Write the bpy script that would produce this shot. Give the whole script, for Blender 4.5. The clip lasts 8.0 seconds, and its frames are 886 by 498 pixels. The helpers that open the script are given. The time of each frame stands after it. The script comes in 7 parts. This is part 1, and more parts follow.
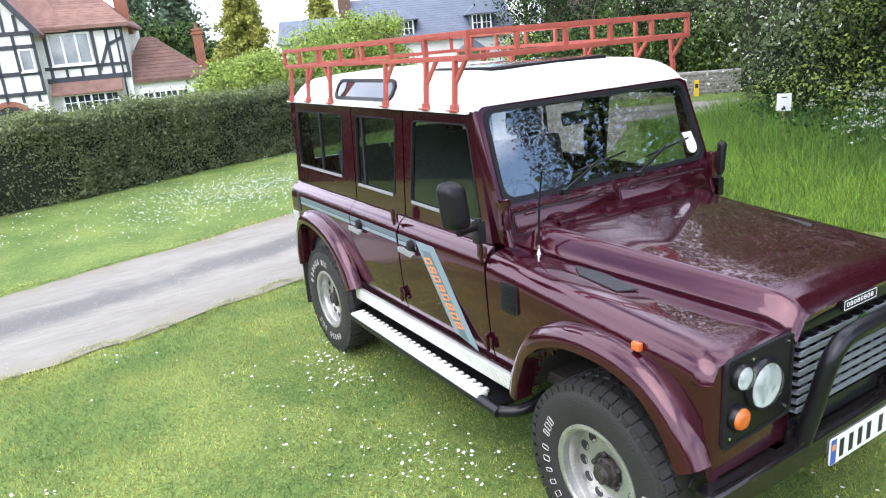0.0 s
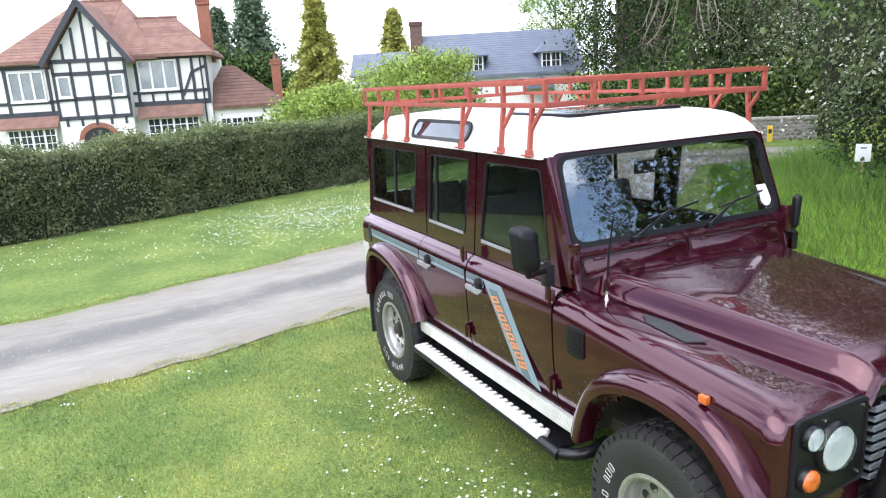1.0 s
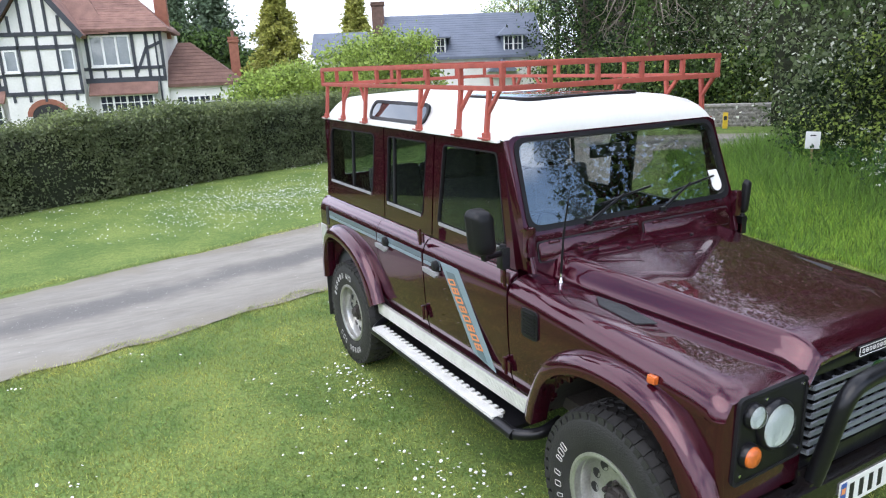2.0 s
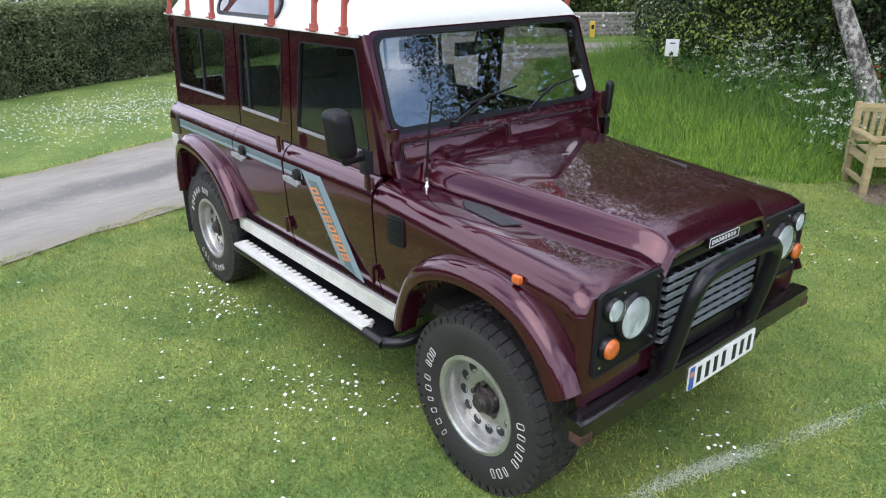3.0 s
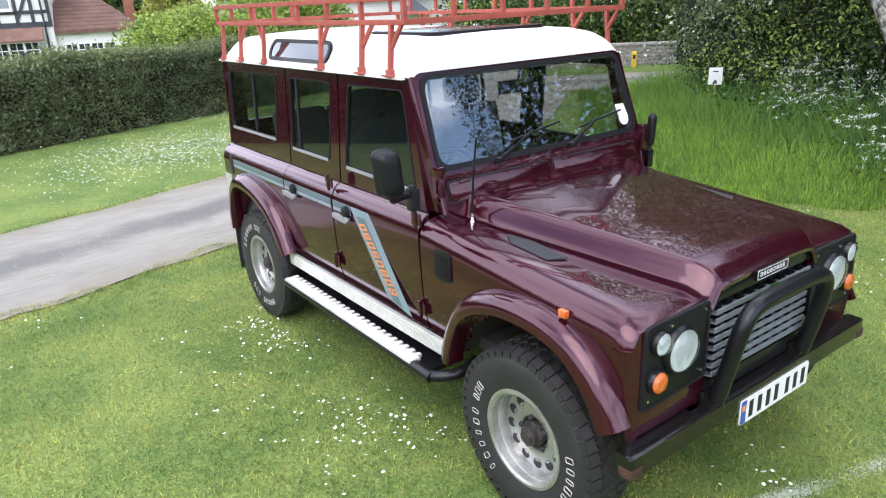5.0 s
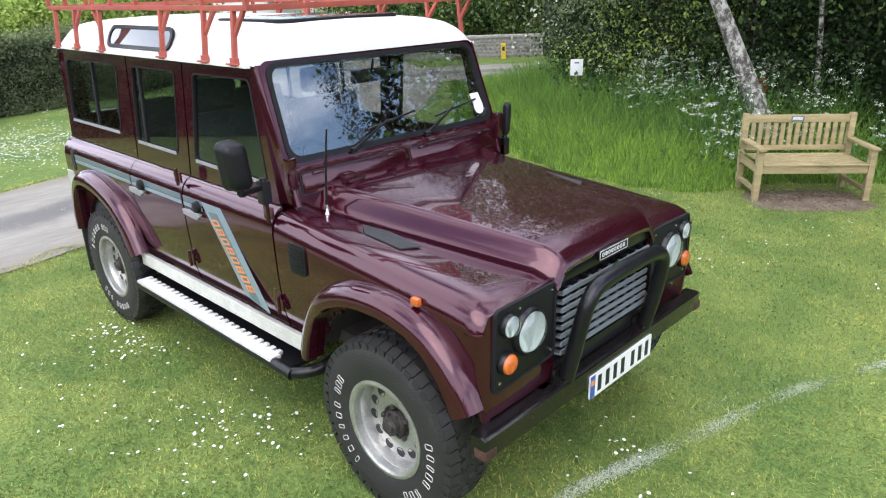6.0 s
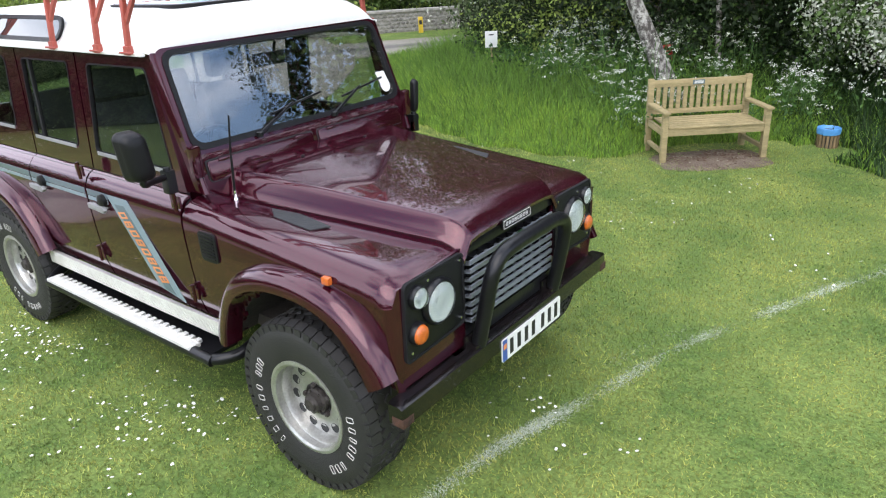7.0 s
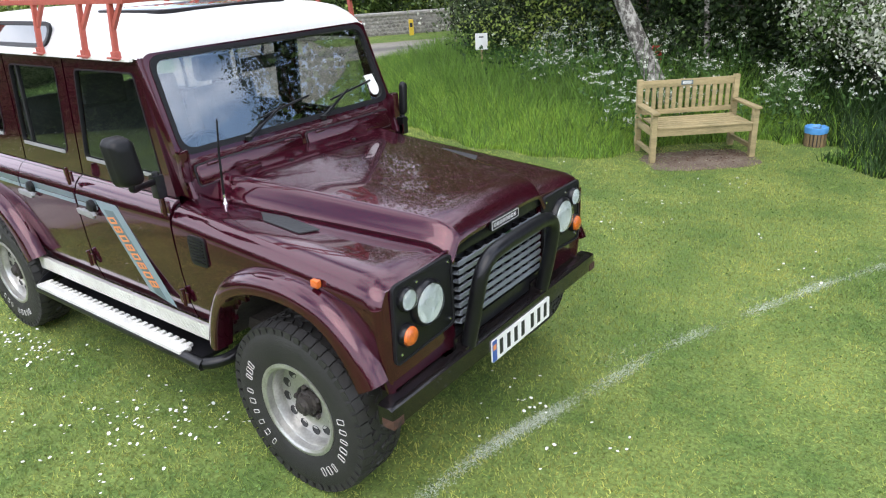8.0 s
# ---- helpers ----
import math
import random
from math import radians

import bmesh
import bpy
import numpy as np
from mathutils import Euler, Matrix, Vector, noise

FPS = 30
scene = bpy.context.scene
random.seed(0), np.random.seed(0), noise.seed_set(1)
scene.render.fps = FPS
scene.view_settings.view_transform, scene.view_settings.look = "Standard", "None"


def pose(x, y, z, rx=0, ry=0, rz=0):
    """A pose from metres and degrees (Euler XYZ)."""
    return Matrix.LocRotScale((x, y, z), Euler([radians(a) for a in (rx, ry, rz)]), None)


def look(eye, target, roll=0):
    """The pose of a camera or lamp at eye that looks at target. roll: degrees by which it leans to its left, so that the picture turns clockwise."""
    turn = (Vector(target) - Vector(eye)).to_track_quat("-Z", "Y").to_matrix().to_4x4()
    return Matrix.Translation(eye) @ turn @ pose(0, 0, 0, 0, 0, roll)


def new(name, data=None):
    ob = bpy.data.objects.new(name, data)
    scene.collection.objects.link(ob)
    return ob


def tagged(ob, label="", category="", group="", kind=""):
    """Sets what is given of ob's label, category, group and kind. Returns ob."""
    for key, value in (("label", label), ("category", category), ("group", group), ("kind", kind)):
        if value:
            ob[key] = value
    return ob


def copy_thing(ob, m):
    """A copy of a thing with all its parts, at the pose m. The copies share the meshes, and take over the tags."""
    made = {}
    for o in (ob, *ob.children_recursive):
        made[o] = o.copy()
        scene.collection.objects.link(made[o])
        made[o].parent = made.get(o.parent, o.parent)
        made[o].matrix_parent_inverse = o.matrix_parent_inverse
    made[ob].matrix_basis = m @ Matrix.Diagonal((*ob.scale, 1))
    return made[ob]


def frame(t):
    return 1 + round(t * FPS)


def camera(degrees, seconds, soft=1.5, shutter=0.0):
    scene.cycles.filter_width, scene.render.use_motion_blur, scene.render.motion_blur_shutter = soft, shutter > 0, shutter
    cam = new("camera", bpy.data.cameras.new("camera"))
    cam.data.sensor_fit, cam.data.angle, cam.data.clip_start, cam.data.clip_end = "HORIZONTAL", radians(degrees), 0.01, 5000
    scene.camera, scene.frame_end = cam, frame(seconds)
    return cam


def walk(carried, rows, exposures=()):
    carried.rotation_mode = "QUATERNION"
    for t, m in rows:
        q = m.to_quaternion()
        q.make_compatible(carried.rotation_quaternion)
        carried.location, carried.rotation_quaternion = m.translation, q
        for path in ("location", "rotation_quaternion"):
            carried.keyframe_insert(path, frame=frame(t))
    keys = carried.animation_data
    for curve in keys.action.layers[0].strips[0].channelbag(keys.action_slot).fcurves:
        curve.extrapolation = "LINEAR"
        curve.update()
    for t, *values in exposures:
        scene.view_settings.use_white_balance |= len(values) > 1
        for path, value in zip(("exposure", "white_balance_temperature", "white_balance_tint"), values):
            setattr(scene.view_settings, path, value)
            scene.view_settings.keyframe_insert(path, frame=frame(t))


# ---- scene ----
cam = camera(65.0, 8.0, soft=1.15)
PATH = [
    (0, (1.815, -2.534, 2.134), (-1.492, -0.591, 0.998), -5.08),
    (0.5, (1.837, -2.594, 2.158), (-1.590, -0.846, 1.065), -3.74),
    (1, (1.860, -2.620, 2.194), (-1.645, -0.933, 1.259), -3.31),
    (1.2, (1.883, -2.621, 2.201), (-1.657, -0.949, 1.379), -3.88),
    (2.3, (1.855, -2.561, 2.174), (-1.343, -0.502, 0.935), -0.44),
    (2.5, (1.818, -2.522, 2.146), (-1.192, -0.257, 0.802), -0.09),
    (3, (1.805, -2.477, 2.108), (-1.062, -0.140, 0.585), -0.83),
    (3.5, (1.795, -2.487, 2.109), (-1.100, -0.195, 0.572), -1.07),
    (4, (1.792, -2.499, 2.113), (-1.124, -0.224, 0.590), -1.44),
    (4.2, (1.785, -2.522, 2.120), (-1.161, -0.275, 0.613), -1.97),
    (5.3, (1.848, -2.505, 2.147), (-1.234, -0.318, 0.837), -2.73),
    (5.5, (1.841, -2.489, 2.136), (-1.180, -0.227, 0.809), -2.36),
    (6, (1.904, -2.409, 2.126), (-0.717, 0.260, 0.710), -1.60),
    (6.5, (2.019, -2.402, 2.148), (-0.330, 0.459, 0.631), -3.01),
    (7, (2.033, -2.400, 2.152), (-0.270, 0.474, 0.593), -3.05),
    (7.5, (2.046, -2.396, 2.165), (-0.241, 0.513, 0.646), -2.89),
    (8, (2.059, -2.401, 2.156), (-0.217, 0.500, 0.606), -3.40),
]
walk(cam, [(t, look(eye, target, roll)) for t, eye, target, roll in PATH], [(0.0, 1.58, 6250, 13), (1.0, 1.52, 6300, 12), (2.4, 1.03, 6200, 12), (3.0, 1.05, 6250, 12), (3.5, 1.12, 6300, 12), (4.2, 1.24, 6300, 13), (5.5, 1.42, 6300, 13), (6.2, 1.30, 6400, 11), (8.0, 1.25, 6450, 11)])

# ---- sky and sun ----
world = bpy.data.worlds.new("sky")
scene.world = world
world.use_nodes = True
wn, wl = world.node_tree.nodes, world.node_tree.links
wn.clear()
w_out = wn.new("ShaderNodeOutputWorld")
w_bg = wn.new("ShaderNodeBackground")
w_sky = wn.new("ShaderNodeTexSky")
w_sky.sky_type = "NISHITA"
w_sky.sun_disc = False
w_sky.sun_elevation = radians(48)
w_sky.sun_rotation = radians(150)
w_sky.dust_density = 1.2
w_coord = wn.new("ShaderNodeTexCoord")
w_map = wn.new("ShaderNodeMapping")
w_map.inputs["Scale"].default_value = (1.6, 1.6, 3.4)
w_noise = wn.new("ShaderNodeTexNoise")
w_noise.inputs["Scale"].default_value = 1.5
w_noise.inputs["Detail"].default_value = 7
w_noise.inputs["Roughness"].default_value = 0.56
w_ramp = wn.new("ShaderNodeValToRGB")
w_ramp.color_ramp.elements[0].position, w_ramp.color_ramp.elements[1].position = 0.36, 0.56
w_mix = wn.new("ShaderNodeMix")
w_mix.data_type = "RGBA"
w_mix.inputs[7].default_value = (8.5, 8.9, 9.9, 1)
wl.new(w_coord.outputs["Generated"], w_map.inputs["Vector"])
wl.new(w_map.outputs["Vector"], w_noise.inputs["Vector"])
wl.new(w_noise.outputs["Fac"], w_ramp.inputs["Fac"])
wl.new(w_ramp.outputs["Color"], w_mix.inputs[0])
wl.new(w_sky.outputs["Color"], w_mix.inputs[6])
wl.new(w_mix.outputs[2], w_bg.inputs["Color"])
w_bg.inputs["Strength"].default_value = 0.128
wl.new(w_bg.outputs["Background"], w_out.inputs["Surface"])

sun_data = bpy.data.lights.new("sun", "SUN")
sun_data.energy, sun_data.angle, sun_data.color = 0.75, radians(55), (1.0, 0.95, 0.88)
sun_lamp = new("sun", sun_data)
sun_lamp.matrix_basis = look((6, -9, 14), (0, 0, 0))


# ---- materials ----
def mat(name, color, rough=0.6, metal=0.0, vary=0.25, scale=8.0, bump=0.0, bump_scale=60.0, coat=0.0, tint=None, spec=0.5,
        transmission=0.0, emit=0.0, random_tint=0.0, island=False, stretch=(1, 1, 1)):
    """A surface with colour that varies at two scales and a fine relief."""
    m = bpy.data.materials.new(name)
    m.use_nodes = True
    n, l = m.node_tree.nodes, m.node_tree.links
    p = n["Principled BSDF"]
    p.inputs["Roughness"].default_value = rough
    p.inputs["Metallic"].default_value = metal
    p.inputs["Specular IOR Level"].default_value = spec
    p.inputs["Coat Weight"].default_value = coat
    p.inputs["Coat Roughness"].default_value = 0.04
    p.inputs["Transmission Weight"].default_value = transmission
    if emit:
        p.inputs["Emission Color"].default_value = (*color, 1)
        p.inputs["Emission Strength"].default_value = emit
    tint = tint or tuple(c * (1 - vary) for c in color)
    coord = n.new("ShaderNodeTexCoord")
    mapping = n.new("ShaderNodeMapping")
    mapping.inputs["Scale"].default_value = stretch
    l.new(coord.outputs["Object"], mapping.inputs["Vector"])
    a = n.new("ShaderNodeTexNoise")
    a.inputs["Scale"].default_value, a.inputs["Detail"].default_value = scale, 5
    b = n.new("ShaderNodeTexNoise")
    b.inputs["Scale"].default_value, b.inputs["Detail"].default_value = scale * 9, 3
    for t in (a, b):
        l.new(mapping.outputs["Vector"], t.inputs["Vector"])
    add = n.new("ShaderNodeMath")
    add.operation = "MULTIPLY_ADD"
    add.inputs[1].default_value = 0.6
    half = n.new("ShaderNodeMath")
    half.operation = "MULTIPLY"
    half.inputs[1].default_value = 0.4
    l.new(b.outputs["Fac"], half.inputs[0])
    l.new(a.outputs["Fac"], add.inputs[0])
    l.new(half.outputs[0], add.inputs[2])
    ramp = n.new("ShaderNodeValToRGB")
    ramp.color_ramp.elements[0].position, ramp.color_ramp.elements[1].position = 0.34, 0.66
    ramp.color_ramp.elements[0].color, ramp.color_ramp.elements[1].color = (*tint, 1), (*color, 1)
    l.new(add.outputs[0], ramp.inputs["Fac"])
    out = ramp.outputs["Color"]
    if random_tint:
        hsv = n.new("ShaderNodeHueSaturation")
        rng = n.new("ShaderNodeMapRange")
        rng.inputs["To Min"].default_value, rng.inputs["To Max"].default_value = 1 - random_tint, 1 + random_tint
        if island:
            src = n.new("ShaderNodeNewGeometry").outputs["Random Per Island"]
        else:
            src = n.new("ShaderNodeObjectInfo").outputs["Random"]
        l.new(src, rng.inputs["Value"])
        l.new(rng.outputs["Result"], hsv.inputs["Value"])
        l.new(out, hsv.inputs["Color"])
        out = hsv.outputs["Color"]
    l.new(out, p.inputs["Base Color"])
    if bump:
        c = n.new("ShaderNodeTexNoise")
        c.inputs["Scale"].default_value, c.inputs["Detail"].default_value = bump_scale, 4
        l.new(mapping.outputs["Vector"], c.inputs["Vector"])
        bp = n.new("ShaderNodeBump")
        bp.inputs["Strength"].default_value, bp.inputs["Distance"].default_value = bump, 0.02
        l.new(c.outputs["Fac"], bp.inputs["Height"])
        l.new(bp.outputs["Normal"], p.inputs["Normal"])
    return m


def leaf_mat(name, color, tint, translucent=0.35, spread=0.45):
    """Leaves and blades: each island its own shade, with some light passing through."""
    m = mat(name, color, rough=0.55, tint=tint, scale=0.7, random_tint=spread, island=True, spec=0.3)
    n, l = m.node_tree.nodes, m.node_tree.links
    p, out = n["Principled BSDF"], n["Material Output"]
    tr = n.new("ShaderNodeBsdfTranslucent")
    mix = n.new("ShaderNodeMixShader")
    mix.inputs["Fac"].default_value = translucent
    l.new(p.inputs["Base Color"].links[0].from_socket, tr.inputs["Color"])
    l.new(p.outputs["BSDF"], mix.inputs[1])
    l.new(tr.outputs["BSDF"], mix.inputs[2])
    l.new(mix.outputs["Shader"], out.inputs["Surface"])
    return m


def lift_normals(m, share=0.85):
    """Turf: blades shade much like the ground they stand on, by leaning their normals upward."""
    n, l = m.node_tree.nodes, m.node_tree.links
    geo, up, add, nrm = n.new("ShaderNodeNewGeometry"), n.new("ShaderNodeCombineXYZ"), n.new("ShaderNodeVectorMath"), n.new("ShaderNodeVectorMath")
    up.inputs["Z"].default_value = share / (1 - share)
    nrm.operation = "NORMALIZE"
    l.new(geo.outputs["Normal"], add.inputs[0])
    l.new(up.outputs["Vector"], add.inputs[1])
    l.new(add.outputs["Vector"], nrm.inputs[0])
    l.new(nrm.outputs["Vector"], n["Principled BSDF"].inputs["Normal"])
    l.new(nrm.outputs["Vector"], n["Translucent BSDF"].inputs["Normal"])


def glass_mat(name, color, gloss=0.06):
    """A thin pane: mirror-like by its angle, clear or smoked straight on."""
    m = bpy.data.materials.new(name)
    m.use_nodes = True
    n, l = m.node_tree.nodes, m.node_tree.links
    n.remove(n["Principled BSDF"])
    tr, gl, mix, lw = n.new("ShaderNodeBsdfTransparent"), n.new("ShaderNodeBsdfGlossy"), n.new("ShaderNodeMixShader"), n.new("ShaderNodeLayerWeight")
    lw.inputs["Blend"].default_value = 0.5
    pw, sc = n.new("ShaderNodeMath"), n.new("ShaderNodeMath")
    pw.operation, sc.operation = "POWER", "MULTIPLY_ADD"
    pw.inputs[1].default_value = 4.0
    sc.inputs[1].default_value, sc.inputs[2].default_value = 0.85, gloss
    tr.inputs["Color"].default_value = (*color, 1)
    gl.inputs["Roughness"].default_value = 0.008
    l.new(lw.outputs["Facing"], pw.inputs[0])
    l.new(pw.outputs[0], sc.inputs[0])
    l.new(sc.outputs[0], mix.inputs["Fac"])
    l.new(tr.outputs["BSDF"], mix.inputs[1])
    l.new(gl.outputs["BSDF"], mix.inputs[2])
    l.new(mix.outputs["Shader"], n["Material Output"].inputs["Surface"])
    return m


M_PAINT = mat("maroon_paint", (0.056, 0.0054, 0.0142), rough=0.15, metal=0.50, vary=0.15, scale=3, coat=1.0, spec=0.3)
M_PAINT.node_tree.nodes["Principled BSDF"].inputs["Specular Tint"].default_value = (1.0, 0.86, 1.0, 1)
M_PAINT.node_tree.nodes["Principled BSDF"].inputs["Coat Roughness"].default_value = 0.024
M_PAINT.node_tree.nodes["Principled BSDF"].inputs["Coat IOR"].default_value = 1.48
M_ROOF = mat("white_roof_paint", (0.80, 0.80, 0.77), rough=0.42, vary=0.06, scale=5, coat=0.15, bump=0.02, bump_scale=14)
M_RED = mat("faded_red_paint", (0.41, 0.088, 0.058), rough=0.65, tint=(0.27, 0.055, 0.040), scale=12, bump=0.15, bump_scale=90)
M_BLACK = mat("black_plastic", (0.010, 0.010, 0.0115), rough=0.42, vary=0.3, scale=20, bump=0.08, bump_scale=300, spec=0.28)
M_SATIN = mat("satin_black_steel", (0.010, 0.010, 0.012), rough=0.33, vary=0.35, scale=9, coat=0.2, spec=0.25, bump=0.06, bump_scale=40)
M_RUSTBLACK = mat("chipped_black_steel", (0.006, 0.006, 0.007), rough=0.24, tint=(0.010, 0.0065, 0.006), scale=5, bump=0.07, bump_scale=30, coat=0.50, spec=0.25)
M_RUBBER = mat("tyre_rubber", (0.016, 0.0155, 0.0160), rough=0.60, tint=(0.026, 0.0245, 0.0240), scale=7, bump=0.25, bump_scale=130)
M_SEAL = mat("grey_rubber_seal", (0.016, 0.016, 0.018), rough=0.75, vary=0.3, spec=0.2)
M_RIM = mat("silver_wheel_paint", (0.60, 0.60, 0.58), rough=0.32, metal=0.75, tint=(0.38, 0.37, 0.35), scale=9, bump=0.08)
M_HUB = mat("greasy_hub_iron", (0.07, 0.06, 0.055), rough=0.6, metal=0.3, tint=(0.03, 0.026, 0.024), scale=22, bump=0.4)
M_ALU = mat("chequer_aluminium", (0.78, 0.78, 0.76), rough=0.36, metal=0.6, tint=(0.62, 0.61, 0.59), scale=14, bump=0.1)
M_TREAD = mat("white_step_tread", (0.66, 0.66, 0.63), rough=0.5, tint=(0.50, 0.49, 0.46), scale=14, bump=0.1)
M_GRILLE = mat("grey_grille_plastic", (0.19, 0.21, 0.245), rough=0.5, vary=0.2, scale=15)
M_CHROME = mat("bright_chrome", (0.85, 0.85, 0.86), rough=0.06, metal=1.0, vary=0.02)
M_LAMP = mat("headlamp_glass", (0.70, 0.72, 0.73), rough=0.14, metal=0.40, vary=0.08, scale=40, coat=1.0, bump=0.15, bump_scale=70)
M_ORANGE = mat("orange_lens", (0.80, 0.17, 0.02), rough=0.16, vary=0.55, scale=30, coat=0.9, bump=0.5, bump_scale=200)
M_DECAL = mat("blue_grey_decal", (0.20, 0.27, 0.31), rough=0.4, vary=0.12, coat=0.5)
M_PAD = mat("grey_grip_pad", (0.035, 0.037, 0.040), rough=0.75, vary=0.3, scale=30, bump=0.3)
M_DECALD = mat("dark_grey_decal", (0.10, 0.145, 0.17), rough=0.4, vary=0.12, coat=0.5)
M_DORANGE = mat("orange_decal", (0.88, 0.30, 0.10), rough=0.4, vary=0.1, coat=0.5)
M_WHITE = mat("white_plastic", (0.82, 0.82, 0.80), rough=0.4, vary=0.05)
M_MARK = mat("tyre_lettering", (0.55, 0.55, 0.53), rough=0.8, tint=(0.36, 0.35, 0.33), scale=30)
M_STRIP = mat("dull_alloy_strip", (0.36, 0.36, 0.37), rough=0.5, metal=0.3, vary=0.3, scale=20)
# black of print, and of the shade in holes, recesses and gaps
M_INKSHADE = mat("black_print_and_recess_shade", (0.02, 0.02, 0.022), rough=0.5)
M_BLUE = mat("blue_print", (0.05, 0.12, 0.42), rough=0.5)
M_LENS = glass_mat("lamp_lens_glass", (0.90, 0.93, 0.93), 0.10)
M_BOWL = mat("lamp_reflector", (0.91, 0.92, 0.92), rough=0.30, metal=0.05, vary=0.12, scale=60, bump=0.35, bump_scale=90)
M_GLASS = glass_mat("window_glass", (0.95, 0.965, 0.96), 0.21)
M_GLASSD = glass_mat("smoked_window_glass", (0.74, 0.785, 0.78), 0.045)
M_CABIN = mat("dark_cabin_trim", (0.055, 0.058, 0.062), rough=0.8, vary=0.3, scale=15)
M_SEAT = mat("grey_seat_cloth", (0.100, 0.108, 0.115), rough=0.95, vary=0.3, scale=25, bump=0.2, bump_scale=400)
M_UNDER = mat("muddy_underbody", (0.022, 0.020, 0.018), rough=0.9, tint=(0.045, 0.036, 0.028), scale=6, bump=0.4)
M_GREEN = mat("green_enamel", (0.02, 0.09, 0.03), rough=0.3, coat=0.8)


# ---- building helpers ----
def part(name, bm, material, parent=None, label="", smooth=40):
    """Links a bmesh as one mesh object under a thing or a part."""
    bmesh.ops.recalc_face_normals(bm, faces=bm.faces)
    me = bpy.data.meshes.new(name)
    bm.to_mesh(me)
    bm.free()
    for mt in (material if isinstance(material, (list, tuple)) else [material]):
        me.materials.append(mt)
    if smooth:
        me.shade_smooth()
        me.set_sharp_from_angle(angle=radians(smooth))
    ob = new(name, me)
    if parent is not None:
        ob.parent = parent
    if label:
        ob["label"] = label
    return ob


def thing(name, loc=(0, 0, 0), rz=0, **tags):
    ob = new(name)
    ob.empty_display_size = 0.2
    ob.matrix_basis = pose(*loc, 0, 0, rz)
    return tagged(ob, **tags)


def box(bm, a, b, bevel=0.0, m=None):
    """A box between two corners, with rounded edges."""
    v = bmesh.ops.create_cube(bm, size=1.0)["verts"]
    lo, hi = Vector(map(min, a, b)), Vector(map(max, a, b))
    for x in v:
        x.co = Vector([lo[i] + (x.co[i] + 0.5) * (hi[i] - lo[i]) for i in range(3)])
    if bevel:
        e = list({e for x in v for e in x.link_edges})
        r = bmesh.ops.bevel(bm, geom=e, offset=bevel, segments=2, profile=0.7, affect="EDGES", clamp_overlap=True)
        v = list({x for f in r["faces"] for x in f.verts} | {x for x in v if x.is_valid})
    if m is not None:
        bmesh.ops.transform(bm, matrix=m, verts=v)
    return v


def prism(bm, pts, axis, a, b, bevel=0.0):
    """A flat outline in the two other axes, drawn out along an axis from a to b."""
    i = "xyz".index(axis)
    def at(p, d):
        c = list(p)
        c.insert(i, d)
        return Vector(c)
    v0 = [bm.verts.new(at(p, a)) for p in pts]
    v1 = [bm.verts.new(at(p, b)) for p in pts]
    n = len(pts)
    faces = [bm.faces.new(v0), bm.faces.new(v1[::-1])]
    for k in range(n):
        faces.append(bm.faces.new((v0[k], v1[k], v1[(k + 1) % n], v0[(k + 1) % n])))
    if bevel:
        e = list({e for f in faces[:2] for e in f.edges})
        bmesh.ops.bevel(bm, geom=e, offset=bevel, segments=2, profile=0.7, affect="EDGES", clamp_overlap=True)
    return v0 + v1


def ring_frame(bm, outer, inner, axis, a, b):
    """A frame between two outlines of as many points, with depth."""
    i = "xyz".index(axis)
    def at(p, d):
        c = list(p)
        c.insert(i, d)
        return bm.verts.new(c)
    n = len(outer)
    o0, o1 = [at(p, a) for p in outer], [at(p, b) for p in outer]
    i0, i1 = [at(p, a) for p in inner], [at(p, b) for p in inner]
    for k in range(n):
        j = (k + 1) % n
        for q in ((o0[k], o0[j], i0[j], i0[k]), (o1[k], i1[k], i1[j], o1[j]), (o0[k], o1[k], o1[j], o0[j]), (i0[k], i0[j], i1[j], i1[k])):
            bm.faces.new(q)


def rounded(x0, x1, y0, y1, r, n=4):
    """The outline of a rectangle with round corners."""
    out = []
    for cx, cy, a0 in ((x1 - r, y1 - r, 0), (x0 + r, y1 - r, 90), (x0 + r, y0 + r, 180), (x1 - r, y0 + r, 270)):
        for k in range(n + 1):
            a = radians(a0 + 90 * k / n)
            out.append((cx + r * math.cos(a), cy + r * math.sin(a)))
    return out


def tube(bm, pts, r, n=10, closed=False, caps=True):
    """A round bar along a line of points; r may be a list."""
    pts = [Vector(p) for p in pts]
    rr = r if isinstance(r, (list, tuple)) else [r] * len(pts)
    rings, up = [], None
    for k, p in enumerate(pts):
        a = pts[k - 1] if k or closed else pts[0]
        b = pts[(k + 1) % len(pts)] if k + 1 < len(pts) or closed else pts[-1]
        d = (b - a).normalized()
        if up is None:
            up = Vector((0, 0, 1)) if abs(d.z) < 0.9 else Vector((1, 0, 0))
        side = d.cross(up).normalized()
        up = side.cross(d).normalized()
        rings.append([bm.verts.new(p + rr[k] * (math.cos(2 * math.pi * j / n) * side + math.sin(2 * math.pi * j / n) * up)) for j in range(n)])
    for k in range(len(rings) - (0 if closed else 1)):
        a, b = rings[k], rings[(k + 1) % len(rings)]
        for j in range(n):
            bm.faces.new((a[j], a[(j + 1) % n], b[(j + 1) % n], b[j]))
    if caps and not closed:
        bm.faces.new(rings[0][::-1])
        bm.faces.new(rings[-1])
    return rings


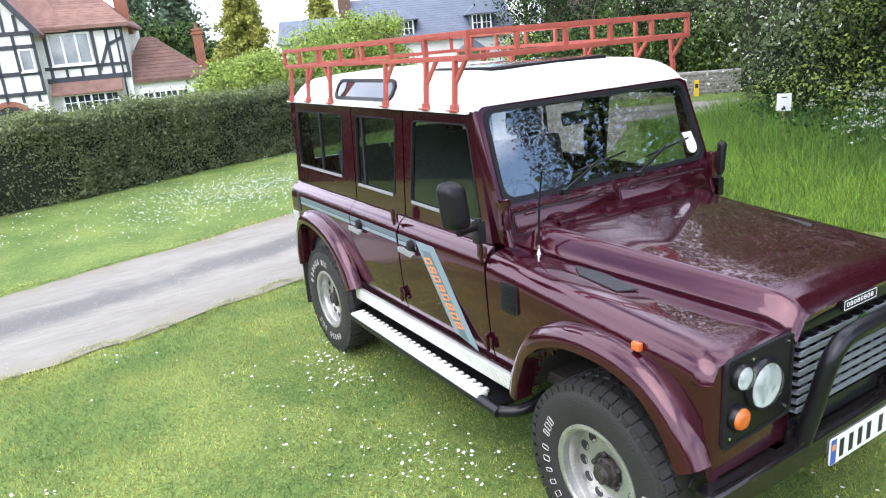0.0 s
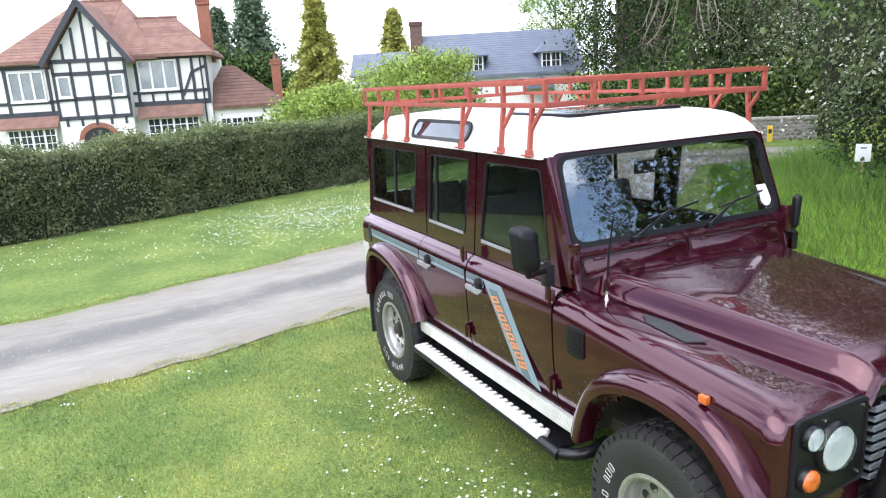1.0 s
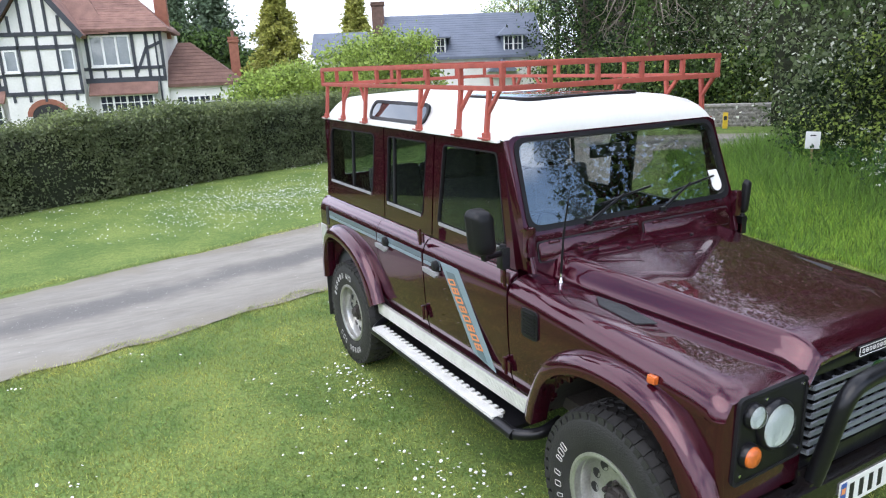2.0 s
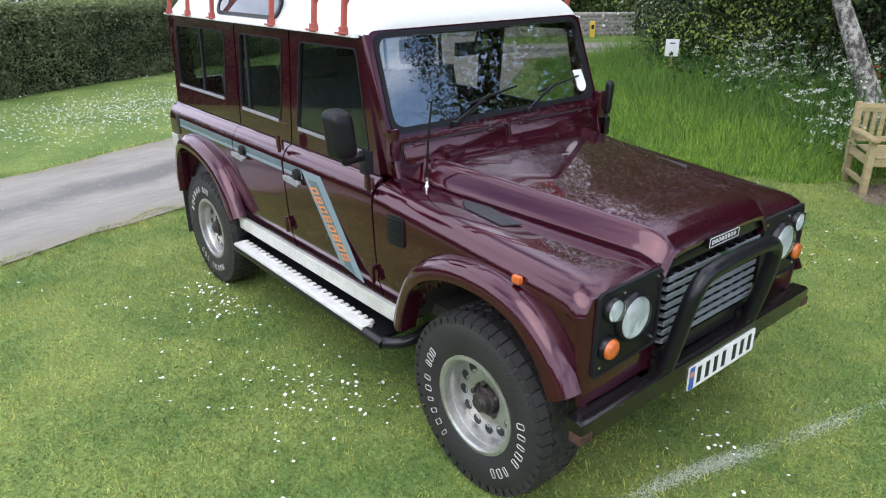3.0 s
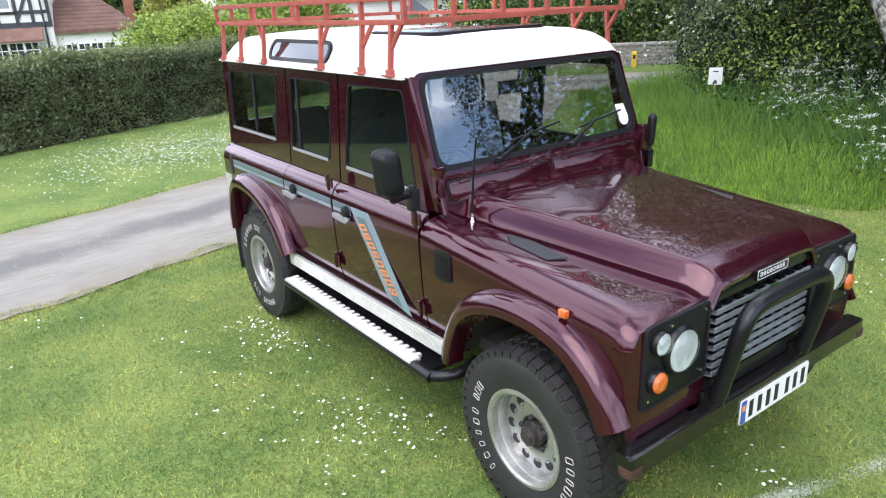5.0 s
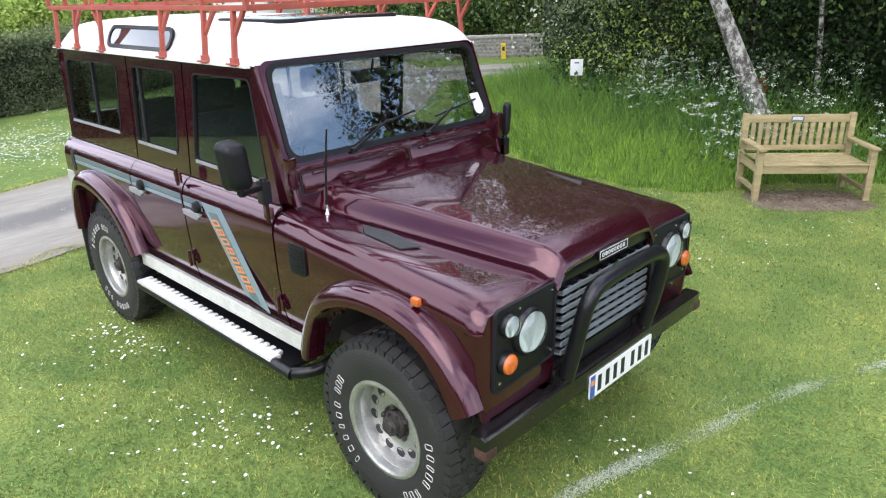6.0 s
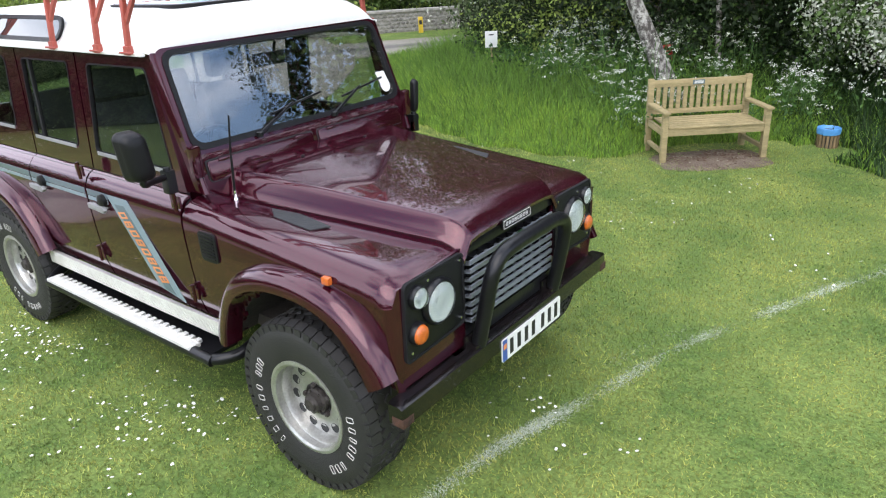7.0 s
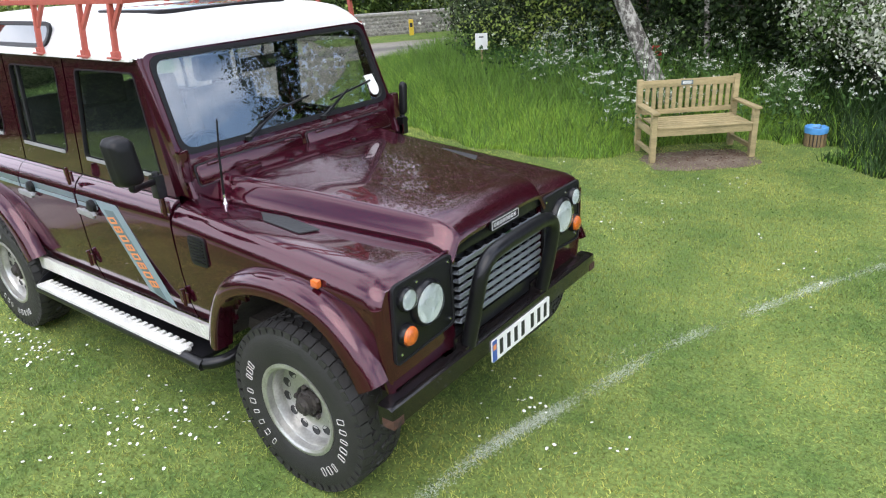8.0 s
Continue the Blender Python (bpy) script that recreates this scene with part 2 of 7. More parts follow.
def lathe(bm, prof, axis_at, n=40, axis="y", closed=False):
    """Turns a profile of (radius, along) about an axis through a point."""
    c = Vector(axis_at)
    rings = []
    for r, h in prof:
        ring = []
        for k in range(n):
            a = 2 * math.pi * k / n
            if axis == "y":
                o = Vector((r * math.cos(a), h, r * math.sin(a)))
            elif axis == "x":
                o = Vector((h, r * math.cos(a), r * math.sin(a)))
            else:
                o = Vector((r * math.cos(a), r * math.sin(a), h))
            ring.append(bm.verts.new(c + o))
        rings.append(ring)
    for k in range(len(rings) - (0 if closed else 1)):
        a, b = rings[k], rings[(k + 1) % len(rings)]
        for j in range(n):
            bm.faces.new((a[j], a[(j + 1) % n], b[(j + 1) % n], b[j]))
    if not closed:
        if prof[0][0] > 1e-4:
            bm.faces.new(rings[0][::-1])
        if prof[-1][0] > 1e-4:
            bm.faces.new(rings[-1])
    bmesh.ops.remove_doubles(bm, verts=bm.verts, dist=1e-5)
    return rings


def loft(bm, sections, close=True, caps=True):
    """Skins a row of outlines of as many points."""
    rows = [[bm.verts.new(p) for p in s] for s in sections]
    n = len(rows[0])
    for a, b in zip(rows, rows[1:]):
        for j in range(n if close else n - 1):
            bm.faces.new((a[j], a[(j + 1) % n], b[(j + 1) % n], b[j]))
    if caps and close:
        bm.faces.new(rows[0][::-1])
        bm.faces.new(rows[-1])
    return rows


def smooth_line(pts, steps=6):
    """A Catmull-Rom line through points."""
    p = [Vector(q) for q in pts]
    p = [2 * p[0] - p[1]] + p + [2 * p[-1] - p[-2]]
    out = []
    for k in range(1, len(p) - 2):
        for s in range(steps):
            t = s / steps
            a, b, c, d = p[k - 1:k + 3]
            out.append(0.5 * (2 * b + (c - a) * t + (2 * a - 5 * b + 4 * c - d) * t * t + (3 * b - a - 3 * c + d) * t ** 3))
    out.append(p[-2])
    return out


def soup(name, verts, faces, material, parent=None, **tags):
    """One mesh of very many small faces."""
    verts, faces = np.asarray(verts, np.float32), np.asarray(faces, np.int32)
    me = bpy.data.meshes.new(name)
    me.vertices.add(len(verts))
    me.vertices.foreach_set("co", verts.ravel())
    k = faces.shape[1]
    me.loops.add(faces.size)
    me.loops.foreach_set("vertex_index", faces.ravel())
    me.polygons.add(len(faces))
    me.polygons.foreach_set("loop_start", np.arange(0, faces.size, k, dtype=np.int32))
    me.update(calc_edges=True)
    me.materials.append(material)
    ob = new(name, me)
    if parent is not None:
        ob.parent = parent
    return tagged(ob, **tags)


RNG = np.random.default_rng(7)


def leaf_quads(centres, size, flat=0.0, long=1.7, hang=0.0):
    """Small folded leaves about the given places: vertices and quads."""
    c = np.asarray(centres, float)
    n = len(c)
    d = RNG.normal(size=(n, 3))
    d[:, 2] = d[:, 2] * (1 - flat) - hang
    d /= np.linalg.norm(d, axis=1, keepdims=True)
    e = np.cross(d, RNG.normal(size=(n, 3)))
    e /= np.linalg.norm(e, axis=1, keepdims=True)
    s = size * RNG.uniform(0.6, 1.35, (n, 1))
    v = np.stack([c - d * s * long / 2, c + e * s / 2, c + d * s * long / 2, c - e * s / 2], 1).reshape(-1, 3)
    return v, np.arange(4 * n).reshape(-1, 4)


# ---- ground, road, wall ----
M_LAWN = mat("lawn", (0.176, 0.230, 0.060), rough=0.95, tint=(0.094, 0.152, 0.038), scale=1.3, bump=0.22, bump_scale=70, spec=0.2)
M_BLADE = leaf_mat("grass_blades", (0.590, 0.585, 0.160), (0.225, 0.330, 0.080), 0.5, 0.48)
M_BLADE.node_tree.nodes["Noise Texture"].inputs["Scale"].default_value = 1.3
lift_normals(M_BLADE, 0.66)


def fine_grain(m, scale, low, high):
    """Multiplies a surface's colour by a fine grain."""
    n, l = m.node_tree.nodes, m.node_tree.links
    p = n["Principled BSDF"]
    src = p.inputs["Base Color"].links[0].from_socket
    coord, tex, rng, mul = n.new("ShaderNodeTexCoord"), n.new("ShaderNodeTexNoise"), n.new("ShaderNodeMapRange"), n.new("ShaderNodeMix")
    tex.inputs["Scale"].default_value, tex.inputs["Detail"].default_value, tex.inputs["Roughness"].default_value = scale, 6, 0.7
    rng.inputs["From Min"].default_value, rng.inputs["From Max"].default_value = 0.36, 0.66
    rng.inputs["To Min"].default_value, rng.inputs["To Max"].default_value = low, high
    mul.data_type, mul.blend_type = "RGBA", "MULTIPLY"
    mul.inputs[0].default_value = 1.0
    l.new(coord.outputs["Object"], tex.inputs["Vector"])
    l.new(tex.outputs["Fac"], rng.inputs["Value"])
    l.new(src, mul.inputs[6])
    l.new(rng.outputs["Result"], mul.inputs[7])
    l.new(mul.outputs[2], p.inputs["Base Color"])


fine_grain(M_LAWN, 48, 0.55, 1.45)
for m in (M_BLADE, M_LAWN):
    tones = m.node_tree.nodes["Color Ramp"].color_ramp.elements
    tones[0].position, tones[1].position = 0.40, 0.61
M_TALL = leaf_mat("tall_grass_blades", (0.172, 0.310, 0.042), (0.076, 0.160, 0.021), 0.40, 0.50)
lift_normals(M_TALL, 0.40)
M_ROAD = mat("worn_asphalt", (0.335, 0.312, 0.272), rough=0.92, tint=(0.225, 0.210, 0.185), scale=1.3, bump=0.5, bump_scale=120, spec=0.3, stretch=(1.6, 0.35, 1))


def wear_road(m):
    """A darker, uneven crown and dusty edges along a road, by the road's own width."""
    n, l = m.node_tree.nodes, m.node_tree.links
    p = n["Principled BSDF"]
    src = p.inputs["Base Color"].links[0].from_socket
    uv, sep = n.new("ShaderNodeUVMap"), n.new("ShaderNodeSeparateXYZ")
    uv.uv_map = "across"
    l.new(uv.outputs["UV"], sep.inputs[0])
    tex, coord = n.new("ShaderNodeTexNoise"), n.new("ShaderNodeTexCoord")
    tex.inputs["Scale"].default_value, tex.inputs["Detail"].default_value = 1.7, 6
    l.new(coord.outputs["Object"], tex.inputs["Vector"])
    out = src
    for centre, width, tone, strength in ((0.52, 0.13, (0.140, 0.135, 0.131), 0.80), (0.0, 0.12, (0.24, 0.215, 0.165), 0.7), (1.0, 0.12, (0.24, 0.215, 0.165), 0.7)):
        d, a, w, mr, mx = (n.new(t) for t in ("ShaderNodeMath", "ShaderNodeMath", "ShaderNodeMath", "ShaderNodeMapRange", "ShaderNodeMix"))
        d.operation, a.operation, w.operation = "SUBTRACT", "ABSOLUTE", "MULTIPLY_ADD"
        d.inputs[1].default_value = centre
        l.new(sep.outputs["Y"], d.inputs[0])
        l.new(d.outputs[0], a.inputs[0])
        w.inputs[1].default_value = 0.26
        l.new(tex.outputs["Fac"], w.inputs[0])
        l.new(a.outputs[0], w.inputs[2])
        mr.interpolation_type = "SMOOTHSTEP"
        mr.inputs["From Min"].default_value, mr.inputs["From Max"].default_value = 0.13 + width * 0.2, 0.13 + width * 1.35
        mr.inputs["To Min"].default_value, mr.inputs["To Max"].default_value = strength, 0.0
        l.new(w.outputs[0], mr.inputs["Value"])
        mx.data_type = "RGBA"
        mx.inputs[7].default_value = (*tone, 1)
        l.new(mr.outputs["Result"], mx.inputs[0])
        l.new(out, mx.inputs[6])
        out = mx.outputs[2]
    l.new(out, p.inputs["Base Color"])


wear_road(M_ROAD)
M_DAISY = mat("daisy_petals", (0.86, 0.86, 0.84), rough=0.7, vary=0.06)
M_FLINT = mat("flint_wall", (0.36, 0.34, 0.31), rough=0.9, tint=(0.17, 0.165, 0.16), scale=9, bump=0.8, bump_scale=30, random_tint=0.3)

bm = bmesh.new()
bmesh.ops.create_grid(bm, x_segments=60, y_segments=60, size=260)
for v in bm.verts:
    r = v.co.to_2d().length
    v.co.z = 0.35 * noise.noise(v.co * 0.03) * min(1.0, max(0.0, (r - 70) / 60))
tagged(part("ground", bm, M_LAWN, None, "mown lawn of short green grass with daisies", 0), kind="structure")


def ribbon(bm, centre, widths, z, steps=8):
    """A road's skin along a centre line."""
    c = smooth_line([(*p, 0) for p in centre], steps)
    w = [p.x for p in smooth_line([(q, 0, 0) for q in widths], steps)]
    rows = []
    for k, p in enumerate(c):
        d = (c[min(k + 1, len(c) - 1)] - c[max(k - 1, 0)]).normalized()
        nrm = Vector((-d.y, d.x, 0))
        rows.append([bm.verts.new(p + nrm * w[k] * f + Vector((0.12 * noise.noise(Vector((k * 0.9, f * 3, 0))) * (abs(f) > 0.4), 0, z))) for f in (-0.5, -0.3, -0.1, 0.1, 0.3, 0.5)])
    uv = bm.loops.layers.uv.new("across")
    for j, (a, b) in enumerate(zip(rows, rows[1:])):
        for k in range(5):
            fc = bm.faces.new((a[k], a[k + 1], b[k + 1], b[k]))
            for lp, (du, dv) in zip(fc.loops, ((0, 0), (0, 1), (1, 1), (1, 0))):
                lp[uv].uv = (j + du, (k + dv) / 5)


bm = bmesh.new()
ribbon(bm, [(-2.6, -30), (-4.2, -12), (-5.0, -4.2), (-5.55, -1.6), (-6.55, 1.6), (-8.8, 5.5), (-13.0, 9.4), (-22, 14), (-40, 18)], [2.6, 2.5, 2.45, 2.5, 2.8, 3.5, 4.0, 3.6, 3.4], 0.012)
road = tagged(part("road", bm, M_ROAD, None, "narrow pale worn asphalt lane crossing the green", 0), kind="structure")
bm = bmesh.new()
ribbon(bm, [(-12.2, 8.4), (-11.0, 10.6), (-9.6, 12.6), (-7.5, 15.5), (-4, 20)], [3.4, 3.2, 3.0, 3.0, 3.0], 0.016)
part("side_lane", bm, M_ROAD, road, "", 0)
def road_x(y):
    """The lane's middle at a given y, for what must keep off it."""
    return np.interp(y, [-30, -12, -4.2, -1.6, 1.6, 5.5, 9.4], [-2.6, -4.2, -5.0, -5.55, -6.55, -8.8, -13.0])


def off_road(x, y, margin=1.55):
    return np.abs(x - road_x(y)) > margin


# pale fallen petals and grit on the lane
gy_ = RNG.uniform(-6.5, 5.0, 1500)
gx_ = road_x(gy_) + np.where(RNG.uniform(size=1500) < 0.65, RNG.normal(0.05, 0.22, 1500), RNG.uniform(-1.15, 1.15, 1500))
v, f = leaf_quads(np.stack([gx_, gy_, np.full(1500, 0.017)], 1), 0.010, flat=0.97, long=1.2)
v[:, 2] = 0.0165 + 0.3 * (v[:, 2] - 0.017)
v[:, 2] = np.maximum(v[:, 2], 0.0145)
soup("road_grit", v, f, mat("pale_grit", (0.62, 0.60, 0.55), rough=0.9, vary=0.3, scale=3), label="pale petals and grit scattered on the lane", category="grit", kind="stuff")

# lawn blades near the car
n = 500000
gx, gy = RNG.uniform(-4.9, 4.8, n), RNG.uniform(-6.4, 6.4, n)
keep = off_road(gx, gy, 1.22 + 0.10 * np.sin(gy * 3.1) * np.sin(gy * 7.7 + 1) + RNG.normal(0, 0.05, n))
keep &= np.minimum.reduce([gx * 0 + 2, 4.8 - gx, gy + 6.4, 6.4 - gy]) > RNG.uniform(0, 1.5, n)
gx, gy = gx[keep], gy[keep]
n = len(gx)
patch = np.array([noise.noise(Vector((a * 0.9, b * 0.9, 0))) for a, b in zip(gx, gy)])
h = RNG.uniform(0.006, 0.024, n) * (1 + 0.6 * patch)
a = RNG.uniform(0, 2 * np.pi, n)
w = RNG.uniform(0.0022, 0.0045, n)
lx, ly = RNG.normal(0, 0.0105, n), RNG.normal(0, 0.0105, n)
base = np.stack([gx, gy, np.zeros(n)], 1)
side = np.stack([np.cos(a) * w, np.sin(a) * w, np.zeros(n)], 1)
tip = base + np.stack([lx, ly, h], 1)
soup("lawn_grass", np.stack([base - side, base + side, tip], 1).reshape(-1, 3), np.arange(3 * n).reshape(-1, 3), M_BLADE,
     label="short green lawn grass blades", category="grass", kind="stuff")

# longer tufts along both edges of the lane
n = 13000
ty = RNG.uniform(-6.5, 5.0, n)
sd = np.where(RNG.uniform(size=n) < 0.6, 1.0, -1.0)
tx = road_x(ty) + sd * (1.30 + 0.10 * np.sin(ty * 3.1) * np.sin(ty * 7.7 + 1) + np.abs(RNG.normal(0, 0.10, n)) - 0.07)
ta, tw, th = RNG.uniform(0, 2 * np.pi, n), RNG.uniform(0.002, 0.005, n), RNG.uniform(0.012, 0.036, n)
b0 = np.stack([tx, ty, np.full(n, 0.004)], 1)
s0 = np.stack([np.cos(ta) * tw, np.sin(ta) * tw, np.zeros(n)], 1)
t0 = b0 + np.stack([RNG.normal(0, 0.025, n), RNG.normal(0, 0.025, n), th], 1)
soup("verge_grass", np.stack([b0 - s0, b0 + s0, t0], 1).reshape(-1, 3), np.arange(3 * n).reshape(-1, 3), M_BLADE,
     label="ragged grass tufts along the lane's edges", category="grass", kind="stuff")

# dry blades and moss among the green
for name, count, tone, shade, lab in (("dry_grass", 16000, (0.42, 0.40, 0.19), (0.30, 0.28, 0.13), "dry straw-coloured grass blades in the lawn"), ("clover", 30000, (0.260, 0.400, 0.130), (0.180, 0.310, 0.095), "dark green clover leaves in the lawn")):
    cx, cy = RNG.uniform(-4.7, 4.0, count), RNG.uniform(-5.2, 6.0, count)
    pn = np.array([noise.noise(Vector((a * 1.7, b * 1.7, len(name)))) for a, b in zip(cx, cy)])
    ok = off_road(cx, cy, 1.45) & (pn + RNG.normal(0, 0.22, count) > 0.08)
    cc = np.stack([cx, cy, RNG.uniform(0.008, 0.020, count)], 1)[ok]
    v, f = leaf_quads(cc, 0.0042 if name == "dry_grass" else 0.011, flat=0.75, long=3.2 if name == "dry_grass" else 1.2)
    v[:, 2] = np.maximum(v[:, 2], 0.003)
    soup(name, v, f, leaf_mat(name + "_leaf", tone, shade, 0.5, 0.25), label=lab, category="grass", kind="stuff")

# daisies: scattered, and in drifts
pts = []
for k in range(62):
    cx, cy, r, m = RNG.uniform(-4.5, 3.6), RNG.uniform(-3.6, 4.6), RNG.uniform(0.03, 0.16), int(RNG.integers(2, 9))
    pts.append(np.stack([RNG.normal(cx, r, m), RNG.normal(cy, r * 0.7, m)], 1))
pts.append(np.stack([RNG.uniform(-4.6, 3.8, 80), RNG.uniform(-3.6, 4.6, 80)], 1))
pts.append(np.stack([RNG.normal(-0.95, 0.26, 24), RNG.normal(-1.30, 0.16, 24)], 1))
pts.append(np.stack([RNG.normal(-1.9, 0.45, 36), RNG.normal(-1.28, 0.20, 36)], 1))
pts.append(np.stack([RNG.normal(-2.40, 0.22, 60), RNG.normal(-0.98, 0.13, 60)], 1))
pts.append(np.stack([RNG.normal(-1.10, 0.20, 46), RNG.normal(-0.98, 0.12, 46)], 1))
pts.append(np.stack([RNG.normal(0.78, 0.14, 14), RNG.normal(0.05, 0.10, 14)], 1))
for k in range(60):
    cx, cy = RNG.uniform(-13.2, -8.2), RNG.uniform(-6.5, 3.0)
    pts.append(np.stack([RNG.normal(cx, 0.32, 26), RNG.normal(cy, 0.45, 26)], 1))
pts.append(np.stack([RNG.normal(-9.9, 0.9, 2000), RNG.normal(0.7, 1.2, 2000)], 1))
pts = np.concatenate(pts)
pts = pts[off_road(pts[:, 0], pts[:, 1], 1.5)]
n = len(pts)
far = pts[:, 0] < -7
r = RNG.uniform(0.006, 0.0105, n) * np.where(far, 1.15, 1)
hh = RNG.uniform(0.03, 0.055, n)
ang = np.arange(6) * np.pi / 3
ring = np.stack([np.cos(ang), np.sin(ang), np.zeros(6)], 1)
v = np.concatenate([pts, hh[:, None]], 1)[:, None, :] + ring[None] * r[:, None, None]
v[:, :, 2] += RNG.normal(0, 0.25, (n, 1)) * (v[:, :, 0] - pts[:, None, 0]) + RNG.normal(0, 0.25, (n, 1)) * (v[:, :, 1] - pts[:, None, 1])
soup("daisies", v.reshape(-1, 3), np.arange(6 * n).reshape(-1, 6), M_DAISY, label="white daisies scattered over the lawn", category="flowers", kind="stuff")

# chalk line sprayed on the grass
line = smooth_line([(0.30, -1.7, 0), (0.44, -1.0, 0), (0.55, -0.25, 0), (0.67, 0.18, 0), (0.79, 0.60, 0), (0.97, 1.20, 0), (1.23, 1.78, 0), (1.46, 2.28, 0), (1.83, 2.95, 0), (2.6, 4.1, 0)], 40)
lp = np.array([tuple(p) for p in line])
n = 34000
t = RNG.uniform(0, len(lp) - 1.001, n)
q = lp[t.astype(int)] * (1 - (t % 1))[:, None] + lp[t.astype(int) + 1] * (t % 1)[:, None]
q[:, :2] += RNG.normal(0, 0.022, (n, 2))
q[:, 0] -= np.where((RNG.uniform(size=n) < 0.10) & (q[:, 1] > 0.7), 0.13, 0.0)
dens = np.array([noise.noise(Vector((a * 2.3, b * 2.3, 4.0))) for a, b, _ in q])
q = q[dens * 1.1 + RNG.normal(0, 0.32, n) > 0.12]
q[:, 2] = RNG.uniform(0.008, 0.035, len(q))
v, f = leaf_quads(q, 0.0021, flat=0.6, long=3.8)
soup("chalk_line", v, f, mat("chalk", (0.60, 0.65, 0.53), rough=0.9, vary=0.1), label="faint white line sprayed on the grass", category="line marking", kind="stuff")

# low flint wall across the lane
wall = tagged(new("flint_wall"), "low grey flint boundary wall with a rounded coping", "wall", kind="structure")
bm = bmesh.new()
pa, pb = Vector((-19.5, 7.4, 0)), Vector((-11.3, 16.2, 0))
d = (pb - pa).normalized()
L = (pb - pa).length
wm = Matrix.Translation(pa) @ Matrix.Rotation(math.atan2(d.y, d.x), 4, "Z")
box(bm, (0, -0.14, 0), (L, 0.14, 0.58), 0.0, m=wm)
part("wall_core", bm, M_FLINT, wall, "", 0)
stone_meshes = []
for k in range(4):
    bm = bmesh.new()
    bmesh.ops.create_icosphere(bm, subdivisions=1, radius=0.5)
    for v in bm.verts:
        v.co *= 1 + 0.25 * noise.noise(v.co * 3 + Vector((k * 7, 0, 0)))
    me = bpy.data.meshes.new("stone")
    bm.to_mesh(me)
    bm.free()
    me.materials.append(M_FLINT)
    stone_meshes.append(me)
k = 0
for row in range(5):
    for col in range(58):
        ob = new("stone", stone_meshes[k % 4])
        ob.parent = wall
        ob.matrix_basis = wm @ Matrix.Translation((L - 0.10 - col * 0.135 - 0.06 * (row % 2), -0.14, 0.06 + row * 0.105)) @ Matrix.Diagonal((RNG.uniform(0.11, 0.145), 0.07, RNG.uniform(0.085, 0.105), 1))
        k += 1
bm = bmesh.new()
box(bm, (0, -0.19, 0.58), (L, 0.19, 0.66), 0.03, m=wm)
part("wall_coping", bm, M_FLINT, wall)


# ---- the car ----
# x runs forward from the front axle, y to the car's left, z up from the grass.
car = thing("off_road_car", label="maroon long-wheelbase off-road estate car with white roof parked on the lawn", category="car")
HUB_Z, REAR_X = 0.415, -2.77
SIDE = [(0.772, 0.60), (0.798, 0.70), (0.810, 0.86), (0.815, 1.02), (0.814, 1.10), (0.808, 1.135), (0.795, 1.165), (0.775, 1.188), (0.748, 1.203)]


def side_panel(name, x0, x1, s, prof, wheel_x=None, cols=26, reach=0.505, label=""):
    """A skin of the car's side between two edges, with a round opening for a wheel."""
    bm = bmesh.new()
    rows = []
    for y, z in prof:
        a, b = x0(z), x1(z)
        rows.append([bm.verts.new((a + (b - a) * k / cols, s * y, z)) for k in range(cols + 1)])
    for r0, r1 in zip(rows, rows[1:]):
        for k in range(cols):
            q = (r0[k], r0[k + 1], r1[k + 1], r1[k])
            if wheel_x is not None:
                c = sum((v.co for v in q), Vector()) / 4
                if math.hypot(c.x - wheel_x, (c.z - HUB_Z) * 0.96) < reach:
                    continue
            bm.faces.new(q if s < 0 else q[::-1])
    bmesh.ops.recalc_face_normals(bm, faces=bm.faces)
    bmesh.ops.solidify(bm, geom=bm.faces[:], thickness=0.018)
    return part(name, bm, M_PAINT, car, label)


def fine(prof, step=0.03):
    out = []
    for (y0, z0), (y1, z1) in zip(prof, prof[1:]):
        n = max(1, round((z1 - z0) / step))
        out += [(y0 + (y1 - y0) * k / n, z0 + (z1 - z0) * k / n) for k in range(n)]
    return out + [prof[-1]]


def lean(bm, s):
    """Leans an upright part built at positive y in with height, on the side s."""
    for v in bm.verts:
        v.co.y = s * (v.co.y - 0.05 * (v.co.z - 1.2))


def corners(pts, r, n=4):
    """A four-cornered outline with round corners."""
    out = []
    m = len(pts)
    for k in range(m):
        p, a, b = Vector(pts[k]), Vector(pts[k - 1]), Vector(pts[(k + 1) % m])
        da, db = (a - p).normalized(), (b - p).normalized()
        for j in range(n + 1):
            t = j / n
            out.append(tuple(p + da * r * (1 - t) ** 2 + db * r * t ** 2))
    return out


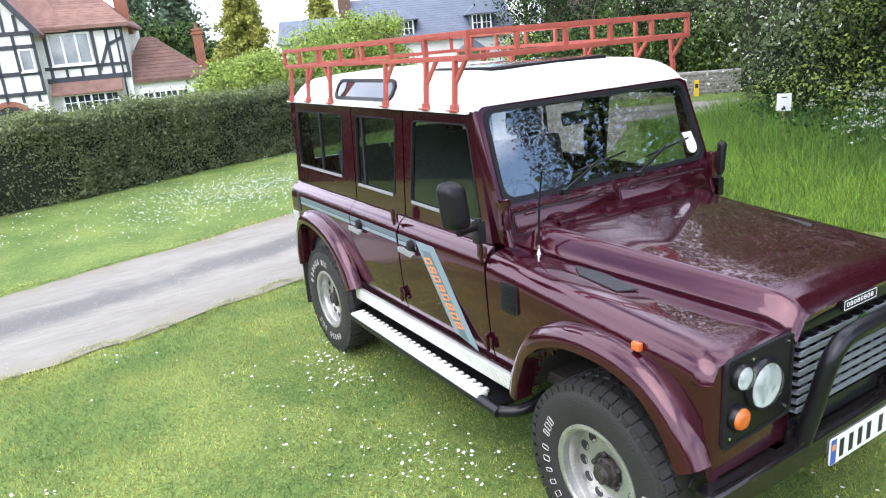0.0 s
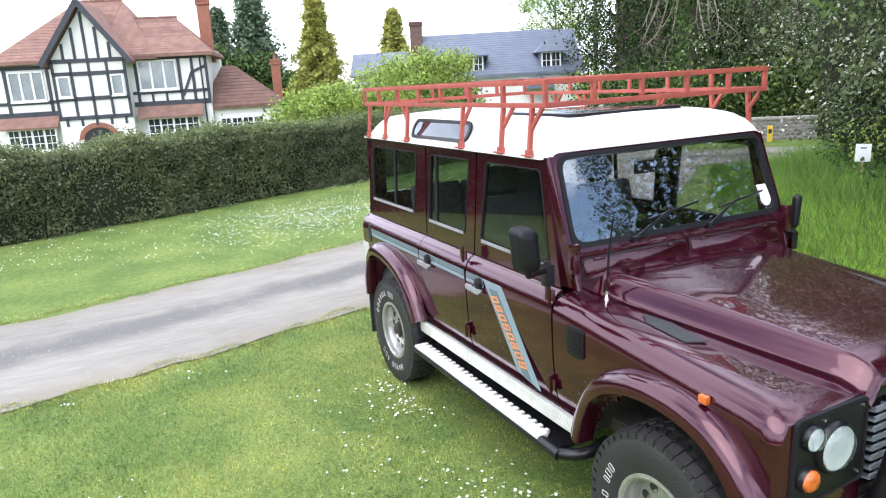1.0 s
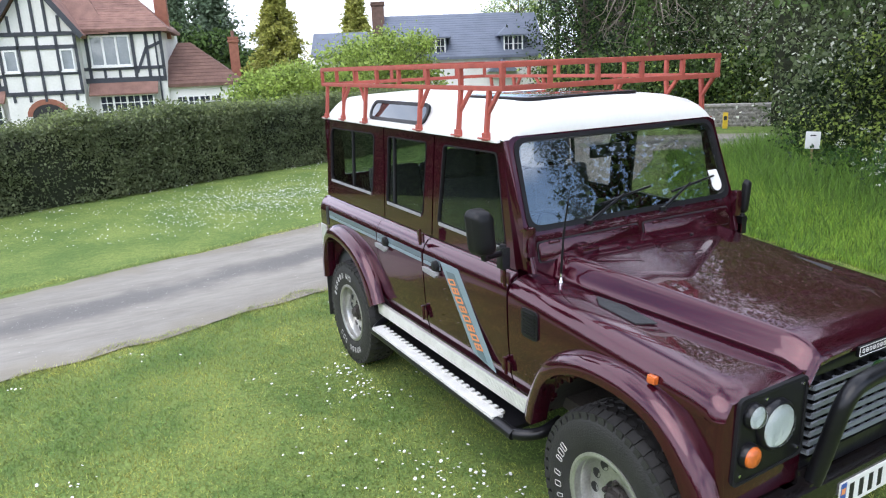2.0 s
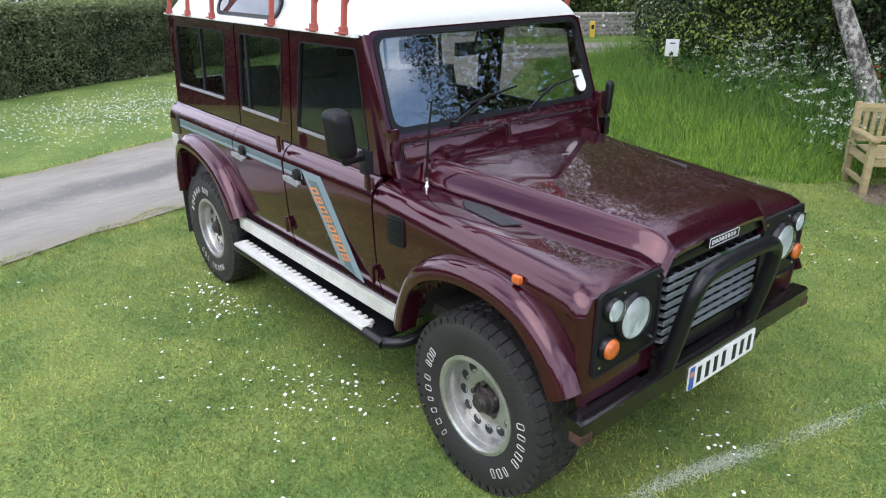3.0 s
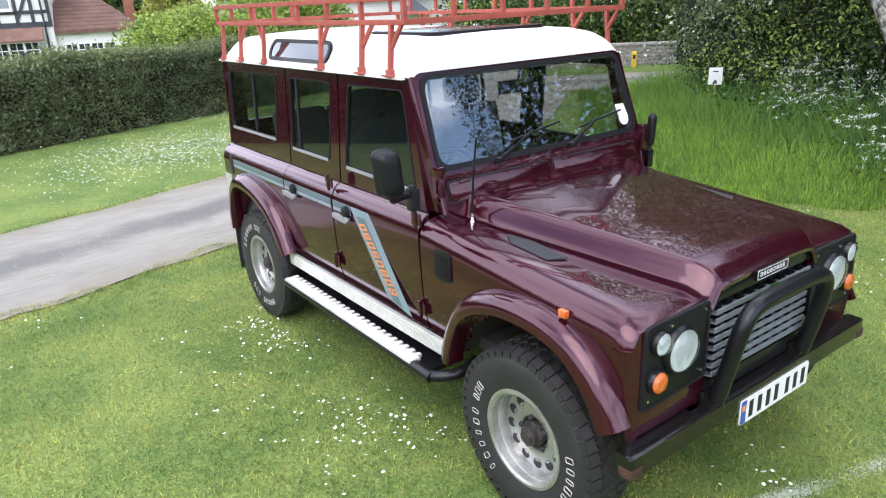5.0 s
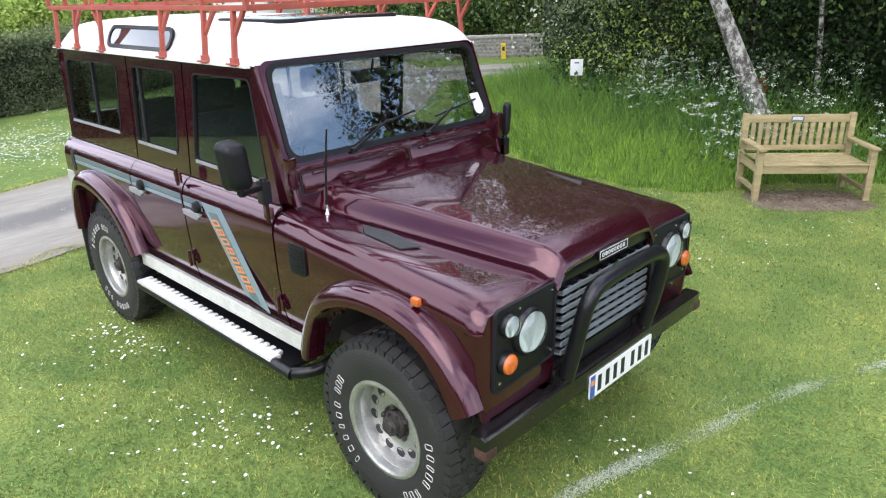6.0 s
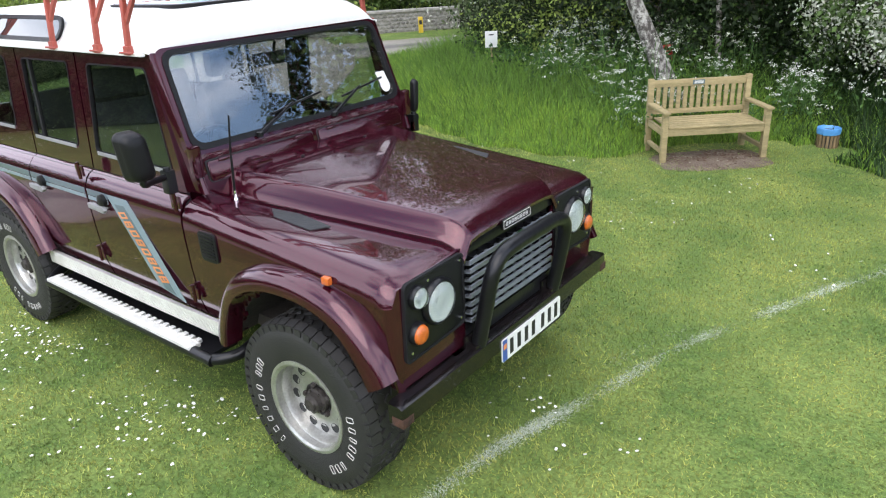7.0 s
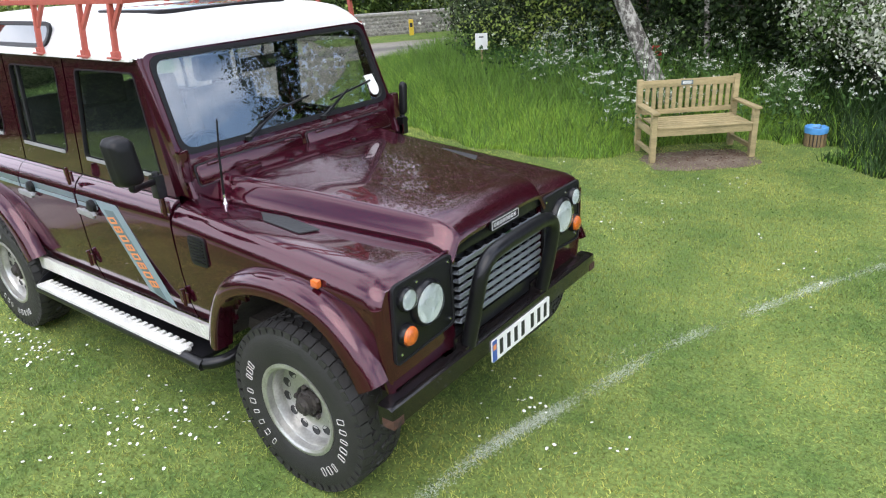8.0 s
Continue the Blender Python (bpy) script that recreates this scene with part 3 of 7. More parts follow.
def upper(name, outer, inner, s, parent, r=0.04, bars=()):
    """The part of a door or side above the shoulder: a frame, its seal and its glass."""
    bm = bmesh.new()
    ring_frame(bm, corners(outer, 0.006), corners(inner, r), "y", 0.722, 0.747)
    lean(bm, s)
    fr = part(name, bm, M_PAINT, parent)
    cx, cz = sum(p[0] for p in inner) / 4, sum(p[1] for p in inner) / 4
    small = [(cx + (x - cx) * 0.978, cz + (z - cz) * 0.966) for x, z in inner]
    bm = bmesh.new()
    ring_frame(bm, corners(inner, r), corners(small, r), "y", 0.730, 0.7505)
    for bx in bars:
        box(bm, (bx - 0.011, 0.731, min(p[1] for p in small) - 0.005), (bx + 0.011, 0.748, max(p[1] for p in small) + 0.005))
    lean(bm, s)
    part("window_seal", bm, M_SEAL, fr, "grey rubber and aluminium window surround")
    bm = bmesh.new()
    prism(bm, corners([(cx + (x - cx) * 0.985, cz + (z - cz) * 0.975) for x, z in inner], r), "y", 0.735, 0.740)
    lean(bm, s)
    g0 = inner[0], inner[1]
    bm2 = bmesh.new()
    prism(bm2, [(g0[0][0] + 0.02, g0[0][1] - 0.006), (g0[1][0] - 0.02, g0[1][1] - 0.006), (g0[1][0] - 0.02, g0[1][1] + 0.012), (g0[0][0] + 0.02, g0[0][1] + 0.012)], "y", 0.7495, 0.7535)
    lean(bm2, s)
    part("window_strip", bm2, M_STRIP, fr, "thin silver strip below the glass", 0)
    g = part("window_pane", bm, M_GLASSD if s < 0 else M_GLASS, fr, "dark reflective side glass", smooth=0)
    g.visible_shadow = False
    return fr


def hinge(x, z, s, parent):
    bm = bmesh.new()
    box(bm, (x - 0.034, s * 0.812, z - 0.034), (x - 0.006, s * 0.824, z + 0.034), 0.003)
    box(bm, (x + 0.006, s * 0.812, z - 0.028), (x + 0.036, s * 0.823, z + 0.028), 0.003)
    tube(bm, [(x, s * 0.823, z - 0.045), (x, s * 0.823, z + 0.045)], 0.009, 8)
    part("hinge", bm, M_PAINT, parent, "painted steel door hinge")


def door_handle(x, z, s, parent):
    bm = bmesh.new()
    prism(bm, [(x - 0.105, z + 0.004), (x - 0.098, z - 0.022), (x + 0.045, z - 0.030), (x + 0.062, z - 0.012), (x + 0.050, z + 0.006)], "y", s * 0.828, s * 0.848, 0.006)
    box(bm, (x - 0.100, s * 0.812, z - 0.014), (x - 0.075, s * 0.835, z - 0.002), 0.003)
    box(bm, (x + 0.025, s * 0.812, z - 0.014), (x + 0.045, s * 0.835, z - 0.002), 0.003)
    h = part("handle", bm, M_STRIP, parent, "worn grey pull handle")
    bm = bmesh.new()
    lathe(bm, [(0.001, s * 0.812), (0.036, s * 0.812), (0.034, s * 0.836), (0.02, s * 0.842), (0.001, s * 0.842)], (x + 0.02, 0, z + 0.028), 18)
    part("lock_cup", bm, M_BLACK, h)


GAP_CD = lambda z: -2.262 if z > 0.98 else -2.262 + (0.98 - z) * 0.62
for s in (-1, 1):
    # rear quarter, rear door, front door and wing, from the back to the front
    quarter = side_panel("rear_quarter", lambda z: -3.345, lambda z: GAP_CD(z) - 0.007, s, fine(SIDE), REAR_X + 0.03, cols=40, reach=0.475)
    upper("quarter_upper", [(-3.335, 1.207), (-2.272, 1.207), (-2.272, 1.814), (-3.31, 1.814)], [(-3.250, 1.335), (-2.455, 1.335), (-2.405, 1.750), (-3.220, 1.742)],
          s, quarter, 0.055, (-2.80,))
    rear_door = side_panel("rear_door", GAP_CD, lambda z: -1.620, s, fine(SIDE), REAR_X, cols=22)
    upper("rear_door_upper", [(-2.258, 1.207), (-1.620, 1.207), (-1.590, 1.814), (-2.258, 1.814)], [(-2.235, 1.312), (-1.725, 1.308), (-1.672, 1.752), (-2.200, 1.748)],
          s, rear_door, 0.03, (-2.12,))
    hinge(-1.615, 0.752, s, rear_door)
    hinge(-1.615, 1.215, s, rear_door)
    door_handle(-2.13, 1.055, s, rear_door)
    front_door = side_panel("front_door", lambda z: -1.606, lambda z: -0.752, s, fine(SIDE), None, cols=8)
    upper("front_door_upper", [(-1.606, 1.207), (-0.765, 1.207), (-0.920, 1.814), (-1.576, 1.814)], [(-1.545, 1.298), (-0.850, 1.288), (-0.950, 1.756), (-1.480, 1.752)],
          s, front_door, 0.03)
    hinge(-0.752, 0.735, s, front_door)
    hinge(-0.752, 1.19, s, front_door)
    door_handle(-1.46, 1.05, s, front_door)
    # wing: side skin and rounded top
    WING = [(0.772, 0.60), (0.80, 0.70), (0.812, 0.86), (0.815, 0.99)]
    wing = side_panel("front_wing", lambda z: -0.737, lambda z: 0.476, s, fine(WING), 0.0, cols=40)
    bm = bmesh.new()
    xs = [-0.737, -0.6, -0.4, -0.2, 0.0, 0.2, 0.36, 0.43, 0.47, 0.495]
    secs = []
    for x in xs:
        t = (x + 0.737) / 1.237
        zw = 1.188 - 0.100 * t - (0.0 if x < 0.40 else 0.03 * ((x - 0.40) / 0.095) ** 2)
        wi = 0.60 - 0.24 * t
        out = [(wi - 0.03, zw - 0.012), (wi + 0.02, zw - 0.008), (0.66, zw), (0.72, zw - 0.002), (0.762, zw - 0.012), (0.790, zw - 0.032), (0.808, zw - 0.062), (0.815, zw - 0.10), (0.815, 0.985)]
        tuck = 24.0 * max(0.0, x - 0.467) ** 2
        out = [(y - (tuck if y > 0.75 else 0), z) for y, z in out]
        secs.append([(x, s * y, z) for y, z in out] + [(x, s * (y - 0.014), z - 0.014) for y, z in out[::-1]])
    loft(bm, secs)
    part("wing_top", bm, M_PAINT, wing)
    # rounded upright corner between the wing's side and front
    bm = bmesh.new()
    secs = []
    for yo, z in ((0.780, 0.62), (0.800, 0.70), (0.812, 0.86), (0.8155, 0.992)):
        arc = [(0.474 + 0.025 * math.sin(radians(a)), yo - 0.025 + 0.025 * math.cos(radians(a))) for a in range(0, 91, 15)]
        ring = arc + [(x - 0.012, y - 0.012) for x, y in arc[::-1]]
        secs.append([(x, s * y, z) for x, y in ring])
    loft(bm, secs)
    part("wing_corner", bm, M_PAINT, wing)
    # front face of the wing and the lamp panel
    bm = bmesh.new()
    prism(bm, [(s * 0.36, 0.63), (s * 0.765, 0.63), (s * 0.786, 0.86), (s * 0.787, 1.0), (s * 0.762, 1.05), (s * 0.36, 1.075)], "x", 0.478, 0.497, 0.006)
    part("wing_front", bm, M_PAINT, wing)
    bm = bmesh.new()
    prism(bm, corners([(s * 0.378, 0.752), (s * 0.748, 0.735), (s * 0.735, 1.058), (s * 0.378, 1.062)], 0.03), "x", 0.496, 0.507, 0.003)
    panel = part("lamp_panel", bm, M_BLACK, wing, "black plastic lamp panel")
    bm = bmesh.new()
    ring_frame(bm, corners([(s * 0.374, 0.748), (s * 0.752, 0.731), (s * 0.739, 1.062), (s * 0.374, 1.066)], 0.03), corners([(s * 0.384, 0.758), (s * 0.742, 0.741), (s * 0.729, 1.052), (s * 0.384, 1.056)], 0.03), "x", 0.496, 0.511)
    part("panel_edge", bm, M_SEAL, panel, "worn grey edging strip")
    for yy, zz, rr, mt, nm, lb in ((0.548, 0.922, 0.083, M_LAMP, "headlight", "round clear headlight"), (0.670, 0.990, 0.041, M_LAMP, "side_light", "round clear side light"), (0.682, 0.843, 0.041, M_ORANGE, "indicator", "round orange indicator")):
        clear = mt is M_LAMP
        d = 0.026 if rr > 0.05 else 0.020
        bm = bmesh.new()
        lathe(bm, [(rr * 1.17, 0.504), (rr * 1.15, 0.522), (rr * 1.03, 0.532), (rr * 0.97, 0.530), (rr * 0.97, 0.504)], (0, s * yy, zz), 28, "x", closed=True)
        bezel = part(nm, bm, M_SATIN, panel, lb)
        if clear:
            bm = bmesh.new()
            lathe(bm, [(rr * 0.975, 0.529), (rr * 0.90, 0.520), (rr * 0.70, 0.513), (rr * 0.35, 0.5095), (0.001, 0.509)], (0, s * yy, zz), 28, "x")
            part("reflector", bm, M_BOWL, bezel, "bright lamp reflector")
            bm = bmesh.new()
            lathe(bm, [(rr * 0.16, 0.509), (rr * 0.16, 0.517), (0.001, 0.520)], (0, s * yy, zz), 12, "x")
            part("bulb", bm, M_WHITE, bezel)
        bm = bmesh.new()
        lathe(bm, [(rr * 0.975, 0.529), (rr * 0.95, 0.530 + d * 0.30), (rr * 0.80, 0.530 + d * 0.66), (rr * 0.50, 0.530 + d * 0.90), (0.001, 0.530 + d)], (0, s * yy, zz), 28, "x")
        lens = part("lens", bm, M_LENS if clear else mt, bezel, "curved lamp glass" if clear else "")
        lens.visible_shadow = not clear
    for zz, yy in ((0.78, 0.40), (1.035, 0.40), (0.77, 0.715), (1.03, 0.60)):
        bm = bmesh.new()
        lathe(bm, [(0.006, 0.505), (0.006, 0.511), (0.001, 0.512)], (0, s * yy, zz), 8, "x")
        part("screw", bm, M_CHROME, panel)
    # side repeater, wing vent, grey pad on the wing
    bm = bmesh.new()
    box(bm, (0.181, s * 0.812, 1.026), (0.220, s * 0.836, 1.058), 0.008)
    part("side_repeater", bm, M_ORANGE, wing, "small orange side repeater lamp")
    bm = bmesh.new()
    prism(bm, rounded(-0.622, -0.497, 0.940, 1.083, 0.025), "y", s * 0.812, s * 0.824, 0.004)
    vent = part("wing_vent", bm, M_BLACK, wing, "black louvred air intake")
    for k in range(8):
        bm = bmesh.new()
        z = 0.957 + k * 0.0152
        box(bm, (-0.607, s * 0.822, z), (-0.512, s * 0.829, z + 0.007), 0.002)
        part("louvre", bm, M_BLACK, vent)
    bm = bmesh.new()
    prism(bm, [(-0.36, s * 0.60), (-0.28, s * 0.655), (-0.06, s * 0.655), (-0.02, s * 0.575), (-0.22, s * 0.565)], "z", 0, 0.006, 0.002)
    for v in bm.verts:
        v.co.z += 1.188 - 0.100 * (v.co.x + 0.737) / 1.237
    part("wing_pad", bm, M_PAD, wing, "dark grey anti-slip pad")

    # wheel arch flares
    for wx, front in ((0.0, True), (REAR_X, False)):
        if front:
            path = [(-0.470, 0.570), (-0.440, 0.68), (-0.375, 0.81), (-0.28, 0.892), (-0.13, 0.945), (0.06, 0.955), (0.21, 0.925), (0.305, 0.868), (0.385, 0.775), (0.440, 0.672)]
        else:
            path = [(wx - 0.385, 0.60), (wx - 0.372, 0.76), (wx - 0.320, 0.885), (wx - 0.22, 0.955), (wx - 0.06, 0.962), (wx + 0.12, 0.93), (wx + 0.28, 0.862), (wx + 0.39, 0.765), (wx + 0.455, 0.655), (wx + 0.485, 0.60)]
        pts = [p.to_2d() for p in smooth_line([(a, b, 0) for a, b in path], 5)]
        bm = bmesh.new()
        secs = []
        for k, p in enumerate(pts):
            a, b = pts[max(k - 1, 0)], pts[min(k + 1, len(pts) - 1)]
            d = (b - a).normalized()
            nrm = Vector((-d.y, d.x))
            prof = [(0.806, 0.082), (0.828, 0.083), (0.858, 0.074), (0.882, 0.052), (0.893, 0.022), (0.893, -0.006), (0.880, -0.012), (0.800, -0.012)]
            secs.append([(p.x + nrm.x * o, s * y, p.y + nrm.y * o) for y, o in prof])
        loft(bm, secs)
        part("wheel_arch_flare", bm, M_PAINT, wing if front else quarter, "glossy flared wheel arch")
        # dark inner arch
        bm = bmesh.new()
        arc = [(wx + 0.50 * math.cos(radians(a)), HUB_Z + 0.53 * math.sin(radians(a))) for a in range(30, 161 if front else 191, 10)]
        arc2 = [(wx + 0.53 * math.cos(radians(a)), HUB_Z + 0.56 * math.sin(radians(a))) for a in range(160 if front else 190, 29, -10)]
        prism(bm, arc + arc2, "y", s * 0.46, s * 0.795)
        prism(bm, arc, "y", s * 0.44, s * 0.455)
        part("inner_arch", bm, M_UNDER, wing if front else quarter)

    # chequer plate sill and corner guard
    bm = bmesh.new()
    box(bm, (-2.30, s * 0.800, 0.540), (-0.545, s * 0.822, 0.622), 0.003)
    sill = part("sill_plate", bm, M_ALU, car, "worn aluminium chequer plate sill")
    bm = bmesh.new()
    for k in range(92):
        for j in range(4):
            x, z = -2.285 + k * 0.0188, 0.553 + j * 0.0188
            up = (k + j) % 2
            m = Matrix.Translation((x, s * 0.8225, z)) @ Matrix.Rotation(radians(45 if up else -45), 4, "Y")
            v = bmesh.ops.create_cube(bm, size=1.0, matrix=m @ Matrix.Diagonal((0.016, 0.004, 0.005, 1)))
    part("chequer_lug", bm, M_ALU, sill, "", 0)["kind"] = "stuff"
    bm = bmesh.new()
    prism(bm, [(-3.350, 0.60), (-3.235, 0.60), (-3.235, 0.80), (-3.235, 0.985), (-3.350, 0.985)], "y", s * 0.80, s * 0.820, 0.003)
    part("corner_guard", bm, M_ALU, quarter, "aluminium chequer plate corner guard")
    # flat near-black slab gives the shade in the filler recess
    bm = bmesh.new()
    prism(bm, rounded(-3.215, -3.165, 1.0, 1.145, 0.02), "y", s * 0.806, s * 0.8185)
    part("filler_recess", bm, M_INKSHADE, quarter)

    # side stripes: a band along the body, and the slanted flash on the front door
    bands = [(-3.15, GAP_CD(1.09) - 0.012, quarter), (GAP_CD(1.09) + 0.006, -1.628, rear_door), (-1.60, -1.40, front_door)]
    for a, b, owner in bands:
        for z0, z1, mt in ((1.062, 1.082, M_DECAL), (1.087, 1.118, M_DECALD)):
            bm = bmesh.new()
            box(bm, (a, s * 0.8135, z0), (b, s * 0.8170, z1))
            part("side_stripe", bm, mt, owner, "blue-grey adhesive stripe")
    flash = [(-1.400, 1.118), (-1.205, 1.118), (-0.845, 0.652), (-1.062, 0.690)]
    bm = bmesh.new()
    prism(bm, corners(flash, 0.012), "y", s * 0.8150, s * 0.8175)
    fl = part("door_flash", bm, M_DECAL, front_door, "slanted blue-grey adhesive flash with orange lettering shapes")
    bm = bmesh.new()
    prism(bm, [(-1.333, 1.078), (-1.245, 1.082), (-0.925, 0.672), (-1.010, 0.690)], "y", s * 0.8170, s * 0.8192)
    part("flash_core", bm, M_DECALD, fl)
    # eight letter-sized shapes, their strokes as bars
    e0, e1 = Vector((-1.283, 1.045)), Vector((-0.985, 0.715))
    along = (e1 - e0).normalized()
    across = Vector((0.98, 0.16))
    shapes = ((0, 1, 2, 3), (0, 1, 2, 3, 4)) * 4
    for k, strokes in enumerate(shapes):
        bm = bmesh.new()
        o = e0 + (e1 - e0) * (k + 0.1) / 8
        h, w = 0.030, 0.058
        segs = {0: ((0, 0), (0, 1)), 1: ((0, 0), (1, 0)), 2: ((0, 1), (1, 1)), 3: ((1, 0), (1, 1)), 4: ((0.5, 0), (0.5, 1)), 5: ((0, 0), (1, 1))}
        for q in strokes:
            (u0, v0), (u1, v1) = segs[q]
            a = o + across * w * (u0 - 0.5) + along * h * v0
            b = o + across * w * (u1 - 0.5) + along * h * v1
            d = (b - a).normalized() * 0.0045
            nn = Vector((-d.y, d.x))
            prism(bm, [tuple(a - d - nn), tuple(b + d - nn), tuple(b + d + nn), tuple(a - d + nn)], "y", s * 0.8188, s * 0.8206)
        part("letter_shape", bm, M_DORANGE, fl, "", 0)

    # mirror on its arm; the far one stands edge on
    mx, my, mz, hw, hh, deep = (-0.650, 1.008, 1.455, 0.056, 0.106, 0.9) if s < 0 else (-0.745, 0.870, 1.365, 0.024, 0.100, 0.34)
    bm = bmesh.new()
    secs = []
    for dx, kw, kh in ((-0.050, 0.97, 0.975), (-0.044, 1.0, 1.0), (-0.030, 1.0, 1.0), (-0.024, 0.965, 0.975), (0.010, 0.945, 0.960), (0.034, 0.86, 0.90), (0.046, 0.66, 0.77), (0.050, 0.30, 0.45)):
        ring = rounded(-hw * kw, hw * kw, -hh * kh, hh * kh, min(hw, 0.036) * min(kw, 0.98), 5)
        secs.append([(mx + dx * deep, s * (my + y + 0.10 * z), mz + z) for y, z in ring])
    loft(bm, secs)
    mirror = part("door_mirror", bm, M_BLACK, front_door, "tall black door mirror on an arm")
    bm = bmesh.new()
    prism(bm, [(s * (my + y + 0.10 * z), mz + z) for y, z in rounded(-hw * 0.88, hw * 0.88, -hh * 0.90, hh * 0.90, min(hw, 0.036) * 0.8, 4)], "x", mx - 0.050 * deep - 0.003, mx - 0.050 * deep + 0.001)
    part("mirror_glass", bm, M_CHROME, mirror)
    bm = bmesh.new()
    foot = mz - hh
    tube(bm, smooth_line([(-0.738, s * 0.838, foot - 0.030), (-0.728, s * 0.865, foot - 0.030), ((mx - 0.735) / 2, s * (my + 0.865) / 2, foot - 0.022), (mx - 0.004, s * (my - 0.012), foot - 0.014), (mx, s * (my - 0.008), foot + 0.02)], 5), 0.0145 if s < 0 else 0.008, 10)
    box(bm, (-0.768, s * 0.812, foot - 0.110), (-0.715, s * 0.858, foot - 0.004), 0.010)
    lathe(bm, [(0.001, foot - 0.004), (0.017, foot - 0.004), (0.015, foot + 0.008), (0.001, foot + 0.010)], (-0.738, s * 0.838, 0), 12, "z")
    part("mirror_arm", bm, M_SATIN, mirror)

    # windscreen pillar cap and wing-top hinge bracket
    bm = bmesh.new()
    prism(bm, [(-0.765, 1.207), (-0.665, 1.207), (-0.700, 1.335), (-0.886, 1.820), (-0.920, 1.820)], "y", s * 0.695, s * 0.722, 0.004)
    part("windscreen_pillar", bm, M_PAINT, car)
    bm = bmesh.new()
    box(bm, (-0.715, s * 0.695, 1.285), (-0.672, s * 0.742, 1.43), 0.012)
    tube(bm, [(-0.690, s * 0.745, 1.30), (-0.690, s * 0.690, 1.30)], 0.014, 10)
    part("pillar_bracket", bm, M_PAINT, car)

    # side step: white treads on a black tube
    bm = bmesh.new()
    tube(bm, smooth_line([(-2.34, s * 0.66, 0.49), (-2.33, s * 0.78, 0.455), (-2.25, s * 0.868, 0.440), (-2.1, s * 0.880, 0.440), (-0.76, s * 0.880, 0.440), (-0.62, s * 0.870, 0.440), (-0.535, s * 0.78, 0.455), (-0.525, s * 0.66, 0.49)], 6), 0.030, 10)
    box(bm, (-2.24, s * 0.70, 0.425), (-0.66, s * 0.875, 0.448), 0.006)
    step = part("side_step", bm, M_SATIN, car, "black tubular side step")
    bm = bmesh.new()
    box(bm, (-2.235, s * 0.836, 0.450), (-0.76, s * 0.905, 0.474), 0.01)
    tread = part("step_tread", bm, M_TREAD, step, "white ribbed step tread")
    for k in range(26):
        bm = bmesh.new()
        x = -2.220 + k * 0.0565
        prism(bm, [(x + 0.006, s * 0.818), (x + 0.032, s * 0.818), (x + 0.040, s * 0.850), (x - 0.002, s * 0.850)], "z", 0.460, 0.479, 0.003)
        part("tread_tooth", bm, M_TREAD, tread)

# ---- roof ----
HALF = [(0.738, 1.800), (0.742, 1.812), (0.722, 1.824), (0.706, 1.845), (0.688, 1.885), (0.664, 1.925), (0.625, 1.955), (0.56, 1.974), (0.42, 1.986), (0.21, 1.993), (0.0, 1.996)]
bm = bmesh.new()
secs = []
for x, k in ((-3.335, 0.10), (-3.325, 0.34), (-3.295, 0.62), (-3.24, 0.83), (-3.17, 0.95), (-3.05, 1.0), (-2.4, 1.01), (-1.8, 1.01), (-1.30, 1.0), (-1.12, 0.955), (-1.0, 0.86), (-0.93, 0.70), (-0.895, 0.50), (-0.885, 0.22)):
    pin = 1.0 if -3.2 < x < -0.95 else 0.985
    row = [(x, -y * pin, 1.800 + (z - 1.800) * k * 0.88) for y, z in HALF] + [(x, y * pin, 1.800 + (z - 1.800) * k * 0.88) for y, z in HALF[-2::-1]]
    secs.append(row + [(x, y * 0.97, 1.795) for _, y, _ in row[::-1]])
loft(bm, secs)
bmesh.ops.translate(bm, verts=bm.verts, vec=(0, 0, 0.014))
roof = part("roof", bm, M_ROOF, car, "white painted roof", 50)
for s in (-1, 1):
    bm = bmesh.new()
    box(bm, (-3.31, s * 0.733, 1.806), (-0.90, s * 0.756, 1.819), 0.004)
    part("rain_gutter", bm, M_ROOF, roof)
    # long window set into the slope of the roof
    def slope(pts, off):
        return [(x, s * (0.7185 - 0.44 * q + 0.90 * off), 1.834 + 0.895 * q + 0.43 * off) for x, q in pts]
    ro, ri = rounded(-2.50, -1.70, 0.006, 0.140, 0.058, 6), rounded(-2.478, -1.722, 0.026, 0.120, 0.044, 6)
    bm = bmesh.new()
    a, b, c, d = ([bm.verts.new(p) for p in slope(q, o)] for q, o in ((ro, -0.004), (ro, 0.010), (ri, 0.010), (ri, -0.004)))
    n = len(ro)
    for k in range(n):
        j = (k + 1) % n
        for q in ((a[k], a[j], b[j], b[k]), (b[k], b[j], c[j], c[k]), (c[k], c[j], d[j], d[k])):
            bm.faces.new(q)
    seal = part("roof_window_seal", bm, M_BLACK, roof, "black rubber window seal")
    bm = bmesh.new()
    lo, hi = [bm.verts.new(p) for p in slope(ri, 0.000)], [bm.verts.new(p) for p in slope(ri, 0.005)]
    bm.faces.new(lo), bm.faces.new(hi[::-1])
    for k in range(n):
        bm.faces.new((lo[k], lo[(k + 1) % n], hi[(k + 1) % n], hi[k]))
    part("roof_window_pane", bm, mat("roof_window_glass", (0.02, 0.026, 0.03), rough=0.03, spec=0.9, coat=1.0, vary=0.1), seal, "reflective roof side window", 0)
bm = bmesh.new()
prism(bm, rounded(-1.78, -1.13, -0.40, 0.40, 0.07), "z", 1.970, 1.9915, 0.003)
sky_frame = part("sunroof_frame", bm, M_BLACK, roof, "black sunroof surround")
bm = bmesh.new()
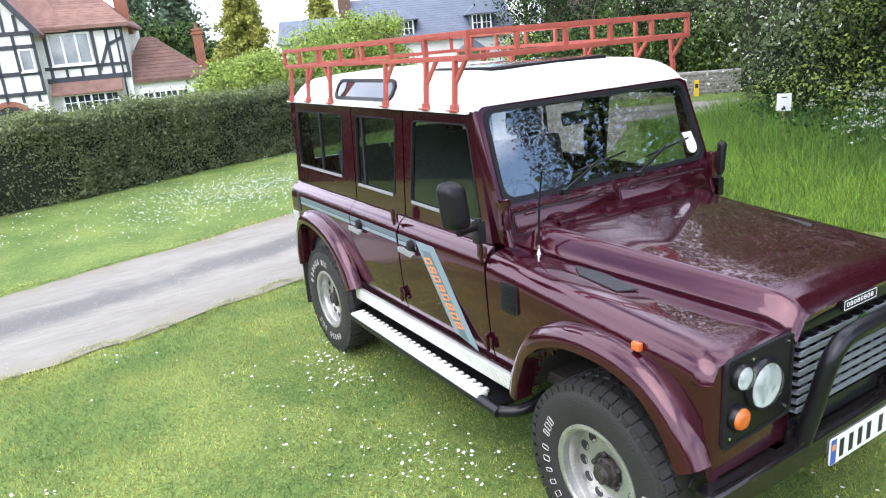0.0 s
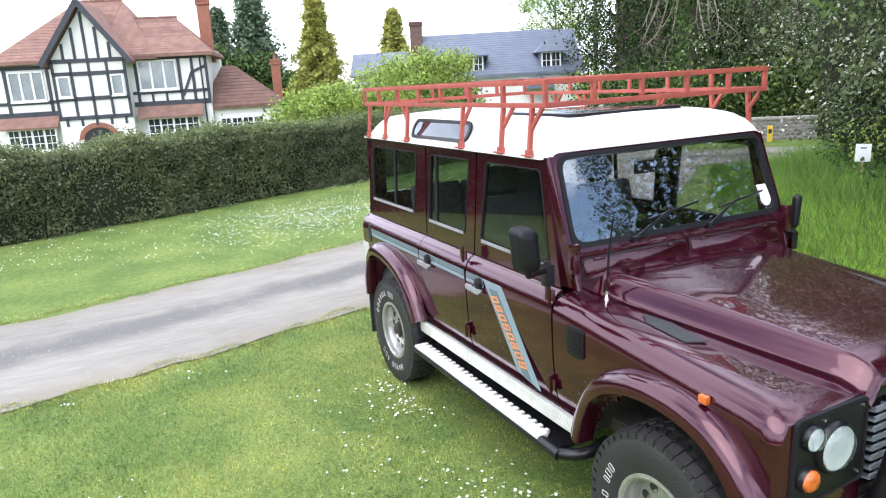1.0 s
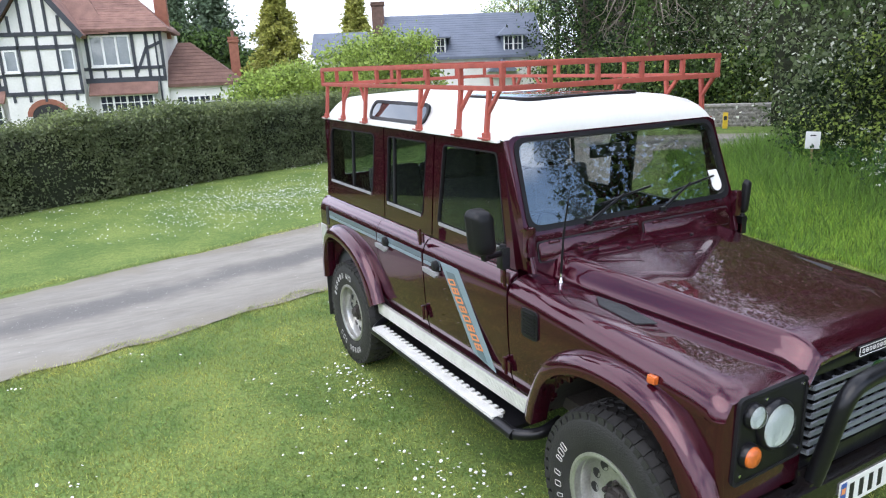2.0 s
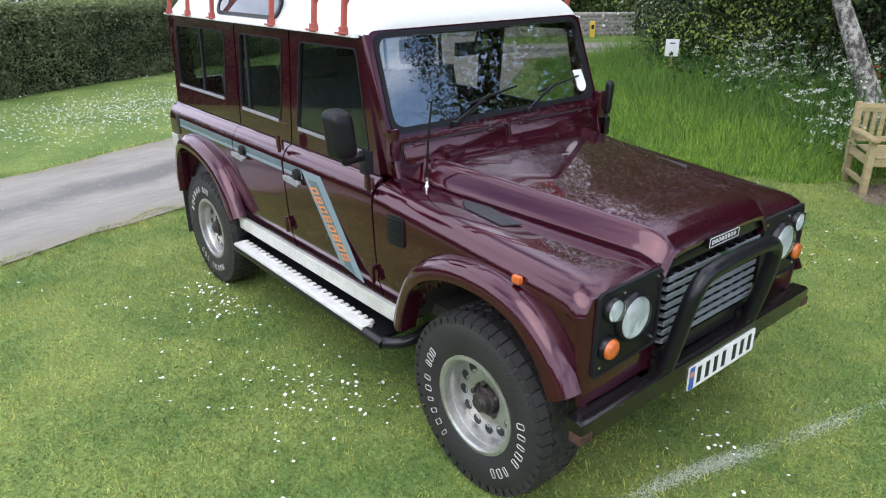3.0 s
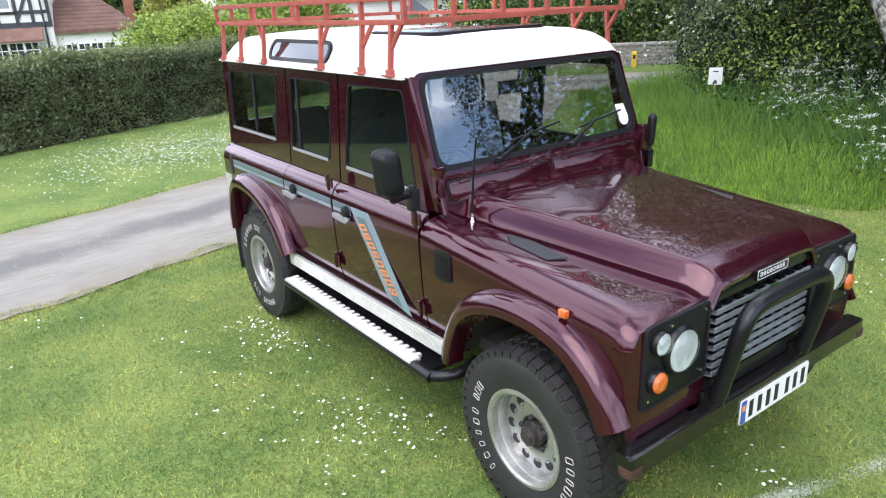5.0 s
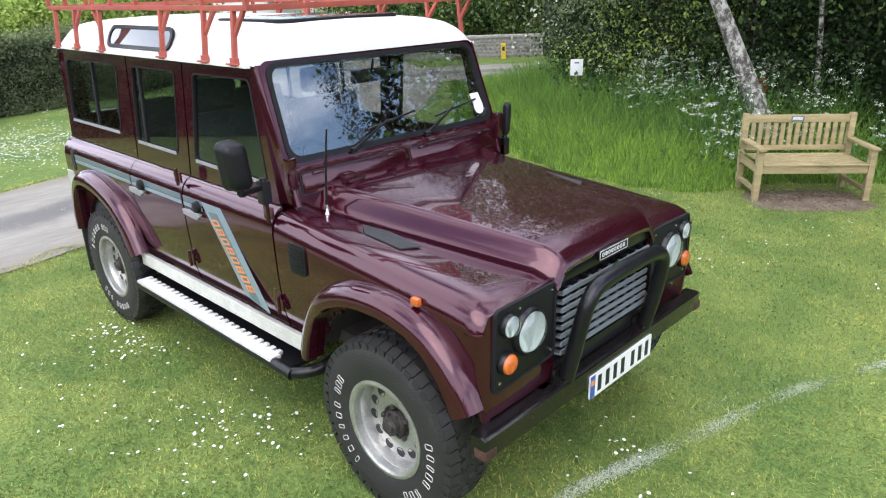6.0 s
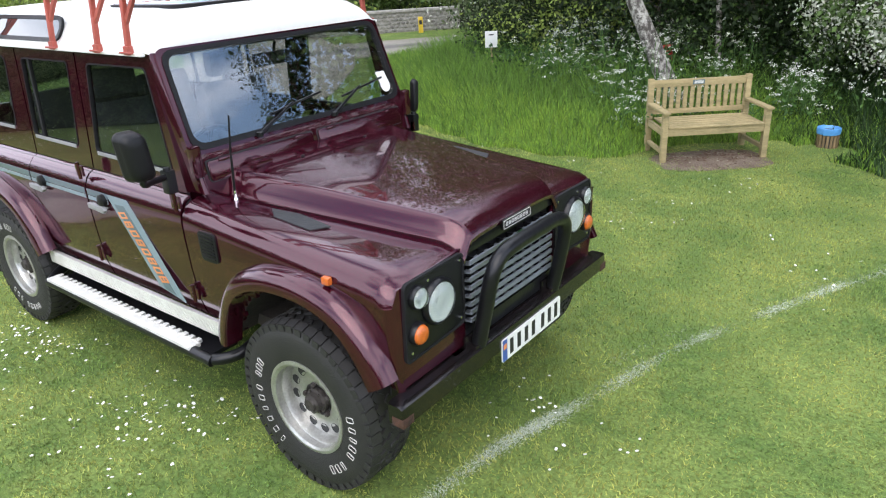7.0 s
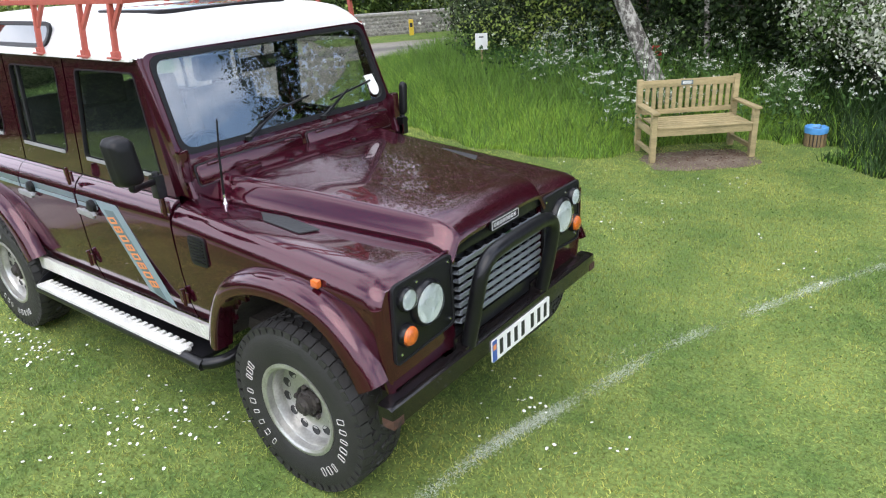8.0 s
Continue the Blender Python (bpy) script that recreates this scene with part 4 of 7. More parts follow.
prism(bm, rounded(-1.765, -1.145, -0.385, 0.385, 0.06), "z", 1.985, 1.9945, 0.003)
part("sunroof_glass", bm, mat("sunroof_tint", (0.16, 0.13, 0.135), rough=0.06, coat=1.0, vary=0.2), sky_frame, "smoked sunroof glass")

# ---- windscreen ----
W0, W1 = Vector((-0.722, 0, 1.372)), Vector((-0.889, 0, 1.830))
WD = (W1 - W0).normalized()
WN = Vector((-WD.z, 0, WD.x)) * -1
WL = (W1 - W0).length
def screen(pts, off):
    return [tuple(W0 + WD * q + WN * off + Vector((0, y, 0))) for y, q in pts]
def screen_ring(outer, inner, o0, o1):
    bm = bmesh.new()
    a, b, c, d = ([bm.verts.new(p) for p in screen(q, o)] for q, o in ((outer, o0), (outer, o1), (inner, o1), (inner, o0)))
    n = len(outer)
    for k in range(n):
        j = (k + 1) % n
        for q in ((a[k], a[j], b[j], b[k]), (b[k], b[j], c[j], c[k]), (c[k], c[j], d[j], d[k]), (d[k], d[j], a[j], a[k])):
            bm.faces.new(q)
    return bm
R0 = corners([(-0.726, 0.0), (0.726, 0.0), (0.706, WL), (-0.706, WL)], 0.05, 5)
R1 = corners([(-0.702, 0.018), (0.702, 0.018), (0.684, WL - 0.010), (-0.684, WL - 0.010)], 0.07, 5)
R2 = corners([(-0.680, 0.045), (0.680, 0.045), (0.662, WL - 0.032), (-0.662, WL - 0.032)], 0.07, 5)
ws = part("windscreen_frame", screen_ring(R0, R1, -0.030, 0.008), M_PAINT, car)
part("windscreen_seal", screen_ring(R1, R2, -0.018, 0.014), M_BLACK, ws, "black rubber windscreen seal")
bm = bmesh.new()
lo, hi = [bm.verts.new(p) for p in screen(R2, -0.004)], [bm.verts.new(p) for p in screen(R2, 0.002)]
bm.faces.new(lo), bm.faces.new(hi[::-1])
for k in range(len(lo)):
    bm.faces.new((lo[k], lo[(k + 1) % len(lo)], hi[(k + 1) % len(lo)], hi[k]))
wp = part("windscreen_pane", bm, M_GLASS, ws, "clear windscreen reflecting sky and branches", 0)
wp.visible_shadow = False
bm = bmesh.new()
prism(bm, [(0.575, 0.185), (0.645, 0.185)] + [(0.622 + 0.038 * math.cos(radians(a)), 0.105 + 0.040 * math.sin(radians(a))) for a in range(20, -201, -20)], "z", 0, 0.001)
for v in bm.verts:
    y, q, o = v.co
    v.co = W0 + WD * q + WN * (0.004 + o) + Vector((0, y, 0))
st = part("screen_sticker", bm, M_WHITE, ws, "white paper disc behind the windscreen", 0)
# wipers
for y0, y1 in ((-0.34, -0.02), (0.16, 0.46)):
    bm = bmesh.new()
    a, b = screen([(y0, 0.02)], 0.025)[0], screen([(y1 - 0.06, 0.13)], 0.022)[0]
    tube(bm, [a, b], [0.010, 0.006], 6)
    tube(bm, [screen([(y1 - 0.20, 0.10)], 0.014)[0], screen([(y1 + 0.14, 0.15)], 0.014)[0]], 0.006, 6)
    lathe(bm, [(0.001, 0), (0.018, 0), (0.018, 0.02), (0.001, 0.024)], Vector(a) - Vector((0.004, 0, 0.012)), 10, "z")
    part("wiper", bm, M_SATIN, ws, "black windscreen wiper")
# bulkhead below the screen with its two air flaps
bm = bmesh.new()
loft(bm, [[(-0.82, y, 1.15), (-0.700, y, 1.15), (-0.688, y, 1.235), (-0.716, y, 1.374), (-0.82, y, 1.374)] for y in (-0.70, 0.70)])
bulkhead = part("bulkhead", bm, M_PAINT, car)
def on_bulkhead(bm):
    """Lays a flat part, built in y and height, on the sloping face below the windscreen."""
    for v in bm.verts:
        o, y, q = v.co
        v.co = Vector((-0.6915 - 0.2015 * q + o, y, 1.252 + 1.0 * q))
for y0, y1 in ((-0.660, -0.020), (0.020, 0.660)):
    # black slab for the seal, and for the shade in the flap's gap
    bm = bmesh.new()
    prism(bm, corners([(y0 - 0.007, -0.007), (y1 + 0.007, -0.007), (y1 + 0.007, 0.095), (y0 - 0.007, 0.095)], 0.02), "x", -0.004, 0.0035)
    on_bulkhead(bm)
    gap = part("flap_seal", bm, M_INKSHADE, bulkhead, "black seal and shaded gap round the flap", 0)
    bm = bmesh.new()
    prism(bm, corners([(y0, 0.0), (y1, 0.0), (y1, 0.088), (y0, 0.088)], 0.016), "x", 0, 0.011, 0.004)
    for yh in (y0 + 0.09, y1 - 0.09):
        box(bm, (0.009, yh - 0.03, 0.078), (0.020, yh + 0.03, 0.094), 0.004)
    on_bulkhead(bm)
    part("air_flap", bm, M_PAINT, bulkhead, "hinged ventilation flap")

# ---- bonnet ----
bm = bmesh.new()
XS = [-0.705, -0.68, -0.6, -0.45, -0.3, -0.1, 0.1, 0.25, 0.37, 0.42, 0.46, 0.485, 0.503, 0.513, 0.518]
US = [-1, -0.985, -0.95, -0.90, -0.88, -0.865, -0.84, -0.81, -0.7, -0.5, -0.25, 0, 0.25, 0.5, 0.7, 0.81, 0.84, 0.865, 0.88, 0.90, 0.95, 0.985, 1]
top, low = [], []
for x in XS:
    t = (x + 0.705) / 1.22
    half = 0.625 - 0.245 * t
    zc = 1.284 - 0.112 * t - (0 if x < 0.40 else 0.088 * (1 - math.sqrt(1 - ((x - 0.40) / 0.121) ** 2)))
    r0, r1 = [], []
    for u in US:
        au = abs(u)
        drop = 0.012 * au * au + (0 if au < 0.85 else (0.086 - 0.020 * t) * (0.02 if au < 0.87 else 0.09 if au < 0.89 else 0.22 + (au - 0.90) * 8.6 if au < 0.99 else 1.0))
        swage = 0.008 if au < 0.81 else 0.004 if au < 0.845 else 0.0
        r0.append(bm.verts.new((x, u * half, zc - drop + swage)))
        r1.append(bm.verts.new((x - 0.004, u * (half - 0.006), zc - drop + swage - 0.016)))
    top.append(r0), low.append(r1)
for rows, flip in ((top, False), (low, True)):
    for a, b in zip(rows, rows[1:]):
        for k in range(len(US) - 1):
            q = (a[k], a[k + 1], b[k + 1], b[k])
            bm.faces.new(q[::-1] if flip else q)
for a, b in ((top[0], low[0]), (low[-1], top[-1])):
    for k in range(len(US) - 1):
        bm.faces.new((a[k], b[k], b[k + 1], a[k + 1]))
for e in (0, -1):
    for k in range(len(XS) - 1):
        q = (top[k][e], top[k + 1][e], low[k + 1][e], low[k][e])
        bm.faces.new(q)
bonnet = part("bonnet", bm, M_PAINT, car, "glossy maroon bonnet with raised centre", 34)
bm = bmesh.new()
box(bm, (0.512, -0.105, 1.066), (0.527, 0.115, 1.108), 0.004)
badge = part("bonnet_badge", bm, M_SATIN, bonnet, "black name plate with pale lettering shapes")
bm = bmesh.new()
ring_frame(bm, rounded(-0.103, 0.113, 1.068, 1.106, 0.004, 2), rounded(-0.1015, 0.1115, 1.0695, 1.1045, 0.003, 2), "x", 0.526, 0.5283)
for k in range(8):
    y = -0.086 + k * 0.0228
    ring_frame(bm, rounded(y, y + 0.015, 1.079, 1.096, 0.003, 1), rounded(y + 0.0028, y + 0.0122, 1.0815, 1.0935, 0.002, 1), "x", 0.526, 0.5283)
    if k % 2:
        box(bm, (0.526, y + 0.002, 1.0862), (0.5283, y + 0.013, 1.0888))
part("badge_marks", bm, M_WHITE, badge, "", 0)
for s in (-1, 1):
    bm = bmesh.new()
    box(bm, (-0.66, s * 0.42 - 0.05, 1.275), (-0.60, s * 0.42 + 0.05, 1.300), 0.008)
    box(bm, (-0.70, s * 0.42 - 0.03, 1.255), (-0.64, s * 0.42 + 0.03, 1.310), 0.006)
    part("bonnet_hinge", bm, M_PAINT, bonnet)
for s in (-1, 1):
    bm = bmesh.new()
    lathe(bm, [(0.001, 0), (0.010, 0), (0.009, 0.007), (0.001, 0.009)], (-0.56, s * 0.22, 1.276), 10, "z")
    part("washer_jet", bm, M_BLACK, bonnet)
# aerial
bm = bmesh.new()
lathe(bm, [(0.001, 0), (0.012, 0), (0.011, 0.006), (0.007, 0.012), (0.006, 0.045), (0.001, 0.046)], (-0.575, -0.625, 1.172), 14, "z")
aer = part("aerial_base", bm, M_CHROME, car, "chrome aerial base")
bm = bmesh.new()
tube(bm, [(-0.575, -0.625, 1.215), (-0.565, -0.620, 1.40), (-0.545, -0.612, 1.56)], [0.006, 0.005, 0.004], 8)
part("aerial_mast", bm, M_BLACK, aer, "short black rubber aerial")

# ---- grille, bumper and bull bar ----
bm = bmesh.new()
box(bm, (0.44, -0.362, 0.63), (0.470, 0.362, 1.085))
box(bm, (0.44, -0.362, 1.035), (0.500, 0.362, 1.085), 0.006)
box(bm, (0.44, -0.362, 0.63), (0.500, 0.362, 0.70), 0.006)
front_panel = part("grille_panel", bm, M_SATIN, car, "black grille surround")
for k in range(8):
    bm = bmesh.new()
    z = 0.722 + k * 0.0375
    prism(bm, [(0.470, z - 0.004), (0.5135, z + 0.003), (0.5155, z + 0.0235), (0.508, z + 0.0245), (0.506, z + 0.010), (0.470, z + 0.003)], "y", -0.335, 0.335)
    part("grille_slat", bm, M_GRILLE, front_panel, "grey plastic grille slat")
for k in range(9):
    bm = bmesh.new()
    y = -0.30 + k * 0.075
    box(bm, (0.472, y - 0.004, 0.715), (0.505, y + 0.004, 1.012))
    part("grille_rib", bm, M_BLACK, front_panel)
bm = bmesh.new()
lathe(bm, [(0.001, 0.514), (0.030, 0.514), (0.029, 0.520), (0.001, 0.522)], (0, 0, 0), 20, "x")
for v in bm.verts:
    v.co.y = v.co.y * 1.5 + 0.05
    v.co.z += 0.985
part("grille_badge", bm, M_GREEN, front_panel, "small oval green badge")
bm = bmesh.new()
prof = [(0.482, 0.620), (0.545, 0.620), (0.560, 0.612), (0.560, 0.532), (0.545, 0.524), (0.482, 0.524)]
secs = []
for y in (-0.850, -0.835, -0.77, -0.4, 0, 0.4, 0.77, 0.835, 0.850):
    k = 0.86 if abs(y) > 0.84 else 0.97 if abs(y) > 0.80 else 1
    secs.append([(0.52 + (x - 0.52) * k, y, 0.572 + (z - 0.572) * k) for x, z in prof])
loft(bm, secs)
bumper = part("front_bumper", bm, M_RUSTBLACK, car, "black steel bumper with rusty ends")
for s in (-1, 1):
    bm = bmesh.new()
    box(bm, (0.503, s * 0.790, 0.526), (0.5612, s * 0.8525, 0.566), 0.004)
    part("rust_patch", bm, mat("flaking_rust", (0.085, 0.036, 0.020), rough=0.9, tint=(0.025, 0.013, 0.010), scale=30, bump=0.6), bumper, "rusty bumper end")
    bm = bmesh.new()
    box(bm, (0.49, s * 0.315 - 0.05, 0.618), (0.552, s * 0.315 + 0.05, 0.632), 0.004)
    box(bm, (0.50, s * 0.315 - 0.07, 0.618), (0.514, s * 0.315 + 0.07, 0.675), 0.004)
    part("bar_foot", bm, M_RUSTBLACK, bumper, "rusty bull bar foot")
bm = bmesh.new()
half_bar = [(0.530, -0.315, 0.622), (0.560, -0.315, 0.75), (0.586, -0.312, 0.88), (0.601, -0.298, 0.965), (0.606, -0.250, 1.018), (0.607, -0.15, 1.034), (0.607, 0.0, 1.036)]
tube(bm, smooth_line(half_bar + [(x, -y, z) for x, y, z in half_bar[-2::-1]], 5), 0.033, 14)
bull = part("bull_bar", bm, M_SATIN, bumper, "satin black tubular bull bar")
bm = bmesh.new()
prism(bm, rounded(-0.190, 0.330, 0.468, 0.580, 0.008, 2), "x", 0.561, 0.567)
plate = part("number_plate", bm, M_WHITE, bumper, "white number plate with dark bars", 0)
for y in (-0.115, -0.052, 0.011, 0.074, 0.160, 0.223, 0.286):
    bm = bmesh.new()
    box(bm, (0.5665, y - 0.014, 0.486), (0.5685, y + 0.014, 0.562))
    part("plate_bar", bm, M_INKSHADE, plate, "", 0)
bm = bmesh.new()
box(bm, (0.5665, -0.187, 0.471), (0.5682, -0.152, 0.577))
part("plate_badge", bm, M_BLUE, plate, "", 0)
bm = bmesh.new()
box(bm, (0.5680, -0.182, 0.530), (0.5686, -0.157, 0.556))
part("badge_mark", bm, M_DORANGE, plate, "", 0)
# below the front: apron, axle, springs, chassis
bm = bmesh.new()
box(bm, (0.40, -0.42, 0.56), (0.485, 0.42, 0.66), 0.01)
box(bm, (-3.25, -0.70, 0.60), (0.42, 0.70, 0.66))
for s in (-1, 1):
    box(bm, (-3.25, s * 0.38, 0.50), (0.52, s * 0.46, 0.62), 0.01)
    tube(bm, [(0.0, s * 0.50, 0.42), (0.0, s * 0.50, 0.75)], 0.075, 12)
    tube(bm, [(0.0, s * 0.46, 0.42), (-0.85, s * 0.42, 0.52)], 0.03, 8)
for x in (0.0, REAR_X):
    tube(bm, [(x, -0.66, HUB_Z), (x, 0.66, HUB_Z)], 0.05, 12)
    lathe(bm, [(0.001, -0.09), (0.10, -0.07), (0.14, 0), (0.10, 0.07), (0.001, 0.09)], (x, 0.18, HUB_Z), 16, "x")
tube(bm, [(0.16, -0.62, 0.40), (0.16, 0.62, 0.40)], 0.02, 8)
part("chassis", bm, M_UNDER, car, "dark muddy chassis, axles and springs")
bm = bmesh.new()
box(bm, (-3.345, -0.775, 0.60), (-3.32, 0.775, 1.20), 0.01)
box(bm, (-3.335, -0.735, 1.20), (-3.31, 0.735, 1.36), 0.01)
box(bm, (-3.315, -0.735, 1.72), (-3.29, 0.735, 1.80), 0.01)
for s in (-1, 1):
    box(bm, (-3.325, s * 0.60, 1.34), (-3.30, s * 0.735, 1.74), 0.01)
tail = part("tail_panel", bm, M_PAINT, car)
bm = bmesh.new()
box(bm, (-3.42, -0.72, 0.50), (-3.345, 0.72, 0.60), 0.01)
part("rear_bumper", bm, M_SATIN, car, "black rear step bumper")
for s in (-1, 1):
    bm = bmesh.new()
    box(bm, (-3.265, s * 0.60, 0.24), (-3.250, s * 0.84, 0.62), 0.004)
    part("mud_flap", bm, M_RUBBER, car)
bm = bmesh.new()
box(bm, (-3.315, -0.60, 1.36), (-3.310, 0.60, 1.72))
g = part("tail_window", bm, M_GLASSD, tail, "", 0)
g.visible_shadow = False

# ---- wheels ----
def build_wheel():
    bm = bmesh.new()
    prof = [(0.205, -0.105), (0.232, -0.122), (0.270, -0.131), (0.325, -0.136), (0.368, -0.130), (0.392, -0.115), (0.401, -0.095), (0.4035, -0.05), (0.404, 0.0),
            (0.4035, 0.05), (0.401, 0.095), (0.392, 0.115), (0.368, 0.130), (0.325, 0.136), (0.270, 0.131), (0.232, 0.122), (0.205, 0.105)]
    lathe(bm, prof, (0, 0, 0), 64, "y", closed=True)
    w = part("wheel", bm, M_RUBBER, car, "off-road tyre on a silver steel wheel", 50)
    bm = bmesh.new()
    n = 46
    for k in range(n):
        for side in (-1, 1):
            a = 2 * math.pi * (k + (0.5 if side > 0 else 0)) / n
            rot = Matrix.Rotation(-a, 4, "Y")
            m = rot @ Matrix.Translation((0.404, side * 0.104, 0)) @ Matrix.Rotation(radians(side * 14), 4, "Z") @ Matrix.Rotation(radians(side * -6), 4, "X")
            bmesh.ops.create_cube(bm, size=1.0, matrix=m @ Matrix.Diagonal((0.008, 0.052, 0.049, 1)))
            m = rot @ Matrix.Translation((0.386, side * 0.127, 0))
            bmesh.ops.create_cube(bm, size=1.0, matrix=m @ Matrix.Diagonal((0.034, 0.006, 0.036, 1)))
            m = rot @ Matrix.Translation((0.407, side * 0.056, 0)) @ Matrix.Rotation(radians(-side * 28), 4, "X")
            bmesh.ops.create_cube(bm, size=1.0, matrix=m @ Matrix.Diagonal((0.012, 0.036, 0.034, 1)))
        a = 2 * math.pi * (k + 0.25) / n
        m = Matrix.Rotation(-a, 4, "Y") @ Matrix.Translation((0.4075, 0.012 * (-1) ** k, 0)) @ Matrix.Rotation(radians(35 * (-1) ** k), 4, "X")
        bmesh.ops.create_cube(bm, size=1.0, matrix=m @ Matrix.Diagonal((0.012, 0.038, 0.032, 1)))
    t = part("tread", bm, M_RUBBER, w, "", 0)
    t["kind"] = "stuff"
    bm = bmesh.new()
    lathe(bm, [(0.200, 0.10), (0.200, -0.118), (0.212, -0.126), (0.226, -0.124), (0.226, -0.115), (0.214, -0.108), (0.206, -0.085), (0.196, -0.080), (0.190, -0.060), (0.186, -0.030),
               (0.180, -0.029), (0.166, -0.035), (0.130, -0.040), (0.095, -0.044), (0.080, -0.040), (0.078, 0.02), (0.19, 0.05)], (0, 0, 0), 56, "y")
    rim = part("rim", bm, M_RIM, w, "silver modular steel rim", 35)
    # rim holes are near-black discs, their inner shade given by colour
    for k in range(12):
        a = 2 * math.pi * k / 12 + 0.12
        bm = bmesh.new()
        lathe(bm, [(0.001, 0), (0.0225, 0), (0.0245, -0.0030), (0.0225, -0.0042), (0.0205, -0.0016), (0.001, -0.0010)], (0.147 * math.cos(a), -0.0375, 0.147 * math.sin(a)), 14, "y")
        part("rim_hole", bm, M_INKSHADE, rim, "near-black disc for the shade in a round hole")
    for k in range(20):
        a = 2 * math.pi * k / 20
        bm = bmesh.new()
        lathe(bm, [(0.005, -0.022), (0.005, -0.028), (0.001, -0.029)], (0.176 * math.cos(a), 0, 0.176 * math.sin(a)), 6, "y")
        part("rivet", bm, M_CHROME, rim)
    bm = bmesh.new()
    lathe(bm, [(0.078, -0.036), (0.074, -0.062), (0.058, -0.068), (0.055, -0.098), (0.040, -0.104), (0.036, -0.118), (0.001, -0.120)], (0, 0, 0), 24, "y")
    for k in range(5):
        a = 2 * math.pi * k / 5 + 0.5
        lathe(bm, [(0.016, -0.040), (0.016, -0.062), (0.012, -0.068), (0.001, -0.068)], (0.095 * math.cos(a), 0, 0.095 * math.sin(a)), 6, "y")
    for k in range(6):
        a = 2 * math.pi * k / 6
        lathe(bm, [(0.008, -0.066), (0.008, -0.076), (0.001, -0.077)], (0.064 * math.cos(a), 0, 0.064 * math.sin(a)), 6, "y")
    bmesh.ops.scale(bm, verts=bm.verts, vec=(0.80, 0.86, 0.80))
    part("hub", bm, M_HUB, w, "dark greasy hub with wheel nuts")
    # raised white outlines of lettering on the side wall
    for a0, count, step in ((232, 6, -10.5), (164, 3, -7.5), (12, 5, -9.5), (-44, 3, -9.0)):
        for k in range(count):
            a = radians(a0 + k * step)
            bm = bmesh.new()
            wd = 0.0090 + 0.004 * ((k * 5 + count) % 3) / 2
            o, i = rounded(-wd, wd, -0.021, 0.021, 0.004, 1), rounded(-wd + 0.0022, wd - 0.0022, -0.0188, 0.0188, 0.003, 1)
            ring_frame(bm, o, i, "y", -0.1345, -0.1385)
            bmesh.ops.transform(bm, verts=bm.verts, matrix=Matrix.Rotation(-a, 4, "Y") @ Matrix.Translation((0.298, 0, 0)) @ Matrix.Rotation(radians(90), 4, "Y"))
            part("tyre_mark", bm, M_MARK, w, "", 0)
    return w


wheel = build_wheel()
TYRE = Matrix.Diagonal((0.975, 0.90, 0.975, 1.0))
wheel.matrix_basis = pose(0, -0.745, HUB_Z - 0.012) @ TYRE
copy_thing(wheel, pose(REAR_X, -0.745, HUB_Z - 0.012, 0, 70, 0) @ TYRE)
copy_thing(wheel, pose(0, 0.745, HUB_Z - 0.012, 0, 30, 180) @ TYRE)
copy_thing(wheel, pose(REAR_X, 0.745, HUB_Z - 0.012, 0, 140, 180) @ TYRE)

# ---- cabin ----
bm = bmesh.new()
box(bm, (-3.25, -0.70, 0.66), (-0.74, 0.70, 0.70))
box(bm, (-3.25, -0.70, 1.785), (-0.95, 0.70, 1.795))
for s in (-1, 1):
    box(bm, (-3.25, s * 0.74, 0.68), (-0.76, s * 0.765, 1.195))
cabin = part("cabin_lining", bm, M_CABIN, car, "dark cabin lining")
bm = bmesh.new()
prism(bm, [(-0.80, 0.95), (-1.00, 0.98), (-1.06, 1.10), (-1.02, 1.205), (-0.92, 1.235), (-0.80, 1.245)], "y", -0.69, 0.69, 0.01)
part("dashboard", bm, M_CABIN, cabin)
bm = bmesh.new()
c = Vector((-1.13, -0.38, 1.235))
tilt = Matrix.Translation(c) @ Matrix.Rotation(radians(-62), 4, "Y")
tube(bm, [tilt @ Vector((0.19 * math.cos(a), 0.19 * math.sin(a), 0)) for a in (2 * math.pi * k / 28 for k in range(28))], 0.014, 8, closed=True)
tube(bm, [tilt @ Vector((-0.19, 0, 0)), tilt @ Vector((0.19, 0, 0))], 0.012, 6)
tube(bm, [tilt @ Vector((0, 0, 0)), tilt @ Vector((0, 0.19, 0))], 0.012, 6)
tube(bm, [c, c + Vector((0.25, 0, -0.10))], 0.03, 8)
part("steering_wheel", bm, M_BLACK, cabin)
bm = bmesh.new()
box(bm, (-0.975, -0.12, 1.665), (-0.945, 0.12, 1.735), 0.012)
tube(bm, [(-0.95, 0, 1.72), (-0.925, 0, 1.785)], 0.008, 6)
part("rear_view_mirror", bm, M_BLACK, cabin)
for y in (-0.38, 0.38):
    bm = bmesh.new()
    box(bm, (-1.80, y - 0.25, 0.82), (-1.32, y + 0.25, 0.98), 0.05)
    seat = part("front_seat", bm, M_SEAT, cabin, "grey cloth front seat")
    bm = bmesh.new()
    box(bm, (-0.06, -0.24, 0), (0.07, 0.24, 0.56), 0.05, m=pose(-1.79, y, 0.93, 0, -12, 0))
    part("seat_back", bm, M_SEAT, seat)
    bm = bmesh.new()
    box(bm, (-1.975, y - 0.13, 1.50), (-1.885, y + 0.13, 1.66), 0.04)
    part("headrest", bm, M_SEAT, seat)
